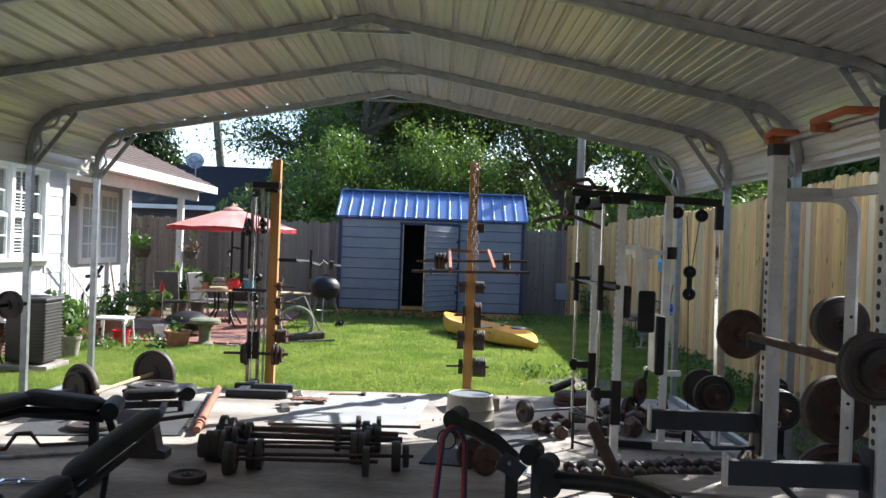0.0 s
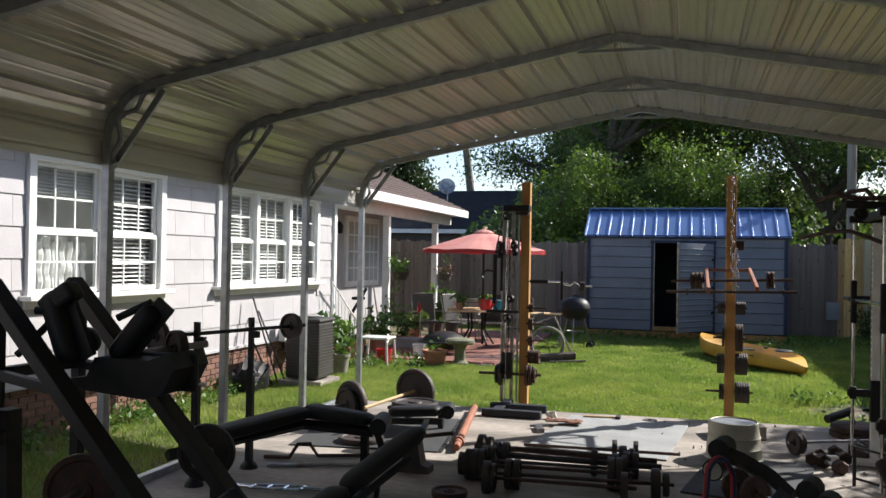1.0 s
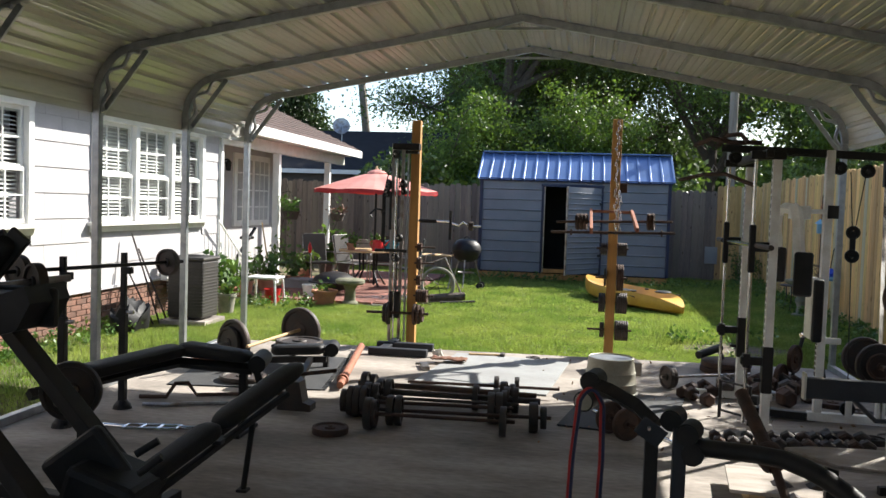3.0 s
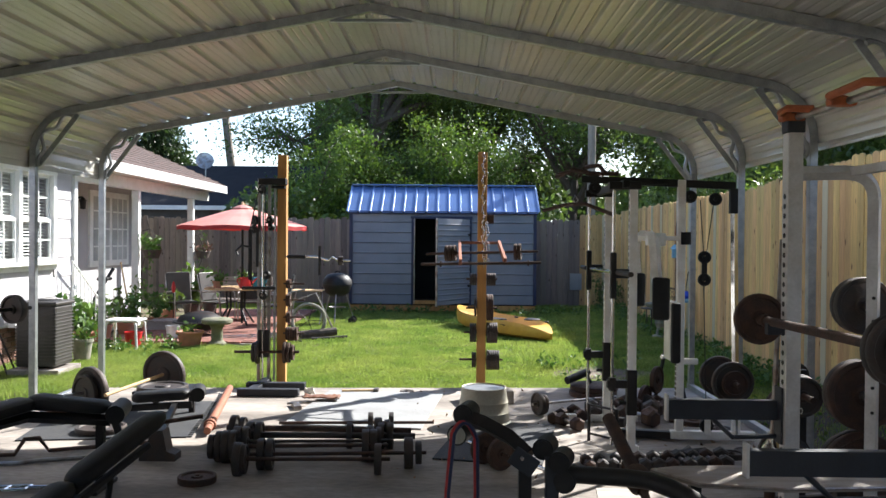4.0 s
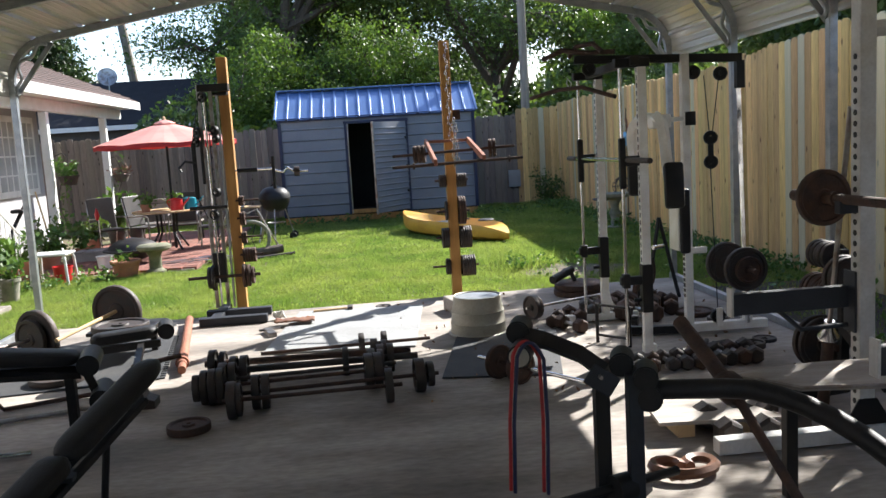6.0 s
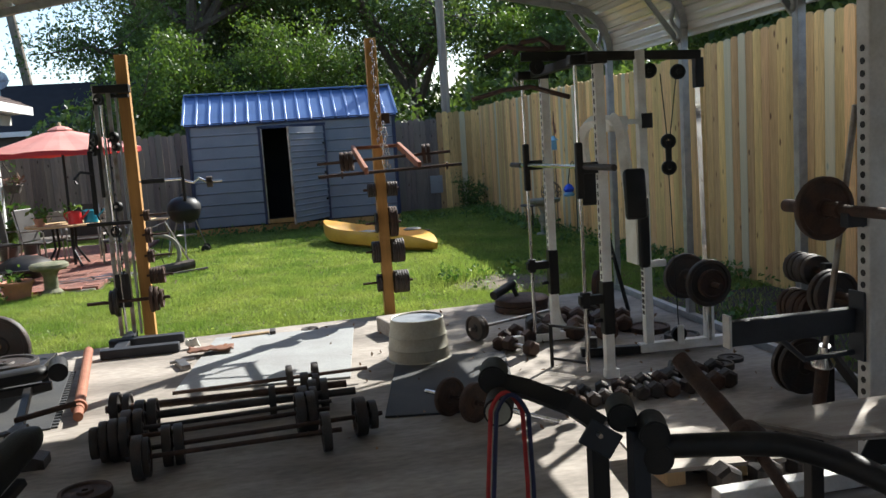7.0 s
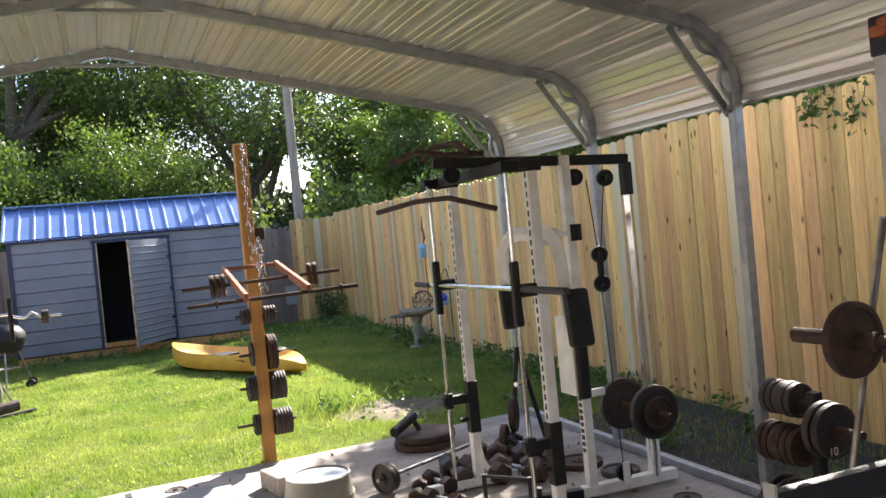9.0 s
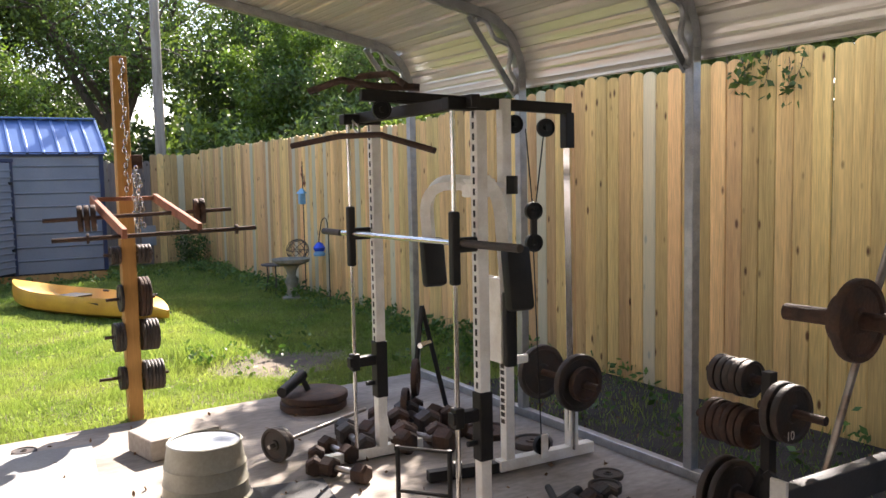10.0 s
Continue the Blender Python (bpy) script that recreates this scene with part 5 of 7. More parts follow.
part("mat", B((0, 0, 0.006), (1.3, 1.5, 0.012), 0.003), "rubber", mt)
tooth = mesh_of("tooth", B((0, 0, 0), (0.04, 0.036, 0.012), 0.004), "rubber")
for k in range(22):
    shared("tooth", tooth, Matrix.Translation((0.67, -0.72 + k * 0.068, 0.006)), mt)
pp = thing("iron_pipe", (-1.52, -1.45, 0), "long rust-red iron bar with a collar", "bar")
add = builder(pp)
add("shaft", R((-1.68, -0.5, 0.045), (-1.38, -2.3, 0.045), 0.036, 18), "redrust")
add("collar", R((-1.395, -2.2, 0.045), (-1.39, -2.24, 0.045), 0.05, 18), "redrust")
add("end_sleeve", R((-1.385, -2.26, 0.045), (-1.35, -2.45, 0.045), 0.03, 18), "redrust")
hm = thing("hammer", (-0.33, -0.45, 0), "hammer with a pale handle", "hammer")
add = builder(hm)
add("handle", R((-0.52, -0.46, 0.02), (-0.2, -0.42, 0.02), 0.016, 10), "lumber")
add("head", B((-0.17, -0.415, 0.025), (0.05, 0.13, 0.04), 0.008), "iron")
cl = thing("cloth", (-0.66, -0.93, 0), "crumpled brown rag lying on the board", "rag")
bm = bmesh.new()
bmesh.ops.create_grid(bm, x_segments=16, y_segments=8, size=0.5)
for v in bm.verts:
    v.co = Vector((v.co.x * 0.36, v.co.y * 0.16, 0.02 + 0.03 * abs(noise.noise(v.co * 9)) + 0.015))
cr = part("rag", bm, "leather", cl, smooth=True)
cr.modifiers.new("thickness", "SOLIDIFY").thickness = 0.012
pb = thing("paper_bag", (-0.83, -0.62, 0), "crumpled white paper scrap", "paper")
bm = bmesh.new()
bmesh.ops.create_icosphere(bm, subdivisions=2, radius=0.07)
for v in bm.verts:
    v.co = Vector((v.co.x * 0.9, v.co.y * 0.5, max(0.0, v.co.z * 0.5 + 0.04 + 0.05 * noise.noise(v.co * 22))))
part("scrap", bm, "paper", pb)
cb = thing("steel_clamp", (-0.85, -1.25, 0), "small steel bracket on the slab", "bracket")
part("plate", B((0, 0, 0.02), (0.07, 0.26, 0.04), 0.006, Euler((0, 0, 0.3)).to_matrix()), "dullsteel", cb)
part("pin", R((-0.1, 0.05, 0.03), (0.08, 0.1, 0.03), 0.012), "dullsteel", cb)

# step frame in front of the smith machine
st = thing("steel_stool_frame", (1.8, -2.55, 0), "small black steel frame standing on the slab", "frame")
add = builder(st)
for x, y in ((1.72, -2.44), (1.9, -2.66)):
    add("leg", R((x, y, 0), (x, y, 0.3), 0.013, 10), "blacksteel")
for z in (0.06, 0.29):
    add("crossbar", R((1.72, -2.44, z), (1.9, -2.66, z), 0.01, 8), "blacksteel")
add("knob", R((1.92, -2.66, 0.2), (1.96, -2.68, 0.2), 0.04, 12), "blacksteel")
vb = thing("cable_attachment", (2.32, -3.02, 0), "black T-bar attachment lying on the slab", "attachment")
add = builder(vb)
add("bar", R((2.12, -3.1, 0.05), (2.5, -2.95, 0.05), 0.03, 14), "vinyl")
add("stem", R((2.3, -3.02, 0.05), (2.42, -2.8, 0.04), 0.018, 12), "blacksteel")
hs = thing("plate_stand", (2.62, -1.05, 0), "black stand with rusty plates behind the machine", "stand")
add = builder(hs)
add("post", R((2.55, -1.1, 0.0), (2.74, -0.95, 0.75), 0.018, 10), "blacksteel")
add("post", R((2.9, -1.0, 0.0), (2.74, -0.95, 0.75), 0.018, 10), "blacksteel")
add("pin", R((2.62, -1.12, 0.5), (2.74, -1.05, 0.5), 0.02, 10), "chrome")
add("plate", disc((2.58, -1.12, 0.28), (0.8, -0.6, 0), 0.13, 0.04), "rust", smooth=True)
add("plate", disc((2.45, -1.2, 0.12), (0.8, -0.6, 0), 0.12, 0.04), "rust", smooth=True)

# plate tree
tr = thing("plate_tree", (2.85, -3.85, 0), "black steel weight tree by the base rail", "weight tree")
add = builder(tr)
add("post", T((2.84, -3.84, 0.0), (2.84, -3.84, 0.8), 0.05, 0.05), "blacksteel")
for y in (-3.6, -4.1):
    add("leg", T((2.82, -3.84, 0.35), (2.95, y - 0.02, 0.01), 0.045, 0.045), "blacksteel")
add("foot", T((2.35, -4.12, 0.02), (2.95, -4.0, 0.02), 0.06, 0.04), "blacksteel")
for z, y0, y1, x in ((0.75, -3.5, -3.84, 2.84), (0.53, -3.46, -3.84, 2.82), (0.66, -4.16, -3.84, 2.78), (0.2, -3.5, -3.84, 2.81)):
    add("peg", R((x, y0, z), (x, y1, z), 0.02), "rust")
for x, z, ys, r, m in ((2.84, 0.75, (-3.58, -3.62, -3.66, -3.7, -3.74), 0.088, "iron"), (2.82, 0.53, (-3.56, -3.6, -3.64, -3.68, -3.72, -3.76), 0.1, "rust"), (2.78, 0.66, (-3.95, -4.0), 0.13, "iron"), (2.81, 0.2, (-3.62, -3.68), 0.17, "iron")):
    for i, y in enumerate(ys):
        pl = thing("weight_plate", (x, y, z - 0.005), "rusty weight plate on the weight tree", "weight plate", group="plates on the weight tree")
        part("plate", L(weight_disc(r * (1 - 0.03 * (i % 3)), 0.034, 0.02), aim((0, 0, 0), (0, 1, 0))), m, pl, smooth=True)
        if z == 0.66:
            pl_ten = pl
tx_ = bpy.data.curves.new("number", "FONT")
tx_.body, tx_.size, tx_.extrude, tx_.align_x = "10", 0.055, 0.001, "CENTER"
tx_.materials.append(M["paper"])
nmb = new("number", tx_)
nmb.parent = pl_ten
nmb.matrix_basis = Matrix.Translation((-0.03, -0.0175, -0.105)) @ Matrix.Rotation(math.pi / 2, 4, "X")
lb = thing("leaning_bar", (2.49, -4.22, 0), "chromed bar with a rusty sleeve leaning on the rack", "bar")
add = builder(lb)
add("sleeve", R((2.5, -4.22, 0.0), (2.47, -4.33, 0.42), 0.032, 16), "rust")
add("collar", L([(0.03, 0), (0.055, 0.005), (0.055, 0.02), (0.03, 0.06), (0.026, 0.11), (0, 0.11)], aim((2.472, -4.322, 0.4), (-0.11, -0.36, 1.13)), 20), "chrome", smooth=True)
add("shaft", R((2.468, -4.34, 0.46), (2.372, -4.7, 1.62), 0.0135, 14), "dullsteel")

# chain post
def wood_post(name, x, y, h, label, w=0.1):
    t = thing(name, (x, y, 0), label, "post")
    part("timber", B((0, 0, h / 2 - 0.1), (w, w, h + 0.2), 0.005), "pine", t)
    return t


cp = wood_post("weight_post", 0.94, 0.16, 2.57, "treated pine post with pegs for weights")
add = builder(cp)
for z, ln in ((1.17, 0.17), (0.85, 0.17), (0.58, 0.19), (0.28, 0.24)):
    add("peg", R((0.94 - ln, 0.13, z), (0.94 + ln, 0.13, z), 0.012, 8), "rust")
for z, side, r, n in ((1.17, 1, 0.07, 4), (1.17, -1, 0.065, 3), (0.86, 1, 0.145, 3), (0.86, -1, 0.1, 1), (0.58, 1, 0.115, 5), (0.58, -1, 0.105, 3), (0.28, 1, 0.11, 6), (0.28, -1, 0.085, 2)):
    for i in range(n):
        pl = thing("weight_plate", (0.94 + side * (0.068 + 0.024 * i), 0.13, z - 0.004), "small rusty plate hung on the wooden post", "weight plate", group="plates on the wooden post")
        part("plate", L(weight_disc(r, 0.021, 0.012), aim((0, 0, 0), (1, 0, 0)), 22), "rust" if r > 0.14 else "iron", pl, smooth=True)
wb = thing("wood_block", (1.03, 0.16, 1.83), "small wooden block nailed to the post", "block")
part("block", B((0, 0, 0), (0.08, 0.07, 0.1), 0.005), "rust", wb)
ch = thing("chain", (0.93, 0.06, 1.4), "bright steel chain hanging down the post", "chain")
link = mesh_of("link", TU([(0.011 * math.cos(a), 0, 0.02 * math.sin(a)) for a in np.linspace(0, 6.283, 11)], 0.004, 5), "chrome")
for strand in range(3):
    n = 44 if strand == 0 else 15
    for k in range(n):
        z = 1.13 - k * 0.028 if strand == 0 else 0.38 - k * 0.028
        u = 0.012 * math.sin(k * 1.1 + strand * 2)
        y = 0.03 if strand == 0 and z > 0.2 else -0.12 - 0.25 * (0.4 - z)
        shared("link", link, Matrix.Translation((u + 0.02 + 0.02 * strand, y, z)) @ Matrix.Rotation(math.pi / 2 * (k % 2), 4, "Z"), ch)
tp = thing("trap_bar", (0.9, -0.55, 1.4), "rust-red trap bar frame hanging on the chain", "trap bar")
add = builder(tp)
c0, c1, c2, c3 = (0.69, -1.08, 1.385), (1.12, -1.1, 1.4), (1.12, 0.02, 1.57), (0.69, -0.02, 1.57)
for a, b in ((c0, c3), (c1, c2)):
    add("side_bar", T(a, b, 0.06, 0.03, 0.004), "redrust")
add("back_bar", T(c2, c3, 0.03, 0.05, 0.004), "redrust")
add("cross_bar", R((0.31, -0.98, 1.36), (1.46, -1.13, 1.39), 0.014, 10), "rust")
add("cross_bar", R((0.34, -0.34, 1.45), (1.49, -0.55, 1.49), 0.014, 10), "rust")
for off in (0.22, 0.26, 0.3, 0.94, 0.98):
    add("plate", disc(Vector((0.34, -0.34, 1.45)) + Vector((1.15, -0.21, 0.04)).normalized() * off, (1.15, -0.21, 0.04), 0.085, 0.03, 22), "rust", smooth=True)
add("collar", disc((0.5, -1.005, 1.365), (1.15, -0.15, 0.03), 0.03, 0.015, 14), "rust")
add("collar", disc((1.34, -1.115, 1.385), (1.15, -0.15, 0.03), 0.03, 0.015, 14), "rust")

# pulley post
wood_post("pulley_post", -1.275, 0.17, 2.52, "treated pine post carrying a pulley station")
pu = thing("pulley_station", (-1.42, 0.02, 0), "galvanised cable pulley station bolted to the post", "pulley machine")
add = builder(pu)
for x in (-1.5, -1.39):
    add("channel", T((x, 0.02, 0.04), (x, 0.02, 2.25), 0.035, 0.03), "dullsteel")
add("rod", R((-1.45, -0.02, 0.05), (-1.45, -0.02, 2.1), 0.012), "chrome")
hl = mesh_of("slot", B((0, 0, 0), (0.018, 0.004, 0.03), 0.003), "blacksteel")
for k in range(26):
    shared("slot", hl, Matrix.Translation((-0.08, -0.012, 0.5 + 0.06 * k)), pu)
add("top_bracket", B((-1.36, 0.05, 2.22), (0.3, 0.12, 0.07), 0.006), "blacksteel")
add("top_bracket", B((-1.32, 0.1, 2.16), (0.18, 0.14, 0.03), 0.006), "blacksteel")
for x, z, r, ax in ((-1.46, 2.13, 0.05, 0.6), (-1.37, 1.8, 0.05, 0.8), (-1.36, 1.72, 0.04, 0.8), (-1.54, 1.79, 0.06, 1.4), (-1.55, 1.7, 0.05, 1.4), (-1.4, 1.2, 0.045, 0.8), (-1.44, 0.98, 0.05, 0.5)):
    wh = add("pulley", disc((x, -0.03, z), (ax, 1, 0), r, 0.03, 20), "vinyl", smooth=True)
    add("pulley_bolt", R((x - 0.02, -0.055, z), (x + 0.02, 0.0, z), 0.012, 8), "dullsteel", wh)
for k in range(13):
    add("bolt", R((-1.42, -0.005, 0.62 + 0.115 * k), (-1.42, -0.022, 0.62 + 0.115 * k), 0.012, 8), "chrome")
add("channel", T((-1.335, 0.05, 0.04), (-1.335, 0.05, 2.18), 0.02, 0.03), "galv")
add("hook_arm", TU([(-1.56, -0.08, 1.5), (-1.66, -0.12, 1.52), (-1.72, -0.12, 1.46), (-1.7, -0.12, 1.42)], 0.012, 6), "blacksteel")
add("strap", B((-1.5, -0.075, 1.5), (0.03, 0.012, 0.42), 0.004), "vinyl")
add("cable", TU([(-1.5, -0.04, 2.1), (-1.58, -0.06, 1.72), (-1.6, -0.06, 1.2), (-1.5, -0.05, 0.95)], 0.006, 6), "blacksteel")
add("cable", TU([(-1.42, -0.04, 2.12), (-1.42, -0.05, 0.5)], 0.006, 6), "blacksteel")
add("strap", B((-1.58, -0.06, 1.42), (0.04, 0.012, 0.55), 0.004), "vinyl")
add("handle_bar", R((-1.66, -0.1, 1.06), (-1.3, -0.08, 1.06), 0.018), "blacksteel")
add("carriage", B((-1.44, 0.0, 0.45), (0.12, 0.06, 0.3), 0.008), "blacksteel")
add("carriage_peg", R((-1.75, -0.04, 0.36), (-1.05, 0.0, 0.36), 0.016), "rust")
for x, r, m in ((-1.5, 0.13, "iron"), (-1.54, 0.11, "iron"), (-1.2, 0.12, "rust"), (-1.16, 0.11, "rust"), (-1.12, 0.085, "rust")):
    pl = thing("weight_plate", (x, -0.02, 0.355), "weight plate on the pulley carriage", "weight plate", group="plates on the pulley station")
    part("plate", L(weight_disc(r, 0.03, 0.016), aim((0, 0, 0), (1, 0, 0)), 22), m, pl, smooth=True)
for y in (-0.68, -0.3):
    add("foot", B((-1.24, y, 0.04), (0.62, 0.1, 0.075), 0.008), "greysteel")
add("foot_beam", B((-1.42, -0.3, 0.035), (0.1, 0.75, 0.06), 0.006), "greysteel")
for z, r, n in ((1.1, 0.05, 2), (0.92, 0.07, 2), (0.73, 0.06, 2), (0.55, 0.075, 5)):
    add("peg", R((-1.25, 0.12, z), (-1.02, 0.12, z), 0.01, 8), "rust")
    for i in range(n):
        pl = thing("weight_plate", (-1.205 + 0.026 * i, 0.12, z - 0.004), "small rusty plate on a post peg", "weight plate", group="plates on the pulley post")
        part("plate", L(weight_disc(r, 0.022, 0.01), aim((0, 0, 0), (1, 0, 0)), 20), "rust", pl, smooth=True)
ez = thing("curl_bar", (-0.9, 0.02, 1.39), "cranked curl bar with small weights held on the post", "curl bar")
add = builder(ez)
add("bar", TU([(-1.22, 0.08, 1.4), (-0.86, 0.06, 1.4), (-0.82, 0.05, 1.38), (-0.75, 0.05, 1.36), (-0.7, 0.04, 1.4), (-0.64, 0.04, 1.36), (-0.5, 0.03, 1.36)], 0.011, 8), "chrome")
add("grip", R((-1.2, 0.08, 1.4), (-1.0, 0.07, 1.4), 0.022), "vinyl")
add("end_plate", disc((-0.61, 0.035, 1.36), (1, 0, 0), 0.05, 0.05, 18), "iron")
add("upright_handle", R((-0.84, 0.04, 1.2), (-0.84, 0.04, 1.52), 0.016), "vinyl")

# ---- machines on the slab's house side ----
lp = thing("leg_press", (-2.3, -5.6, 0), "black sloping leg press machine with foot pads", "leg press")
add = builder(lp)
rails = (((-3.0, -5.78, 1.47), (-1.42, -6.12, 0.08)), ((-2.95, -5.22, 1.47), (-1.37, -5.55, 0.08)))
for a, b in rails:
    add("rail", T(a, b, 0.075, 0.1, 0.006), "blacksteel")
    add("rear_leg", T((a[0] + 0.05, a[1] + 0.01, 0.04), (a[0] + 0.05, a[1] + 0.01, 1.4), 0.06, 0.06), "blacksteel")
    add("base_beam", T((a[0] + 0.02, a[1], 0.035), (b[0], b[1], 0.035), 0.07, 0.07), "blacksteel")
    add("brace", T((a[0] + 0.05, a[1], 1.0), (a[0] + 0.62, a[1] - 0.12, 0.95), 0.05, 0.05), "blacksteel")
for x, z in ((-2.95, 1.0), (-2.95, 0.05), (-1.45, 0.05)):
    add("cross_beam", T((x, -5.8, z), (x + 0.04, -5.25, z), 0.06, 0.06), "blacksteel")
sled = add("sled", PR([(-2.5, 0.93), (-2.42, 1.1), (-2.1, 1.1), (-1.98, 1.14), (-1.95, 1.06), (-2.02, 0.93), (-2.12, 0.9)], "y", -5.68, -5.36), "blacksteel")
add("carriage_tube", T((-2.72, -5.6, 0.93), (-2.45, -5.6, 0.97), 0.06, 0.06), "blacksteel", sled)
add("sled_bracket", B((-2.15, -5.48, 1.02), (0.42, 0.05, 0.2), 0.02), "blacksteel", sled)
for a, b, w in (((-2.5, -5.72, 1.06), (-2.66, -5.7, 1.44), 0.17), ((-2.38, -5.55, 1.08), (-2.15, -5.53, 1.36), 0.17)):
    pad = add("foot_pad", bolster(a, b, w, 0.12), "vinyl", smooth=True)
    add("pad_backing", T(Vector(a) + Vector((0.07, 0, 0.04)), Vector(b) + Vector((0.05, 0, 0.02)), 0.11, 0.03), "blacksteel", pad)
add("pad_wing", B((-2.6, -5.72, 1.4), (0.2, 0.12, 0.1), 0.02, Euler((0, -0.6, 0.1)).to_matrix()), "blacksteel")
for a, b in (((-2.74, -5.74, 1.335), (-2.6, -5.7, 1.335)), ((-2.36, -5.58, 1.3), (-2.19, -5.53, 1.385)), ((-2.84, -5.75, 1.1), (-2.66, -5.7, 1.29))):
    add("handle", R(a, b, 0.02, 12), "vinyl")
add("pad_pillow", bolster((-2.62, -5.7, 1.13), (-2.44, -5.62, 1.2), 0.16, 0.14), "vinyl", smooth=True)
add("seat_back", T((-1.7, -5.78, 0.2), (-1.44, -5.74, 0.4), 0.36, 0.08, 0.03), "vinyl")
add("seat", B((-1.46, -5.76, 0.25), (0.34, 0.36, 0.2), 0.035, Euler((0, 0.3, 0)).to_matrix()), "vinyl")
for a, b in (((-1.38, -5.72, 0.4), (-1.29, -5.68, 0.46)), ((-1.32, -5.8, 0.34), (-1.22, -5.78, 0.42))):
    add("grip", R(a, b, 0.018, 12), "vinyl")
add("plate_peg", R((-2.42, -5.98, 0.39), (-2.56, -5.5, 0.39), 0.024), "dullsteel")
for p, r, m in (((-2.525, -5.62, 0.385), 0.2, "rust"), ((-2.14, -5.05, 0.5), 0.165, "iron")):
    pl = thing("weight_plate", p, "large rusty plate on the leg press", "weight plate", group="plates on the leg press")
    part("plate", L(weight_disc(r, 0.045, 0.025), aim((0, 0, 0), (-0.3, 0.95, 0))), m, pl, smooth=True)
add("plate_peg", R((-2.02, -5.35, 0.51), (-2.15, -4.95, 0.51), 0.024), "dullsteel")
add("plate_peg", R((-2.35, -5.45, 1.1), (-2.12, -5.1, 1.13), 0.02), "dullsteel")
pl = thing("weight_plate", (-2.2, -5.28, 1.12), "round iron plate on the leg press sled", "weight plate")
part("plate", L(weight_disc(0.1, 0.05, 0.02), aim((0, 0, 0), (0.5, 0.86, 0))), "iron", pl, smooth=True)

# padded table by the rear posts
tbl = thing("padded_bench", (-2.25, -7.1, 0), "tall black padded bench on steel legs", "bench")
add = builder(tbl)
add("top_pad", B((-2.3, -7.12, 1.1), (0.85, 0.6, 0.13), 0.04, Euler((0, 0, 0.45)).to_matrix()), "vinyl")
for x, y in ((-1.93, -6.78), (-1.78, -7.2), (-2.75, -7.05), (-2.6, -7.45)):
    add("leg", T((x + 0.02, y, 0.0), (x, y, 1.05), 0.075, 0.075), "blacksteel")
add("stretcher", T((-1.93, -6.8, 0.42), (-2.75, -7.05, 0.42), 0.05, 0.05), "blacksteel")
add("apron", T((-1.9, -6.8, 0.95), (-2.75, -7.05, 0.95), 0.05, 0.1), "blacksteel")
gp = thing("work_glove", (-2.3, -7.0, 1.165), "crumpled dark work rag on the padded bench", "rag")
bm = bmesh.new()
bmesh.ops.create_icosphere(bm, subdivisions=3, radius=0.1)
for v in bm.verts:
    v.co = Vector((v.co.x * 1.2, v.co.y * 0.7, max(0.0, v.co.z * 0.5 + 0.03 + 0.06 * noise.noise(v.co * 14))))
part("rag", bm, "vinyl", gp, smooth=True)
cn = thing("metal_can", (-2.38, -6.78, 1.165), "dented grey metal can standing on the padded bench", "can")
part("can", L([(0, 0), (0.05, 0), (0.058, 0.13), (0.062, 0.135), (0.055, 0.135), (0.05, 0.01), (0, 0.01)], None, 24), "dullsteel", cn, smooth=True)

# incline bench near the camera
ib = thing("incline_bench", (-1.15, -5.2, 0), "black vinyl incline bench on a steel frame", "bench")
add = builder(ib)
a, b = Vector((-1.5, -6.0, 0.15)), Vector((-0.95, -4.68, 0.655))
add("back_pad", bolster(a.lerp(b, 0.55), b, 0.15, 0.085, 16, 18, 0.8, 0.9), "vinyl", smooth=True)
add("seat_pad", bolster(a, a.lerp(b, 0.56), 0.16, 0.075, 16, 18, 0.5), "vinyl", smooth=True)
for dx in (-0.03, 0.045):
    add("frame_tube", T(a + Vector((dx, 0, -0.075)), a.lerp(b, 0.88) + Vector((dx, 0, -0.075)), 0.03, 0.035), "blacksteel")
add("hinge_plate", B(a.lerp(b, 0.55) + Vector((0.01, 0, -0.065)), (0.1, 0.12, 0.02), 0.004), "greysteel")
add("leg", R((-1.16, -4.98, 0.0), (-1.1, -5.0, 0.42), 0.016, 10), "blacksteel")
add("foot", B((-1.16, -4.98, 0.008), (0.06, 0.06, 0.016), 0.004), "blacksteel")
# flat bench with roller pads and squat stand
fb = thing("leg_curl_bench", (-1.95, -4.0, 0), "black padded leg curl bench with foam rollers", "bench")
add = builder(fb)
add("seat_pad", bolster((-2.36, -4.64, 0.5), (-2.06, -3.9, 0.55), 0.2, 0.085), "vinyl", smooth=True)
add("seat_pad", bolster((-2.08, -3.88, 0.555), (-1.55, -3.9, 0.52), 0.2, 0.1, taper=0.8), "vinyl", smooth=True)
add("frame_tube", TU([(-2.5, -4.9, 0.42), (-2.07, -3.92, 0.46), (-1.55, -3.9, 0.44)], 0.026, square=True), "blacksteel")
for x, y in ((-2.35, -4.6), (-1.62, -3.88)):
    add("leg", T((x, y, 0), (x, y, 0.44), 0.05, 0.05), "blacksteel")
    add("foot", B((x, y, 0.015), (0.09, 0.34, 0.03), 0.006), "blacksteel")
for c in ((-1.5, -3.9, 0.5), (-1.46, -3.88, 0.3)):
    add("foam_roller", R((c[0] - 0.03, c[1] + 0.15, c[2]), (c[0] + 0.03, c[1] - 0.13, c[2]), 0.058, 18), "vinyl", smooth=True)
add("lever", T((-1.53, -3.9, 0.46), (-1.46, -3.88, 0.24), 0.045, 0.045), "blacksteel")
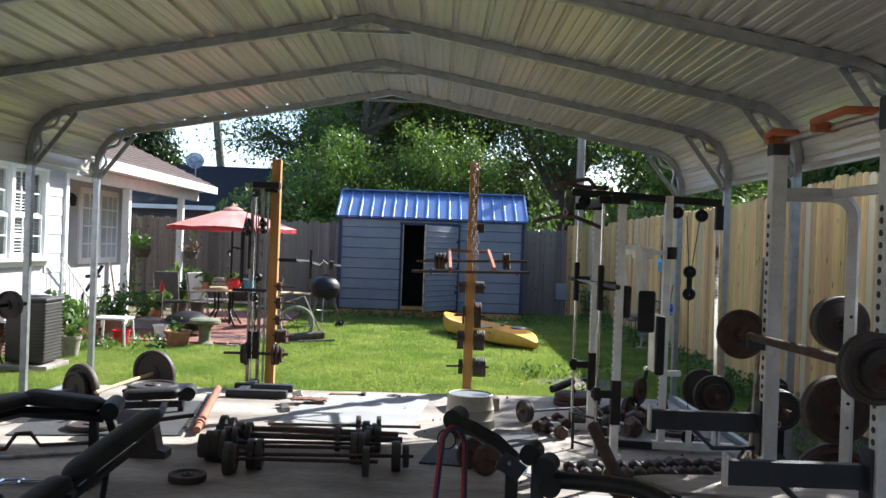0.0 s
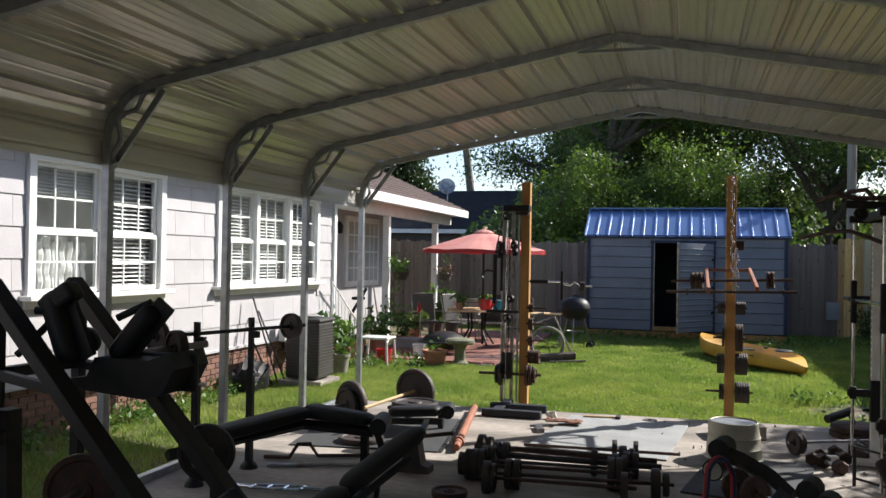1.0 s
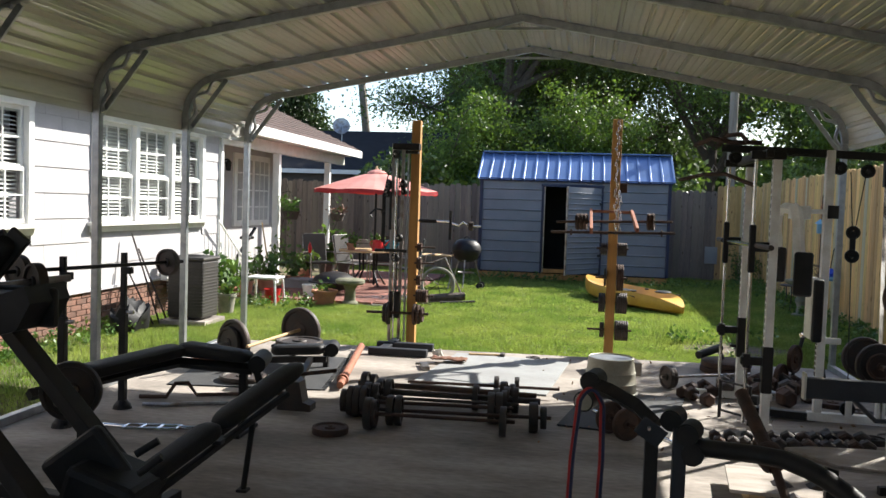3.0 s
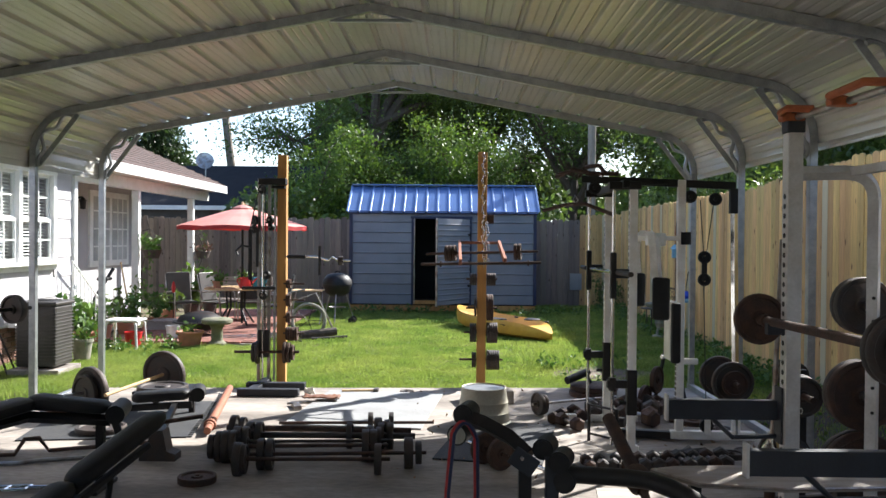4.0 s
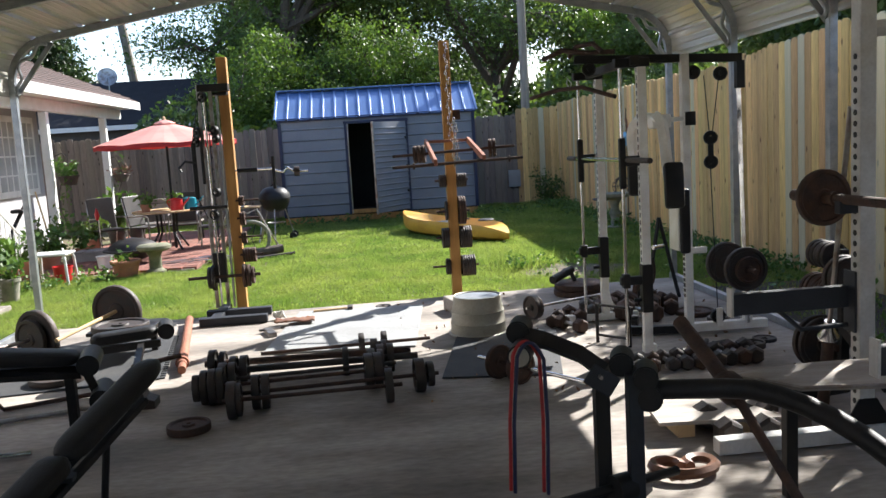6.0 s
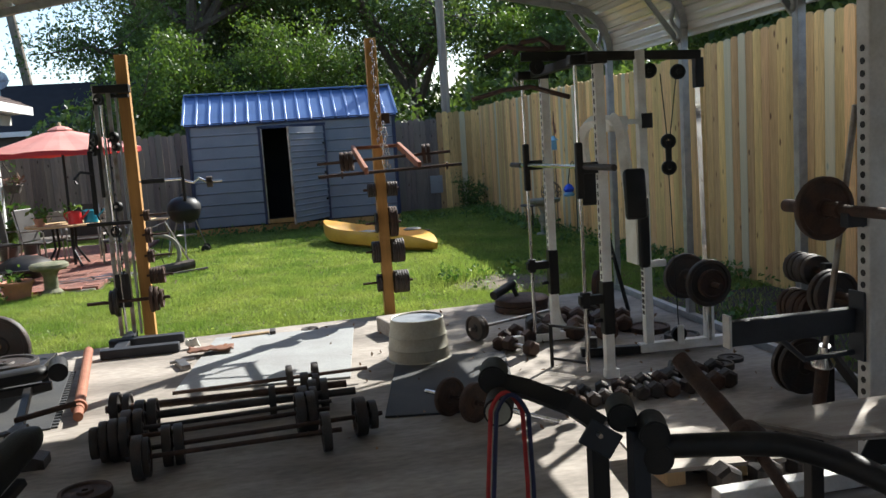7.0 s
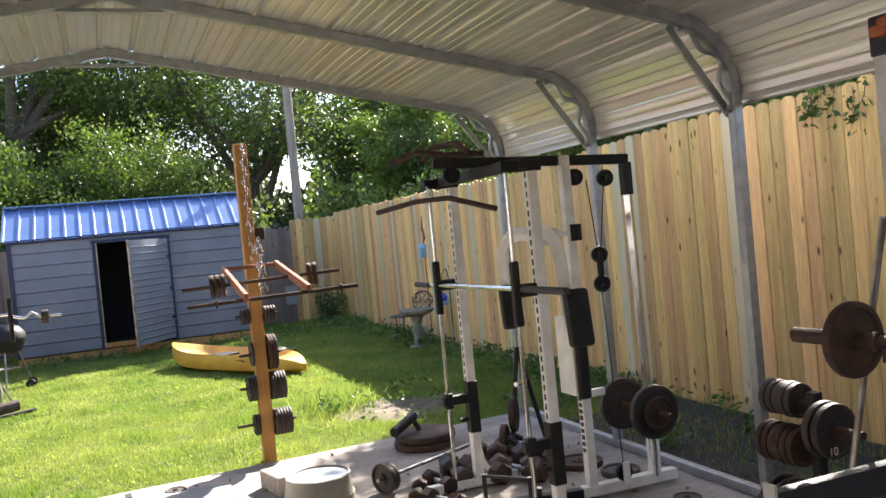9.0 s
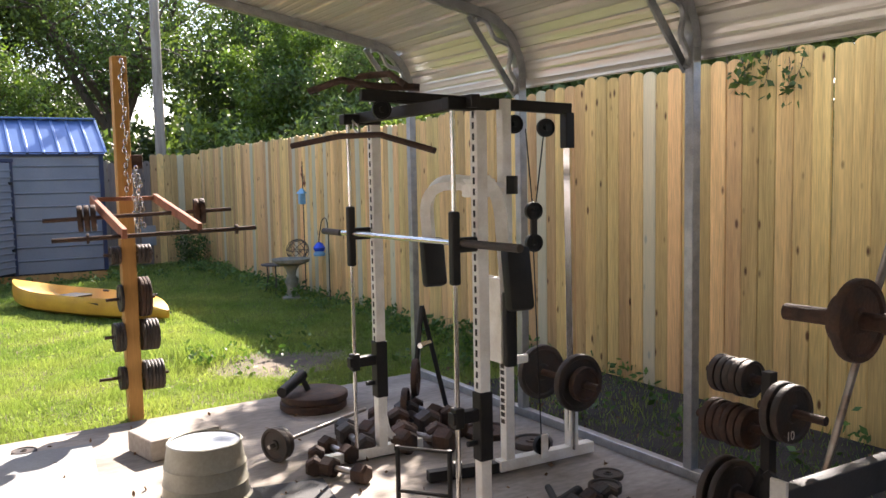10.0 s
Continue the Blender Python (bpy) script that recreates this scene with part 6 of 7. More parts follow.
sd = thing("curl_stand", (-1.7, -2.55, 0), "low black padded stand with a foam roller and cast foot", "stand")
add = builder(sd)
add("pad", bolster((-1.98, -2.4, 0.3), (-1.52, -2.33, 0.325), 0.17, 0.09), "vinyl", smooth=True)
add("foam_roller", R((-1.49, -2.2, 0.33), (-1.44, -2.42, 0.33), 0.058, 18), "vinyl", smooth=True)
add("beam", T((-1.98, -2.42, 0.22), (-1.5, -2.36, 0.24), 0.05, 0.05), "blacksteel")
add("cast_foot", PR([(-1.62, 0), (-1.36, 0), (-1.36, 0.05), (-1.42, 0.07), (-1.45, 0.22), (-1.53, 0.22), (-1.58, 0.07), (-1.62, 0.05)], "y", -3.22, -3.08), "iron")
add("post", T((-1.49, -3.14, 0.19), (-1.62, -2.42, 0.25), 0.045, 0.045), "blacksteel")
add("peg", R((-1.5, -3.14, 0.26), (-1.2, -3.08, 0.3), 0.016), "rust")
ss = thing("squat_stand", (-2.75, -3.8, 0), "black squat stand with two adjustable uprights", "stand")
add = builder(ss)
for x, y in ((-2.83, -4.08), (-2.72, -3.5)):
    add("upright", T((x, y, 0.0), (x, y, 0.75), 0.05, 0.05), "blacksteel")
    add("inner_post", T((x, y, 0.7), (x, y, 1.16), 0.038, 0.038), "blacksteel")
    add("fork", B((x + 0.03, y, 1.03), (0.07, 0.05, 0.05), 0.006), "blacksteel")
    add("pin", R((x + 0.02, y, 0.72), (x + 0.08, y, 0.72), 0.014, 10), "dullsteel")
    add("foot", L([(0, 0), (0.07, 0), (0.06, 0.03), (0.035, 0.06), (0, 0.06)], Matrix.Translation((x, y, 0)), 16), "blacksteel")
floor_barbell((-2.98, -4.5, 1.075), (-2.5, -3.02, 1.075), ((0.12, 0.11, 0.05), (1.4, 0.105, 0.05)), "thin barbell resting on the squat stand", "blacksteel", 0.014, "barbells on stands")
# low stand with big plates
ls = thing("plate_rack", (-2.3, -1.5, 0), "low steel rack holding plates above the mat", "rack")
add = builder(ls)
for x, y in ((-2.2, -1.2), (-1.75, -1.55)):
    add("leg", T((x, y, 0), (x, y, 0.24), 0.05, 0.05), "blacksteel")
add("shelf", B((-1.95, -1.6, 0.225), (0.5, 0.45, 0.03), 0.006), "blacksteel")
floor_barbell((-2.36, -2.0, 0.24), (-2.1, -1.05, 0.3), ((0.86, 0.225, 0.05),), "golden bar carrying one large iron plate", "lumber", 0.016, "barbells on stands", "iron")
floor_barbell((-2.9, -2.3, 0.225), (-2.5, -1.62, 0.225), ((0.62, 0.225, 0.05), (0.56, 0.16, 0.04)), "short bar carrying large iron plates", "dullsteel", 0.016, "barbells on stands", "iron")
for k, (pts, lab) in enumerate((([(-2.75, -3.2, 0.02), (-2.55, -3.15, 0.02), (-2.5, -3.1, 0.12), (-2.42, -3.05, 0.12), (-2.36, -3.02, 0.02), (-1.7, -2.75, 0.02)], "rusty cambered bar lying on the slab"), ([(-2.6, -3.42, 0.02), (-2.4, -3.38, 0.02), (-2.3, -3.3, 0.02), (-1.75, -3.12, 0.02)], "bent chromed bar lying on the slab"))):
    cbx = thing("cambered_bar", (-2.3, -3.2, 0), lab, "bar")
    builder(cbx)("bar", TU(pts, 0.016, 8), "dullsteel" if k else "rust")
fr = thing("tricep_bar", (-2.2, -4.0, 0), "chromed tricep bar with parallel grips", "bar")
add = builder(fr)
add("bar", R((-2.62, -4.02, 0.02), (-2.4, -4.02, 0.02), 0.014), "chrome")
add("bar", R((-2.05, -3.95, 0.02), (-1.85, -3.93, 0.02), 0.014), "chrome")
for s in (-0.045, 0.045):
    add("side", R((-2.4, -4.02 + s, 0.02), (-2.05, -3.95 + s, 0.02), 0.01), "chrome")
for u in (0.0, 0.33, 0.66, 1.0):
    x, y = -2.4 + 0.35 * u, -4.02 + 0.07 * u
    add("grip", R((x, y - 0.045, 0.02), (x, y + 0.045, 0.02), 0.011), "chrome")

# ---- roller machine in the middle ----
rm = thing("ab_bench", (1.0, -5.3, 0), "black steel bench frame with round foam rollers", "bench")
add = builder(rm)
for x, y in ((0.96, -5.27), (1.08, -5.33)):
    add("leg", T((x, y, 0.0), (x, y, 0.6), 0.06, 0.06), "greysteel" if x > 1 else "blacksteel")
add("neck", TU([(0.98, -5.28, 0.6), (0.9, -5.2, 0.66), (0.78, -5.08, 0.7), (0.69, -4.98, 0.71)], 0.03, square=True), "blacksteel")
add("cam_plate", B((0.95, -5.33, 0.58), (0.13, 0.012, 0.09), 0.005, Euler((0, 0.6, 0)).to_matrix()), "greysteel")
add("pivot_bolt", R((0.94, -5.36, 0.6), (0.94, -5.32, 0.6), 0.008, 10), "dullsteel")
for p, r, l in (((0.69, -4.96, 0.73), 0.052, 0.13), ((0.66, -5.14, 0.67), 0.05, 0.12), ((1.06, -5.24, 0.63), 0.05, 0.12), ((1.12, -5.36, 0.6), 0.05, 0.12), ((1.15, -5.3, 0.5), 0.055, 0.14)):
    fo = add("foam_roller", R((p[0] - 0.02, p[1] - l / 2, p[2]), (p[0] + 0.02, p[1] + l / 2, p[2]), r, 20), "vinyl", smooth=True)
    add("roller_cap", R((p[0] - 0.021, p[1] - l / 2 - 0.004, p[2]), (p[0] - 0.02, p[1] - l / 2, p[2]), r * 0.85, 16), "tub" if p[0] == 0.66 else "blacksteel", fo)
add("beam", TU([(1.1, -5.3, 0.52), (1.4, -5.45, 0.545)] + arc((1.5, -5.5, 0.545), (1.8, -5.8, 0.52), (1.88, -6.25, 0.22)) + [(1.95, -6.5, 0.05)], 0.04, 12), "blacksteel", smooth=True)
add("foot_bar", R((0.72, -5.42, 0.12), (1.3, -5.2, 0.12), 0.02), "blacksteel")
add("foot_roller", R((0.98, -5.34, 0.12), (1.06, -5.31, 0.12), 0.06, 18), "vinyl", smooth=True)
add("base", T((0.85, -5.5, 0.03), (1.2, -5.1, 0.03), 0.06, 0.05), "greysteel")
for dx, m, lab in ((0.0, "strapred", "red elastic band looped over a roller"), (0.03, "navy", "dark blue elastic band looped over a roller")):
    bn = thing("elastic_band", (0.66, -5.2, 0), lab, "band")
    x0 = 0.6 + dx * 0.4
    pts = [(x0 - 0.02, -5.2, 0.1), (x0 - 0.01, -5.2, 0.4), (x0 + 0.01, -5.2, 0.62)] + arc((x0 + 0.015, -5.2, 0.68), (x0 + 0.07, -5.2, 0.8), (x0 + 0.125, -5.2, 0.66)) + [(x0 + 0.13, -5.2, 0.4), (x0 + 0.12, -5.2, 0.08)]
    builder(bn)("band", TU([(p[0], p[1] - dx, p[2]) for p in pts], 0.008, 6), m)
rb = thing("rusty_bar", (1.48, -5.45, 0), "thick rusty bar with a bulging collar leaning on the bench", "bar")
add = builder(rb)
add("shaft", R((1.4, -5.0, 0.72), (1.47, -5.32, 0.53), 0.032, 16), "rust", smooth=True)
add("bulge", L([(0.03, -0.07), (0.055, -0.045), (0.065, 0), (0.055, 0.045), (0.03, 0.07)], aim((1.475, -5.35, 0.51), (0.07, -0.34, -0.2)), 20), "rust", smooth=True)
add("shaft", R((1.48, -5.37, 0.5), (1.6, -5.95, 0.02), 0.02, 14), "rust", smooth=True)
pk = thing("plywood_board", (2.0, -5.3, 0.5), "weathered grey plywood board resting across the bench frame", "board")
add = builder(pk)
bm = PR([(1.57, -5.2), (1.73, -5.44), (2.1, -5.5), (2.62, -5.45), (2.62, -5.2), (2.3, -5.14), (1.95, -5.13), (1.7, -5.15)], "z", 0.5, 0.522)
add("board", bm, "ply")
add("edge_bead", TU([(1.57, -5.2, 0.515), (1.73, -5.445, 0.515), (2.1, -5.505, 0.515), (2.6, -5.455, 0.515)], 0.007, 6), "dullsteel")
for x, y in ((1.75, -5.3), (2.4, -5.35)):
    add("leg", T((x, y, 0.0), (x, y, 0.5), 0.05, 0.05), "blacksteel")
pk = thing("plywood_board", (1.75, -4.33, 0), "rust-stained plywood board lying low on blocks", "board")
add = builder(pk)
add("board", PR([(1.5, -4.08), (1.9, -4.1), (2.08, -4.62), (1.45, -4.55)], "z", 0.08, 0.098), "ply")
for x in (1.6, 1.9):
    add("block", B((x, -4.33, 0.04), (0.09, 0.4, 0.08), 0.005), "lumber")
bt = thing("leather_belt", (1.45, -5.0, 0), "coiled brown leather lifting belt", "belt")
builder(bt)("belt", TU([(1.3 + 0.16 * u + 0.1 * math.cos(a), -4.98 + 0.09 * math.sin(a), 0.04) for u, a in zip(np.linspace(0, 1.5, 22), np.linspace(0, 9.5, 22))], 0.026, 6), "leather", smooth=True)

# ---- yard things ----
def potted(name, loc, r, h, mat, label, leaves=120, leaf_h=0.3, spread=0.2, seed=0, leaf="weed", size=0.05):
    t = thing(name, loc, label, "plant")
    part("pot", L([(0, 0), (r * 0.7, 0), (r * 0.95, h * 0.85), (r * 1.05, h * 0.86), (r * 1.05, h), (r * 0.93, h), (r * 0.85, h * 0.9), (0, h * 0.9)], None, 26), mat, t, smooth=True)
    part("earth", L([(0, h * 0.9), (r * 0.88, h * 0.9), (r * 0.88, h * 0.86)], None, 20), "soil", t)
    g = np.random.default_rng(seed)
    bm = bmesh.new()
    pts = []
    for k in range(7):
        a = g.uniform(0, 6.28)
        pts += [tuple(p) for p in limb(bm, (0, 0, h * 0.88), (math.cos(a) * spread, math.sin(a) * spread, leaf_h * g.uniform(0.5, 1.1)), 5, 0.007, g, 0.25)[1:]]
    part("stems", bm, "weed", t)
    pts = np.array(pts)
    c = np.repeat(pts, max(1, leaves // len(pts)), 0)
    cards("foliage", c + g.normal(0, 0.05, c.shape), g.uniform(0.6, 1.3, len(c)) * size, leaf, g, t)
    return t


ac = thing("air_conditioner", (-4.35, 1.05, GZ), "grey-brown outdoor air conditioner unit", "air conditioner")
part("pad", B((0, 0, 0.03), (0.62, 0.62, 0.08), 0.01), "concrete", ac)
part("cabinet", B((0, 0, 0.46), (0.48, 0.48, 0.74), 0.03), "acgrey", ac)
bm = bmesh.new()
for k in range(16):
    box(bm, (0, 0, 0.14 + 0.04 * k), (0.495, 0.495, 0.012), 0.003)
part("grille", bm, "acgrey", ac)
part("top", B((0, 0, 0.85), (0.52, 0.52, 0.05), 0.02), "acgrey", ac)
bm = bmesh.new()
for k in range(8):
    lathe(bm, [(0.04 + 0.02 * k, 0.88), (0.046 + 0.02 * k, 0.884), (0.052 + 0.02 * k, 0.88)], None, 24)
part("fan_guard", bm, "blacksteel", ac)
eb = thing("meter_box", (-5.08, 1.95, 0.0), "pale grey electrical box on the wall with a conduit", "box")
part("box", B((0.05, 0, 0.45), (0.16, 0.3, 0.42), 0.012), "dullsteel", eb)
part("conduit", R((0.04, 0.05, -0.05), (0.04, 0.05, 0.25), 0.02), "dullsteel", eb)
part("disconnect", B((0.06, -0.32, 0.55), (0.1, 0.16, 0.26), 0.01), "plastic", eb)
dk = thing("dark_bag", (-4.75, 0.2, GZ), "dark tarpaulin bundle against the wall", "bundle")
bm = bmesh.new()
bmesh.ops.create_icosphere(bm, subdivisions=3, radius=0.3)
for v in bm.verts:
    v.co = Vector((v.co.x * 0.7, v.co.y * (1.0 + 0.3 * noise.noise(v.co * 7)), max(0.0, v.co.z * 0.7 + 0.14 + 0.2 * noise.noise(v.co * 8))))
part("tarpaulin", bm, "vinyl", dk, smooth=True)
tl = thing("garden_tools", (-4.9, 0.75, GZ), "thin garden tools leaning against the wall", "tools")
for k, (y, x) in enumerate(((0, 0.25), (0.12, 0.3), (-0.1, 0.22))):
    part("handle", R((x, y, 0.0), (-0.15, y * 1.4, 1.15 - 0.2 * k), 0.012, 8), "iron", tl)
# lumber leaning on the wall
for k, (y, dx, ln, w) in enumerate(((-5.05, 0.9, 2.3, 0.14), (-4.85, 0.7, 2.6, 0.1), (-5.3, 0.8, 2.5, 0.14), (-4.65, 0.95, 1.5, 0.16), (-5.55, 0.7, 2.4, 0.12), (-4.5, 0.8, 1.3, 0.14))):
    pn = thing("lumber_board", (HX + 0.05 + dx, y, GZ), "pale bare board leaning against the house wall", "board", group="boards leaning on the wall")
    h = math.sqrt(ln ** 2 - dx ** 2)
    part("board", T((0.02, 0, 0.005), (-dx + 0.03, 0.18 - 0.05 * k, h), 0.035, w), "lumber", pn)

# patio
um = thing("patio_umbrella", (-3.31, 6.6, GZ + 0.04), "faded red canvas patio umbrella on a dark pole", "umbrella")
part("pole", R((0, 0, 0), (0, 0, 2.2), 0.022, 14), "blacksteel", um)
part("finial", L([(0.02, 0), (0.035, 0.03), (0.02, 0.08), (0, 0.1)], Matrix.Translation((0, 0, 2.2)), 12), "lumber", um)
bm = bmesh.new()
n, R_, hz = 8, 1.2, 2.2
tip = bm.verts.new((0, 0, hz))
rings = []
for j, (u, z) in enumerate(((0.33, hz - 0.11), (0.66, hz - 0.23), (1.0, hz - 0.36))):
    ring = []
    for k in range(n * 4):
        a = 2 * math.pi * k / (n * 4)
        sag = 0.035 * u * (1 - abs(math.cos(a * n / 2)))
        ring.append(bm.verts.new((R_ * u * math.cos(a) * (1 - sag), R_ * u * math.sin(a) * (1 - sag), z - sag * 0.6)))
    rings.append(ring)
for k in range(n * 4):
    k2 = (k + 1) % (n * 4)
    bm.faces.new((tip, rings[0][k], rings[0][k2]))
    for ra, rb_ in zip(rings, rings[1:]):
        bm.faces.new((ra[k], rb_[k], rb_[k2], ra[k2]))
lining = bm.copy()
bmesh.ops.translate(lining, verts=lining.verts, vec=(0, 0, -0.012))
canopy = part("canopy", bm, "pinkcanvas", um, "sun-faded pink canvas")
part("lining", lining, "red", canopy, "deep red underside", True)
bm = bmesh.new()
low = []
for k in range(n * 4):
    a = 2 * math.pi * k / (n * 4)
    sag = 0.035 * (1 - abs(math.cos(a * n / 2)))
    low.append((bm.verts.new((R_ * math.cos(a) * (1 - sag), R_ * math.sin(a) * (1 - sag), hz - 0.36 - sag * 0.6)), bm.verts.new((R_ * 1.0 * math.cos(a) * (1 - sag), R_ * 1.0 * math.sin(a) * (1 - sag), hz - 0.43 - sag * 0.6))))
for k in range(n * 4):
    a, b = low[k], low[(k + 1) % (n * 4)]
    bm.faces.new((a[0], a[1], b[1], b[0]))
part("valance", bm, "red", canopy)
part("vent", L([(0, 0.045), (0.14, 0.0), (0.2, -0.035)], Matrix.Translation((0, 0, hz)), 8), "pinkcanvas", canopy)
for k in range(8):
    a = 2 * math.pi * k / 8
    part("rib", R((0, 0, hz - 0.03), (R_ * math.cos(a), R_ * math.sin(a), hz - 0.39), 0.008, 6), "blacksteel", um)
pt = thing("patio_table", (-3.4, 6.5, GZ), "round patio table of pale wood on dark legs", "table")
part("tabletop", L([(0, 0.7), (0.55, 0.7), (0.57, 0.71), (0.57, 0.725), (0.55, 0.735), (0, 0.735)], None, 36), "lumber", pt)
for k in range(4):
    a = math.pi / 4 + k * math.pi / 2
    part("leg", TU([(0.2 * math.cos(a), 0.2 * math.sin(a), 0.7), (0.18 * math.cos(a), 0.18 * math.sin(a), 0.35), (0.42 * math.cos(a), 0.42 * math.sin(a), 0.0)], 0.02), "blacksteel", pt)
for x, y, m, lab in ((-3.15, 6.2, "redplastic", "red plastic watering can"), (-2.95, 6.35, "teal", "teal plastic watering can")):
    wc = thing("watering_can", (x, y, 0.675), lab + " on the table", "watering can")
    part("body", L([(0, 0), (0.11, 0), (0.1, 0.18), (0.06, 0.2), (0.05, 0.19), (0, 0.19)], None, 22), m, wc, smooth=True)
    part("spout", R((0.09, 0, 0.06), (0.22, 0, 0.2), 0.018, 10, 0.012), m, wc)
    part("handle", TU(arc((-0.09, 0, 0.05), (-0.25, 0, 0.18), (-0.02, 0, 0.2)), 0.01), m, wc)
potted("potted_plant", (-3.65, 6.15, 0.675), 0.09, 0.13, "terracotta", "small leafy plant in a clay pot on the table", 80, 0.18, 0.14, 31)
potted("potted_plant", (-3.35, 6.75, 0.675), 0.08, 0.12, "terracotta", "small green plant in a clay pot", 80, 0.2, 0.12, 32)


def patio_chair(x, y, rz, label):
    c = thing("patio_chair", (x, y, GZ), label, "chair", rz, "chairs round the patio table")
    part("seat", B((0, 0, 0.4), (0.5, 0.48, 0.03), 0.012), "acgrey", c)
    part("backrest", B((0, 0.25, 0.7), (0.48, 0.025, 0.55), 0.012, Euler((-0.18, 0, 0)).to_matrix()), "acgrey", c)
    for s in (-1, 1):
        part("leg", TU([(s * 0.25, -0.22, 0), (s * 0.25, -0.2, 0.58), (s * 0.25, -0.12, 0.62), (s * 0.25, 0.2, 0.6)], 0.013), "dullsteel", c)
        part("leg", TU([(s * 0.24, 0.3, 0), (s * 0.24, 0.2, 0.4), (s * 0.24, 0.32, 0.95)], 0.013), "dullsteel", c)
    return c


patio_chair(-3.95, 7.3, 70, "dark sling patio chair with metal frame")
patio_chair(-2.65, 6.6, -80, "dark sling patio chair turned to the table")
patio_chair(-3.3, 7.4, 5, "dark sling patio chair behind the table")
patio_chair(-4.6, 7.2, 40, "brown sling patio chair near the porch column")
fp = thing("fire_pit", (-3.55, 4.75, GZ), "round dark metal fire pit with mesh lid", "fire pit")
part("bowl", L([(0, 0.12), (0.2, 0.13), (0.36, 0.24), (0.44, 0.26), (0.44, 0.28), (0.36, 0.28), (0, 0.2)], None, 32), "blacksteel", fp, smooth=True)
part("lid", L([(0.38, 0.28), (0.33, 0.35), (0.2, 0.42), (0, 0.45)], None, 28), "blacksteel", fp, smooth=True)
for k in range(3):
    a = k * 2.1
    part("leg", R((0.3 * math.cos(a), 0.3 * math.sin(a), 0.2), (0.34 * math.cos(a), 0.34 * math.sin(a), 0), 0.016), "blacksteel", fp)
sb = thing("stone_stool", (-2.99, 3.75, GZ), "mossy cast-stone garden stool", "stool")
part("seat", L([(0, 0.33), (0.2, 0.33), (0.235, 0.36), (0.235, 0.4), (0.21, 0.42), (0, 0.425)], None, 28), "mossstone", sb, smooth=True)
part("pedestal", L([(0, 0), (0.14, 0), (0.14, 0.04), (0.09, 0.08), (0.085, 0.25), (0.12, 0.33), (0, 0.33)], None, 20), "mossstone", sb, smooth=True)
potted("clay_pot", (-3.36, 3.6, GZ), 0.2, 0.24, "terracotta", "large clay pot with low weeds", 60, 0.1, 0.12, 33)
potted("planter", (-4.3, 1.98, GZ), 0.14, 0.3, "stone", "green plant in a pale planter beside the unit", 120, 0.26, 0.16, 34)
potted("potted_plant", (-4.85, 3.25, GZ), 0.17, 0.26, "terracotta", "broad-leaved plant in a clay pot", 140, 0.5, 0.2, 35, "weed", 0.08)
potted("potted_plant", (-4.95, 4.2, GZ), 0.16, 0.26, "terracotta", "tall leafy plant in a pot by the porch", 120, 0.4, 0.2, 36, "weed", 0.06)
potted("potted_plant", (-4.75, 8.2, GZ), 0.18, 0.3, "acgrey", "tall leafy plant in a dark pot on the patio", 220, 0.75, 0.25, 37, "weed", 0.1)
potted("potted_plant", (-5.0, 5.4, GZ), 0.16, 0.28, "blacksteel", "bushy plant in a black pot by the porch", 180, 0.45, 0.28, 38, "leaf", 0.06)
potted("potted_plant", (-4.9, 7.2, GZ), 0.15, 0.25, "terracotta", "small bush in a clay pot", 160, 0.4, 0.22, 39, "leaf", 0.06)
for x, y, z, lab in ((-4.95, 6.45, 1.2, "hanging basket with a green plant on the porch column"), (-5.0, 9.8, 1.12, "hanging basket with reddish plant on the porch column")):
    hb = potted("hanging_basket", (x, y, z), 0.17, 0.16, "bark", lab, 140 if y < 8 else 70, 0.2 if y < 8 else 0.1, 0.24 if y < 8 else 0.18, int(y * 10), "weed" if y < 8 else "leather")
    part("wire", TU([(-0.17, 0, 0.16), (0, 0, 0.5), (0.17, 0, 0.16)], 0.004, 5), "blacksteel", hb)
    part("bracket", TU([(0, 0, 0.5), (-0.05, 0, 0.55), (-0.2, 0, 0.5)], 0.007, 6), "blacksteel", hb)
wv = thing("climbing_vine", (-5.05, 6.4, GZ), "vine climbing the porch column", "vine")
g = np.random.default_rng(44)
z = g.uniform(0.1, 1.7, 160)
cards("leaves", np.stack([0.1 * np.sin(z * 6) + g.normal(0, 0.06, 160), g.normal(0, 0.07, 160), z], 1), g.uniform(0.02, 0.05, 160), "weed", g, wv)
part("stem", TU([(0.08 * math.sin(k), 0.05 * math.cos(k), 0.22 * k) for k in range(10)], 0.01, 6), "bark", wv)
wv = thing("climbing_vine", (-5.02, 9.68, GZ), "thin dry vine climbing the far porch column", "vine")
z = g.uniform(0.2, 1.9, 90)
cards("leaves", np.stack([0.08 * np.sin(z * 5) + g.normal(0, 0.04, 90), g.normal(0, 0.05, 90), z], 1), g.uniform(0.015, 0.035, 90), "weed", g, wv)
part("stem", TU([(0.08 * math.sin(k * 1.3), 0.04 * math.cos(k), 0.22 * k) for k in range(10)], 0.012, 6), "bark", wv)
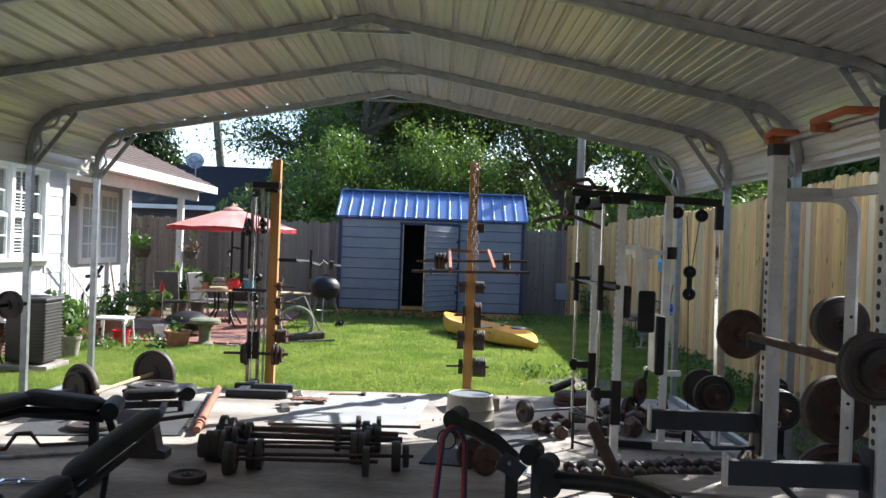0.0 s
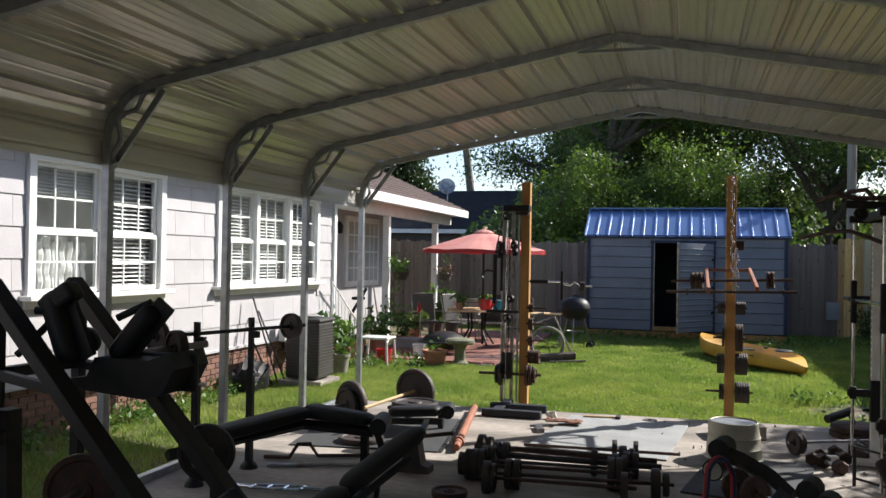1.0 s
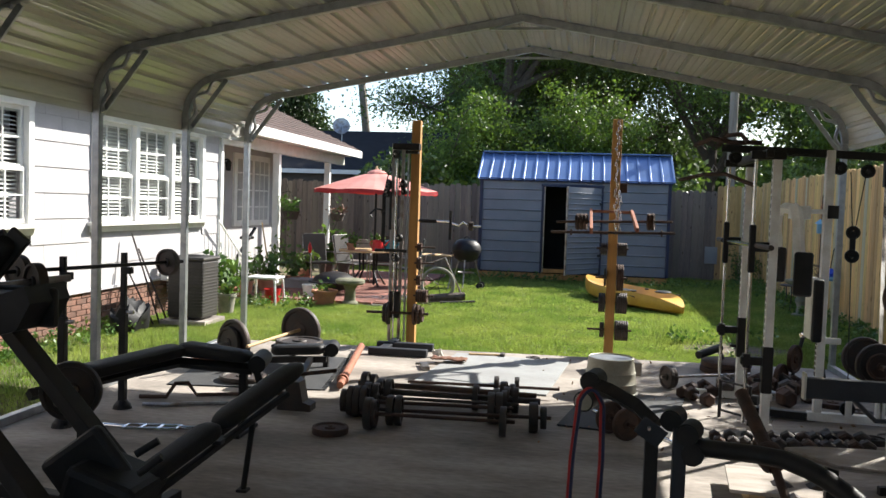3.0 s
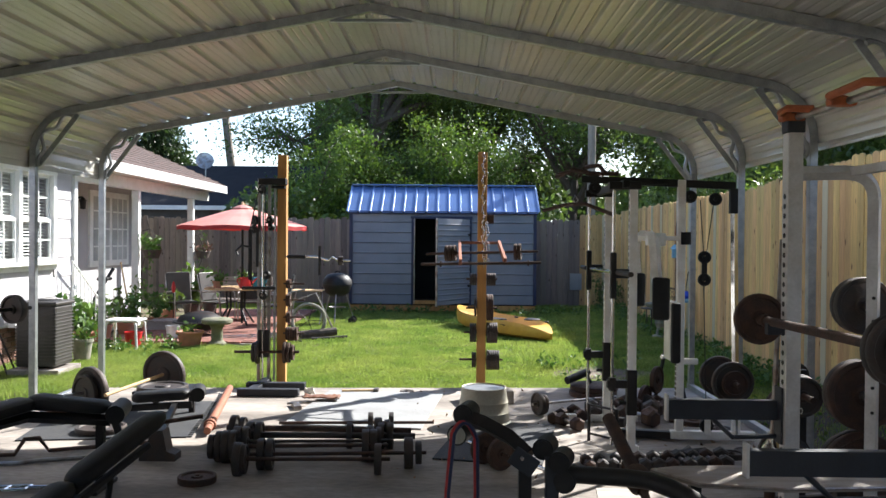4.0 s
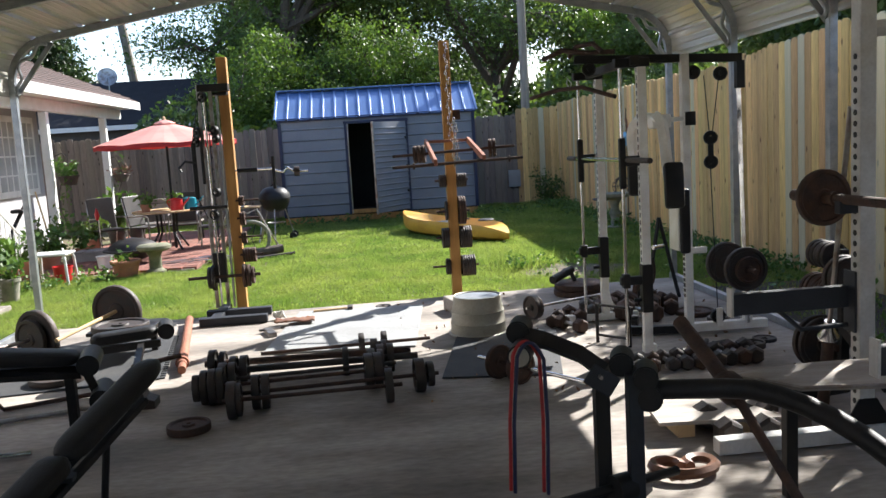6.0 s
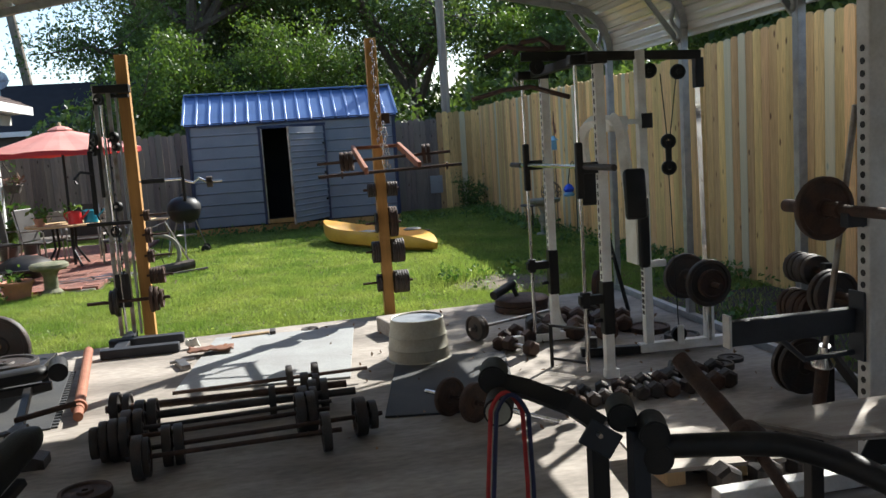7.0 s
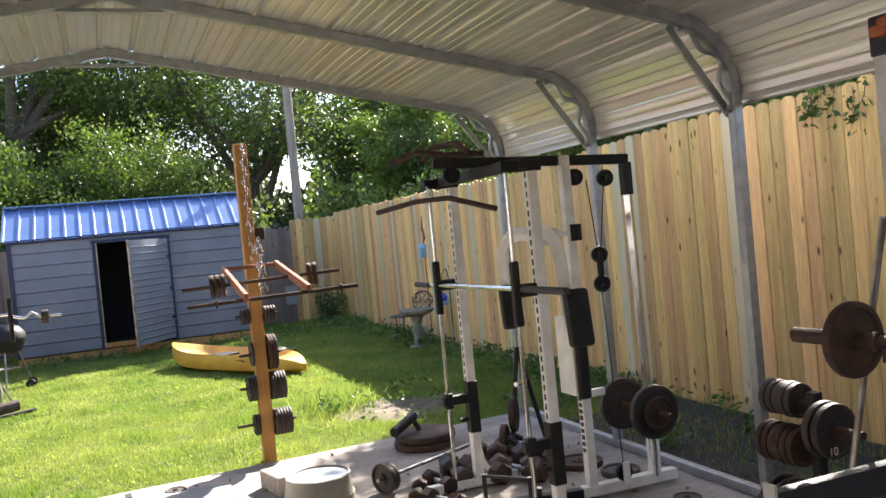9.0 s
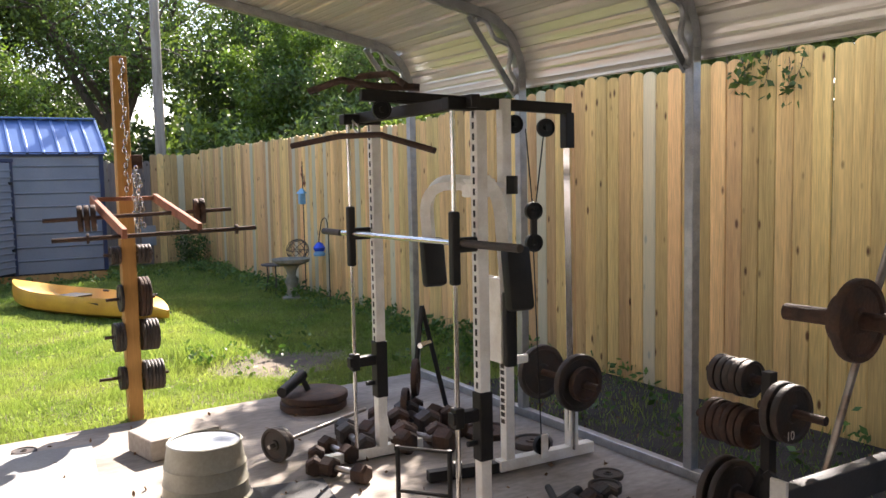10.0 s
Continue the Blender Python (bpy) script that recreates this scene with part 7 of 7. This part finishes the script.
for x, y, r, h, lf, sd_, lab in ((-4.78, 4.75, 0.15, 0.24, 0.55, 71, "spiky green plant in a clay pot by the steps"), (-4.7, 5.9, 0.13, 0.22, 0.5, 72, "leggy plant in a clay pot beside the column"), (-4.6, 9.0, 0.16, 0.3, 0.5, 73, "dense plant in a dark tub on the patio"), (-5.2, 3.1, 0.12, 0.2, 0.6, 74, "thin pale-stemmed plant against the wall")):
    potted("potted_plant", (x, y, GZ), r, h, "terracotta" if sd_ != 73 else "acgrey", lab, 130, lf, 0.22, sd_, "weed", 0.07)
gs = thing("garden_statue_stake", (-4.6, 6.6, GZ), "thin stake with a small red ornament among the pots", "ornament")
part("rod", R((0, 0, 0), (0, 0, 0.75), 0.008, 6), "blacksteel", gs)
part("ornament", L([(0, 0.6), (0.03, 0.64), (0.04, 0.72), (0.02, 0.8), (0, 0.84)], None, 12), "redplastic", gs, smooth=True)
bx = thing("wooden_crate", (-4.35, 5.6, GZ), "weathered low wooden crate on the pavers", "crate")
for k in range(4):
    part("slat", B((-0.24 + 0.16 * k, 0, 0.2), (0.14, 0.5, 0.02), 0.004), "ply", bx)
for y in (-0.23, 0.23):
    part("side", B((0, y, 0.1), (0.62, 0.02, 0.18), 0.004), "ply", bx)
bn_ = thing("patio_bench", (-3.6, 8.0, GZ), "pale slatted bench behind the patio table", "bench")
for k in range(3):
    part("slat", B((0, 0.0 + 0.03 * k, 0.62 + 0.1 * k), (1.1, 0.025, 0.08), 0.006), "ply", bn_)
    part("seat_slat", B((0, -0.36 + 0.13 * k, 0.42), (1.1, 0.11, 0.025), 0.006), "ply", bn_)
for x in (-0.5, 0.5):
    part("leg", TU([(x, -0.38, 0), (x, -0.36, 0.41), (x, -0.02, 0.41), (x, 0.06, 0.86)], 0.018), "blacksteel", bn_)
    part("leg", R((x, -0.02, 0.41), (x, 0.04, 0), 0.018), "blacksteel", bn_)
stl = thing("white_stool", (-4.25, 3.35, GZ), "white plastic outdoor side table", "side table")
part("top", B((0, 0, 0.42), (0.5, 0.42, 0.035), 0.016), "plastic", stl)
for x, y in ((-0.22, -0.18), (0.22, -0.18), (-0.22, 0.18), (0.22, 0.18)):
    part("leg", TU([(x * 0.9, y * 0.9, 0.41), (x, y, 0.36), (x * 1.1, y * 1.1, 0)], 0.02), "plastic", stl)


def pail(loc, m, label, r=0.13, h=0.24):
    p = thing("bucket", loc, label, "bucket")
    part("body", L([(0, 0), (r * 0.8, 0), (r, h), (r * 1.05, h), (r * 1.05, h - 0.02), (r * 0.97, h - 0.02), (r * 0.78, 0.012), (0, 0.012)], None, 26), m, p, smooth=True)
    part("handle", TU(arc((-r, 0, h - 0.02), (0, -0.22, h * 0.5), (r, 0, h - 0.02)), 0.004, 5), "dullsteel", p)


pail((-4.15, 3.4, GZ), "redplastic", "bright red plastic bucket on the patio edge")
pail((-3.85, 4.35, GZ), "plastic", "white plastic tub on the patio")
cd = thing("porch_clutter", (-5.45, 5.2, GZ), "dark exercise bike stored by the porch wall", "exercise bike")
part("frame", TU([(0, -0.4, 0.05), (0, -0.1, 0.6), (0, 0.3, 0.85), (0.1, 0.45, 1.1)], 0.03), "blacksteel", cd)
part("wheel", L(weight_disc(0.25, 0.05), aim((0, -0.2, 0.3), (1, 0, 0))), "blacksteel", cd)
part("seat", B((0, 0.3, 0.92), (0.2, 0.25, 0.06), 0.03), "vinyl", cd)
part("stand", B((0, 0, 0.02), (0.4, 0.9, 0.04), 0.01), "blacksteel", cd)
rl_ = thing("step_railing", (-5.4, 3.95, GZ), "white wrought iron step railing", "railing")
part("handrail", TU([(0.4, -0.72, 1.3), (0.4, 0.42, 0.56)], 0.016), "white", rl_)
for k in range(9):
    u = k / 8
    part("baluster", R((0.4, -0.7 + 1.1 * u, 0.02), (0.4, -0.7 + 1.1 * u, 1.29 - 0.72 * u), 0.009, 6), "white", rl_)
steps = thing("porch_step", (-5.7, 4.4, GZ), "low concrete porch steps", "steps")
part("step", B((0, 0, 0.1), (0.8, 1.1, 0.2), 0.01), "concrete", steps)
part("step", B((-0.2, 0, 0.28), (0.45, 1.1, 0.16), 0.01), "concrete", steps)
sv = thing("snow_shovel", (-5.2, 5.75, GZ), "white handled scoop leaning by the plants", "shovel")
part("handle", R((0.1, 0, 0.3), (-0.1, 0.1, 1.2), 0.014), "lumber", sv)
part("scoop", B((0.16, 0, 0.2), (0.03, 0.2, 0.3), 0.012, Euler((0, 0.5, 0)).to_matrix()), "plastic", sv)
hz_ = thing("garden_hose", (-2.65, 4.7, GZ), "tangled pale garden hose and sticks on the pavers", "hose")
g = np.random.default_rng(9)
pts = [(0.75 * math.cos(a * 0.9) * (0.5 + 0.4 * math.sin(a * 0.37)) + 0.1 * math.sin(a * 2.3), 0.4 * math.sin(a) * (0.6 + 0.3 * math.cos(a * 0.53)), 0.035 + 0.02 * math.sin(a * 1.7)) for a in np.linspace(0, 26, 150)]
part("hose", TU(pts, 0.014, 6), "dullsteel", hz_)
for k in range(14):
    a, p = g.uniform(0, 6.28), g.uniform(-0.8, 0.8, 2)
    part("stick", R((p[0], p[1] * 0.6, 0.03), (p[0] + 0.4 * math.cos(a), p[1] * 0.6 + 0.3 * math.sin(a), 0.05), 0.009, 6), "bark", hz_)
# grill
gr = thing("kettle_grill", (-1.62, 7.3, GZ), "black kettle charcoal grill on metal legs", "grill")
part("bowl", L([(0, 0.52), (0.12, 0.53), (0.23, 0.6), (0.285, 0.74), (0.285, 0.76)], None, 30), "blacksteel", gr, smooth=True)
part("lid", L([(0.29, 0.765), (0.28, 0.85), (0.2, 0.95), (0.1, 0.985), (0, 0.99)], None, 30), "blacksteel", gr, smooth=True)
part("lid_handle", TU(arc((-0.06, 0, 0.985), (0, 0, 1.06), (0.06, 0, 0.985)), 0.012), "blacksteel", gr)
for k in range(3):
    a = 0.5 + k * 2.1
    part("leg", R((0.18 * math.cos(a), 0.18 * math.sin(a), 0.58), (0.36 * math.cos(a), 0.36 * math.sin(a), 0.03), 0.013), "dullsteel", gr)
for s in (-1, 1):
    part("wheel", L(weight_disc(0.07, 0.03), aim((0.3, s * 0.15, 0.07), (0, 1, 0)), 18), "vinyl", gr)
part("ash_catcher", L([(0, 0.3), (0.16, 0.31), (0.17, 0.33)], None, 24), "dullsteel", gr)
sh = thing("grill_shelf", (-2.15, 7.0, GZ), "small slatted wooden shelf on metal legs", "side table")
for k in range(5):
    part("slat", B((0, -0.2 + 0.1 * k, 0.66), (0.6, 0.08, 0.02), 0.004), "lumber", sh)
for x in (-0.25, 0.25):
    part("leg", TU([(x, -0.2, 0.65), (x * 1.15, 0, 0.3), (x, 0.2, 0)], 0.012), "dullsteel", sh)
    part("leg", TU([(x, 0.2, 0.65), (x * 1.15, 0, 0.3), (x, -0.2, 0)], 0.012), "dullsteel", sh)
# old wheel and scrap
wl = thing("wheelbarrow_frame", (-1.75, 4.75, GZ), "old tyre and tangled scrap frame in the grass", "scrap")
ring = [(0.27 * math.cos(a), 0.02 * math.sin(3 * a), 0.3 + 0.27 * math.sin(a)) for a in np.linspace(0, 6.283, 30)]
part("tyre", TU(ring, 0.03, 8), "stone", wl, "pale dusty tyre", True)
for k in range(5):
    a = k * 1.256
    part("spoke", R((0, 0, 0.3), (0.27 * math.cos(a), 0, 0.3 + 0.27 * math.sin(a)), 0.006, 5), "iron", wl)
part("frame_tube", TU([(-0.5, 0.3, 0.05), (-0.3, 0.2, 0.6), (0.1, 0.1, 0.75), (0.4, 0.2, 0.1)], 0.016), "dullsteel", wl)
part("frame_tube", TU([(-0.6, 0.0, 0.05), (-0.35, 0.1, 0.75), (-0.1, 0.2, 0.8)], 0.016), "dullsteel", wl)
part("scrap_log", R((-0.1, -0.2, 0.08), (0.45, 0.05, 0.12), 0.07, 10), "bark", wl)
part("scrap_bar", R((0.1, -0.3, 0.03), (0.65, -0.1, 0.05), 0.025, 8), "iron", wl)

# kayak
ky = thing("kayak", (1.49, 5.88, GZ), "yellow sit-on-top plastic kayak lying in the grass", "kayak", -62.0)
bm = bmesh.new()
n, m_ = 26, 14
Lk, Wk = 3.15, 0.76
rings = []
for i in range(n + 1):
    u = i / n
    s = 2 * u - 1
    w = Wk / 2 * max(0.02, (1 - abs(s) ** 2.6)) ** 0.75
    keel = 0.1 * abs(s) ** 4 if s < 0 else 0.05 * s ** 4
    deck = 0.29 + 0.1 * abs(s) ** 3 if s < 0 else 0.29 - 0.14 * s ** 5
    well = 0.13 * max(0.0, 1 - abs(s / 0.72) ** 6)
    ring = []
    for k in range(m_):
        a = 2 * math.pi * k / m_
        y, z = w * math.cos(a), math.sin(a)
        if z >= 0:
            zz = deck - (well if abs(math.cos(a)) < 0.75 else 0.0)
            if abs(math.cos(a)) > 0.99:
                zz = (deck + keel) / 2 + 0.05
        else:
            zz = keel + (deck - keel) * 0.5 * (1 + z) ** 1.2
        ring.append(bm.verts.new((Lk / 2 * s, y, zz)))
    rings.append(ring)
for a, b in zip(rings, rings[1:]):
    for k in range(m_):
        bm.faces.new((a[k], a[(k + 1) % m_], b[(k + 1) % m_], b[k]))
bm.faces.new(rings[0][::-1])
bm.faces.new(rings[-1])
hull = part("hull", bm, "yellow", ky, smooth=True)
for x in (-0.95, 0.0, 0.95):
    part("cleat", B((x, 0.33, 0.27), (0.12, 0.03, 0.03), 0.01), "blacksteel", ky)
part("seat_pad", B((-0.3, 0, 0.225), (0.36, 0.4, 0.03), 0.012), "vinyl", ky)
part("hatch", L([(0, 0.3), (0.13, 0.3), (0.14, 0.315), (0.1, 0.33), (0, 0.33)], Matrix.Translation((1.0, 0, 0.02)), 22), "blacksteel", ky)
part("logo", B((0.55, -0.34, 0.2), (0.3, 0.004, 0.06), 0.0, Euler((0.35, 0, 0)).to_matrix()), "rust", ky)

# garden ornaments by the fence
bbth = thing("bird_bath", (4.2, 5.35, GZ), "weathered cast-stone bird bath", "bird bath")
part("pedestal", L([(0, 0), (0.14, 0), (0.14, 0.04), (0.08, 0.08), (0.06, 0.16), (0.1, 0.26), (0.06, 0.36), (0.08, 0.44), (0.12, 0.5), (0, 0.5)], None, 24), "stone", bbth, smooth=True)
part("basin", L([(0, 0.5), (0.14, 0.5), (0.26, 0.55), (0.28, 0.6), (0.26, 0.6), (0.2, 0.56), (0, 0.54)], None, 30), "stone", bbth, smooth=True)
it = thing("iron_table", (4.28, 6.1, GZ), "small black wrought iron plant table", "table")
part("top", L([(0, 0.44), (0.25, 0.44), (0.26, 0.45), (0.25, 0.46), (0, 0.46)], None, 24), "iron", it)
for k in range(3):
    a = k * 2.09
    part("leg", TU([(0.22 * math.cos(a), 0.22 * math.sin(a), 0.44), (0.2 * math.cos(a), 0.2 * math.sin(a), 0.25), (0.26 * math.cos(a), 0.26 * math.sin(a), 0)], 0.01), "iron", it)
tw = thing("wire_sphere", (4.45, 5.7, 0.5), "round tangle of bare twigs on the iron table", "wreath")
for k in range(9):
    ax = Euler((k * 0.7, k * 1.1, k)).to_matrix()
    part("twig", TU([tuple(ax @ Vector((0.17 * math.cos(a), 0.17 * math.sin(a), 0)) + Vector((0, 0, 0.12))) for a in np.linspace(0, 6.283, 18)], 0.005, 5), "bark", tw)
hk = thing("shepherd_hook", (4.6, 4.9, GZ), "black shepherd hook holding a blue feeder", "hook")
part("rod", TU([(0, 0, 0), (0, 0, 0.95)] + arc((0, 0, 0.95), (0.0, 0.02, 1.3), (0.0, 0.24, 1.12), 10) + [(0, 0.34, 0.88), (0, 0.36, 0.8), (0, 0.32, 0.78)], 0.008, 6), "blacksteel", hk)
fd = thing("bird_feeder", (4.6, 5.24, 0.48), "cobalt blue hanging bird feeder", "feeder")
part("reservoir", L([(0, 0.16), (0.07, 0.15), (0.09, 0.2), (0.05, 0.26), (0.02, 0.28), (0, 0.28)], None, 20), "skyblue", fd, smooth=True)
part("tray", L([(0, 0.08), (0.08, 0.08), (0.09, 0.11), (0.06, 0.15), (0, 0.15)], None, 20), "paleblue", fd, smooth=True)
part("hanger", R((0, 0, 0.28), (0, 0, 0.36), 0.004, 5), "blacksteel", fd)
ws = thing("garden_stake", (4.5, 5.55, GZ), "thin garden stake with rusty arrows and a pale blue lantern", "ornament")
part("rod", R((0, 0, 0), (0, 0, 2.0), 0.007, 6), "iron", ws)
part("lantern", B((-0.02, 0, 1.45), (0.09, 0.09, 0.16), 0.012), "paleblue", ws)
part("lantern_roof", L([(0.09, 0), (0.02, 0.07), (0, 0.08)], Matrix.Translation((-0.02, 0, 1.53)), 4), "paleblue", ws)
for z, y in ((1.85, 0.02), (1.72, -0.06)):
    part("arrow", L([(0.0, -0.1), (0.025, -0.03), (0.01, -0.02), (0.01, 0.06), (0, 0.1)], Matrix.Translation((0, y, z)), 6), "redrust", ws)
fs = thing("fence_plaque", (3.75, 12.3, 0.55), "small pale plaque hung on the back fence", "plaque")
part("plate", B((0, 0, 0), (0.3, 0.02, 0.42), 0.008), "greymat", fs)
sh2 = thing("fence_shrub", (4.4, 11.6, GZ), "small shrub in the fence corner", "shrub")
g = np.random.default_rng(61)
bm = bmesh.new()
pts = []
for k in range(9):
    a = g.uniform(0, 6.28)
    pts += [tuple(p) for p in limb(bm, (0, 0, 0), (0.35 * math.cos(a), 0.35 * math.sin(a), g.uniform(0.4, 0.8)), 5, 0.01, g)[1:]]
part("stems", bm, "bark", sh2)
c = np.repeat(np.array(pts), 24, 0)
cards("foliage", c + g.normal(0, 0.09, c.shape), g.uniform(0.02, 0.05, len(c)), "leaf", g, sh2)

# ---- pieces of walls and fences ----
def picket_mesh(name, w, h, t, mat):
    """A picket with rounded shoulders and eased front edges."""
    k = w * 0.34
    crest = [(math.cos(a) * w / 2, h - k + math.sin(a) * k) for a in np.linspace(0, math.pi, 9)]
    bm = PR([(-w / 2, 0), (w / 2, 0)] + crest, "x", -t / 2, t / 2)
    front = [e for e in bm.edges if all(v.co.x < -t / 2 + 1e-5 for v in e.verts) and abs(e.verts[0].co.z - e.verts[1].co.z) > 0.3]
    bmesh.ops.bevel(bm, geom=front, offset=0.006, segments=1, affect="EDGES")
    return mesh_of(name, bm, mat)


rng = np.random.default_rng(3)
right_fence = thing("fence_right", (4.72, 0, GZ), "tall new pine privacy fence with rounded pickets", "fence", kind="structure")
pm = [picket_mesh("picket", 0.139, h, 0.022, "picket") for h in (2.54, 2.55, 2.57)]
y = -12.2
while y < 12.2:
    far = max(0.0, y) / 12.0
    drop = 0.14 * min(1.0, max(0.0, y + 0.2) / 2.6)
    shared("picket", pm[int(rng.integers(0, 3))], Matrix.Translation((0.15 * far + rng.normal(0, 0.003), y, -drop - rng.uniform(0, 0.015))) @ Matrix.Rotation(rng.normal(0, 0.0015), 4, "X") @ Matrix.Rotation(rng.normal(0, 0.012), 4, "Z"), right_fence)
    y += 0.1405
for z in (0.35, 1.25, 2.15):
    part("rail", T((0.035, -12.2, z), (0.185, 12.2, z), 0.04, 0.09), "lumber", right_fence)
for k in range(11):
    part("fence_post", B((0.1 + 0.006 * k, -12 + 2.4 * k, 1.2), (0.09, 0.09, 2.4)), "lumber", right_fence)

back_fence = thing("fence_back", (0, 12.35, 0.0), "weathered grey wooden privacy fence along the back", "fence", kind="structure")
om = [picket_mesh("picket", 0.1385, h, 0.016, "oldpicket") for h in (2.2, 2.22, 2.25)]
nm_ = picket_mesh("picket", 0.1385, 2.38, 0.016, "picket")
x = -13.0
n = 0
while x < 4.98:
    m = Matrix.Translation((x, rng.normal(0, 0.004), -0.1 - rng.uniform(0, 0.03))) @ Matrix.Rotation(math.pi / 2 + rng.normal(0, 0.004), 4, "Z")
    shared("picket", nm_ if x > 3.8 else om[n % 3], m, back_fence)
    x += 0.141
    n += 1
for z in (0.4, 1.2, 1.9):
    part("rail", T((-13, 0.04, z), (4.85, 0.04, z), 0.09, 0.04), "lumber", back_fence)

# shingles of the siding
EXPO, LEN = 0.283, 0.61
sm = {}
rows = int((2.8 - 0.44) / EXPO) + 1
for r_ in range(rows):
    z0 = 0.445 + r_ * EXPO
    z1 = min(z0 + EXPO, 2.82)
    y = Y0 + (0.3 if r_ % 2 else 0.0)
    while y < Y1:
        a, b = y, min(y + LEN, Y1)
        y += LEN
        if b < -9:
            continue
        spans = [(a, b)]
        for w0, w1, _ in WIN:
            if z1 > WZ0 and z0 < WZ1:
                spans = [q for s0, s1 in spans for q in ((s0, min(s1, w0)), (max(s0, w1), s1)) if q[1] - q[0] > 0.01]
        for s0, s1 in spans:
            zz0, zz1 = z0, z1
            key = (round(s1 - s0, 3), round(zz1 - zz0, 3))
            if key not in sm:
                w, h = key
                sm[key] = mesh_of("siding_shingle", PR([(0.0, 0.0), (0.0, h), (0.008, h), (0.02, 0.004), (0.02, 0.0)], "y", 0.002, w - 0.002), "siding")
            shared("siding_shingle", sm[key], Matrix.Translation((-0.02, s0, zz0)), house)

# bricks of the foundation
bm_ = mesh_of("brick", B((0, 0, 0), (0.03, 0.197, 0.058), 0.004), "brick")
for r_ in range(7):
    y = -7.4 + (0.105 if r_ % 2 else 0)
    while y < Y1 - 0.1:
        shared("brick", bm_, Matrix.Translation((-0.033, y, -0.03 + r_ * 0.068)), house)
        y += 0.21

# pavers of the patio
patio = thing("patio", (-4.9, 3.8, GZ), "patio of worn red brick pavers", "patio", kind="structure")
part("bed", B((1.2, 3.2, 0.01), (2.45, 6.4, 0.03)), "mortar", patio)
pv = mesh_of("paver", B((0, 0, 0), (0.2, 0.098, 0.05), 0.005), "patio")
pv2 = mesh_of("paver", B((0, 0, 0), (0.2, 0.4, 0.05), 0.005), "patio")
for i in range(12):
    for j in range(22):
        shared("paver", pv, Matrix.Translation((0.1 + i * 0.205, 0.05 + j * 0.103 + (0.05 if i % 2 else 0), 0.03 + rng.normal(0, 0.002))), patio)
    for j in range(9):
        shared("paver", pv2, Matrix.Translation((0.1 + i * 0.205, 2.55 + j * 0.405 + (0.05 if i % 2 else 0), 0.03)), patio)
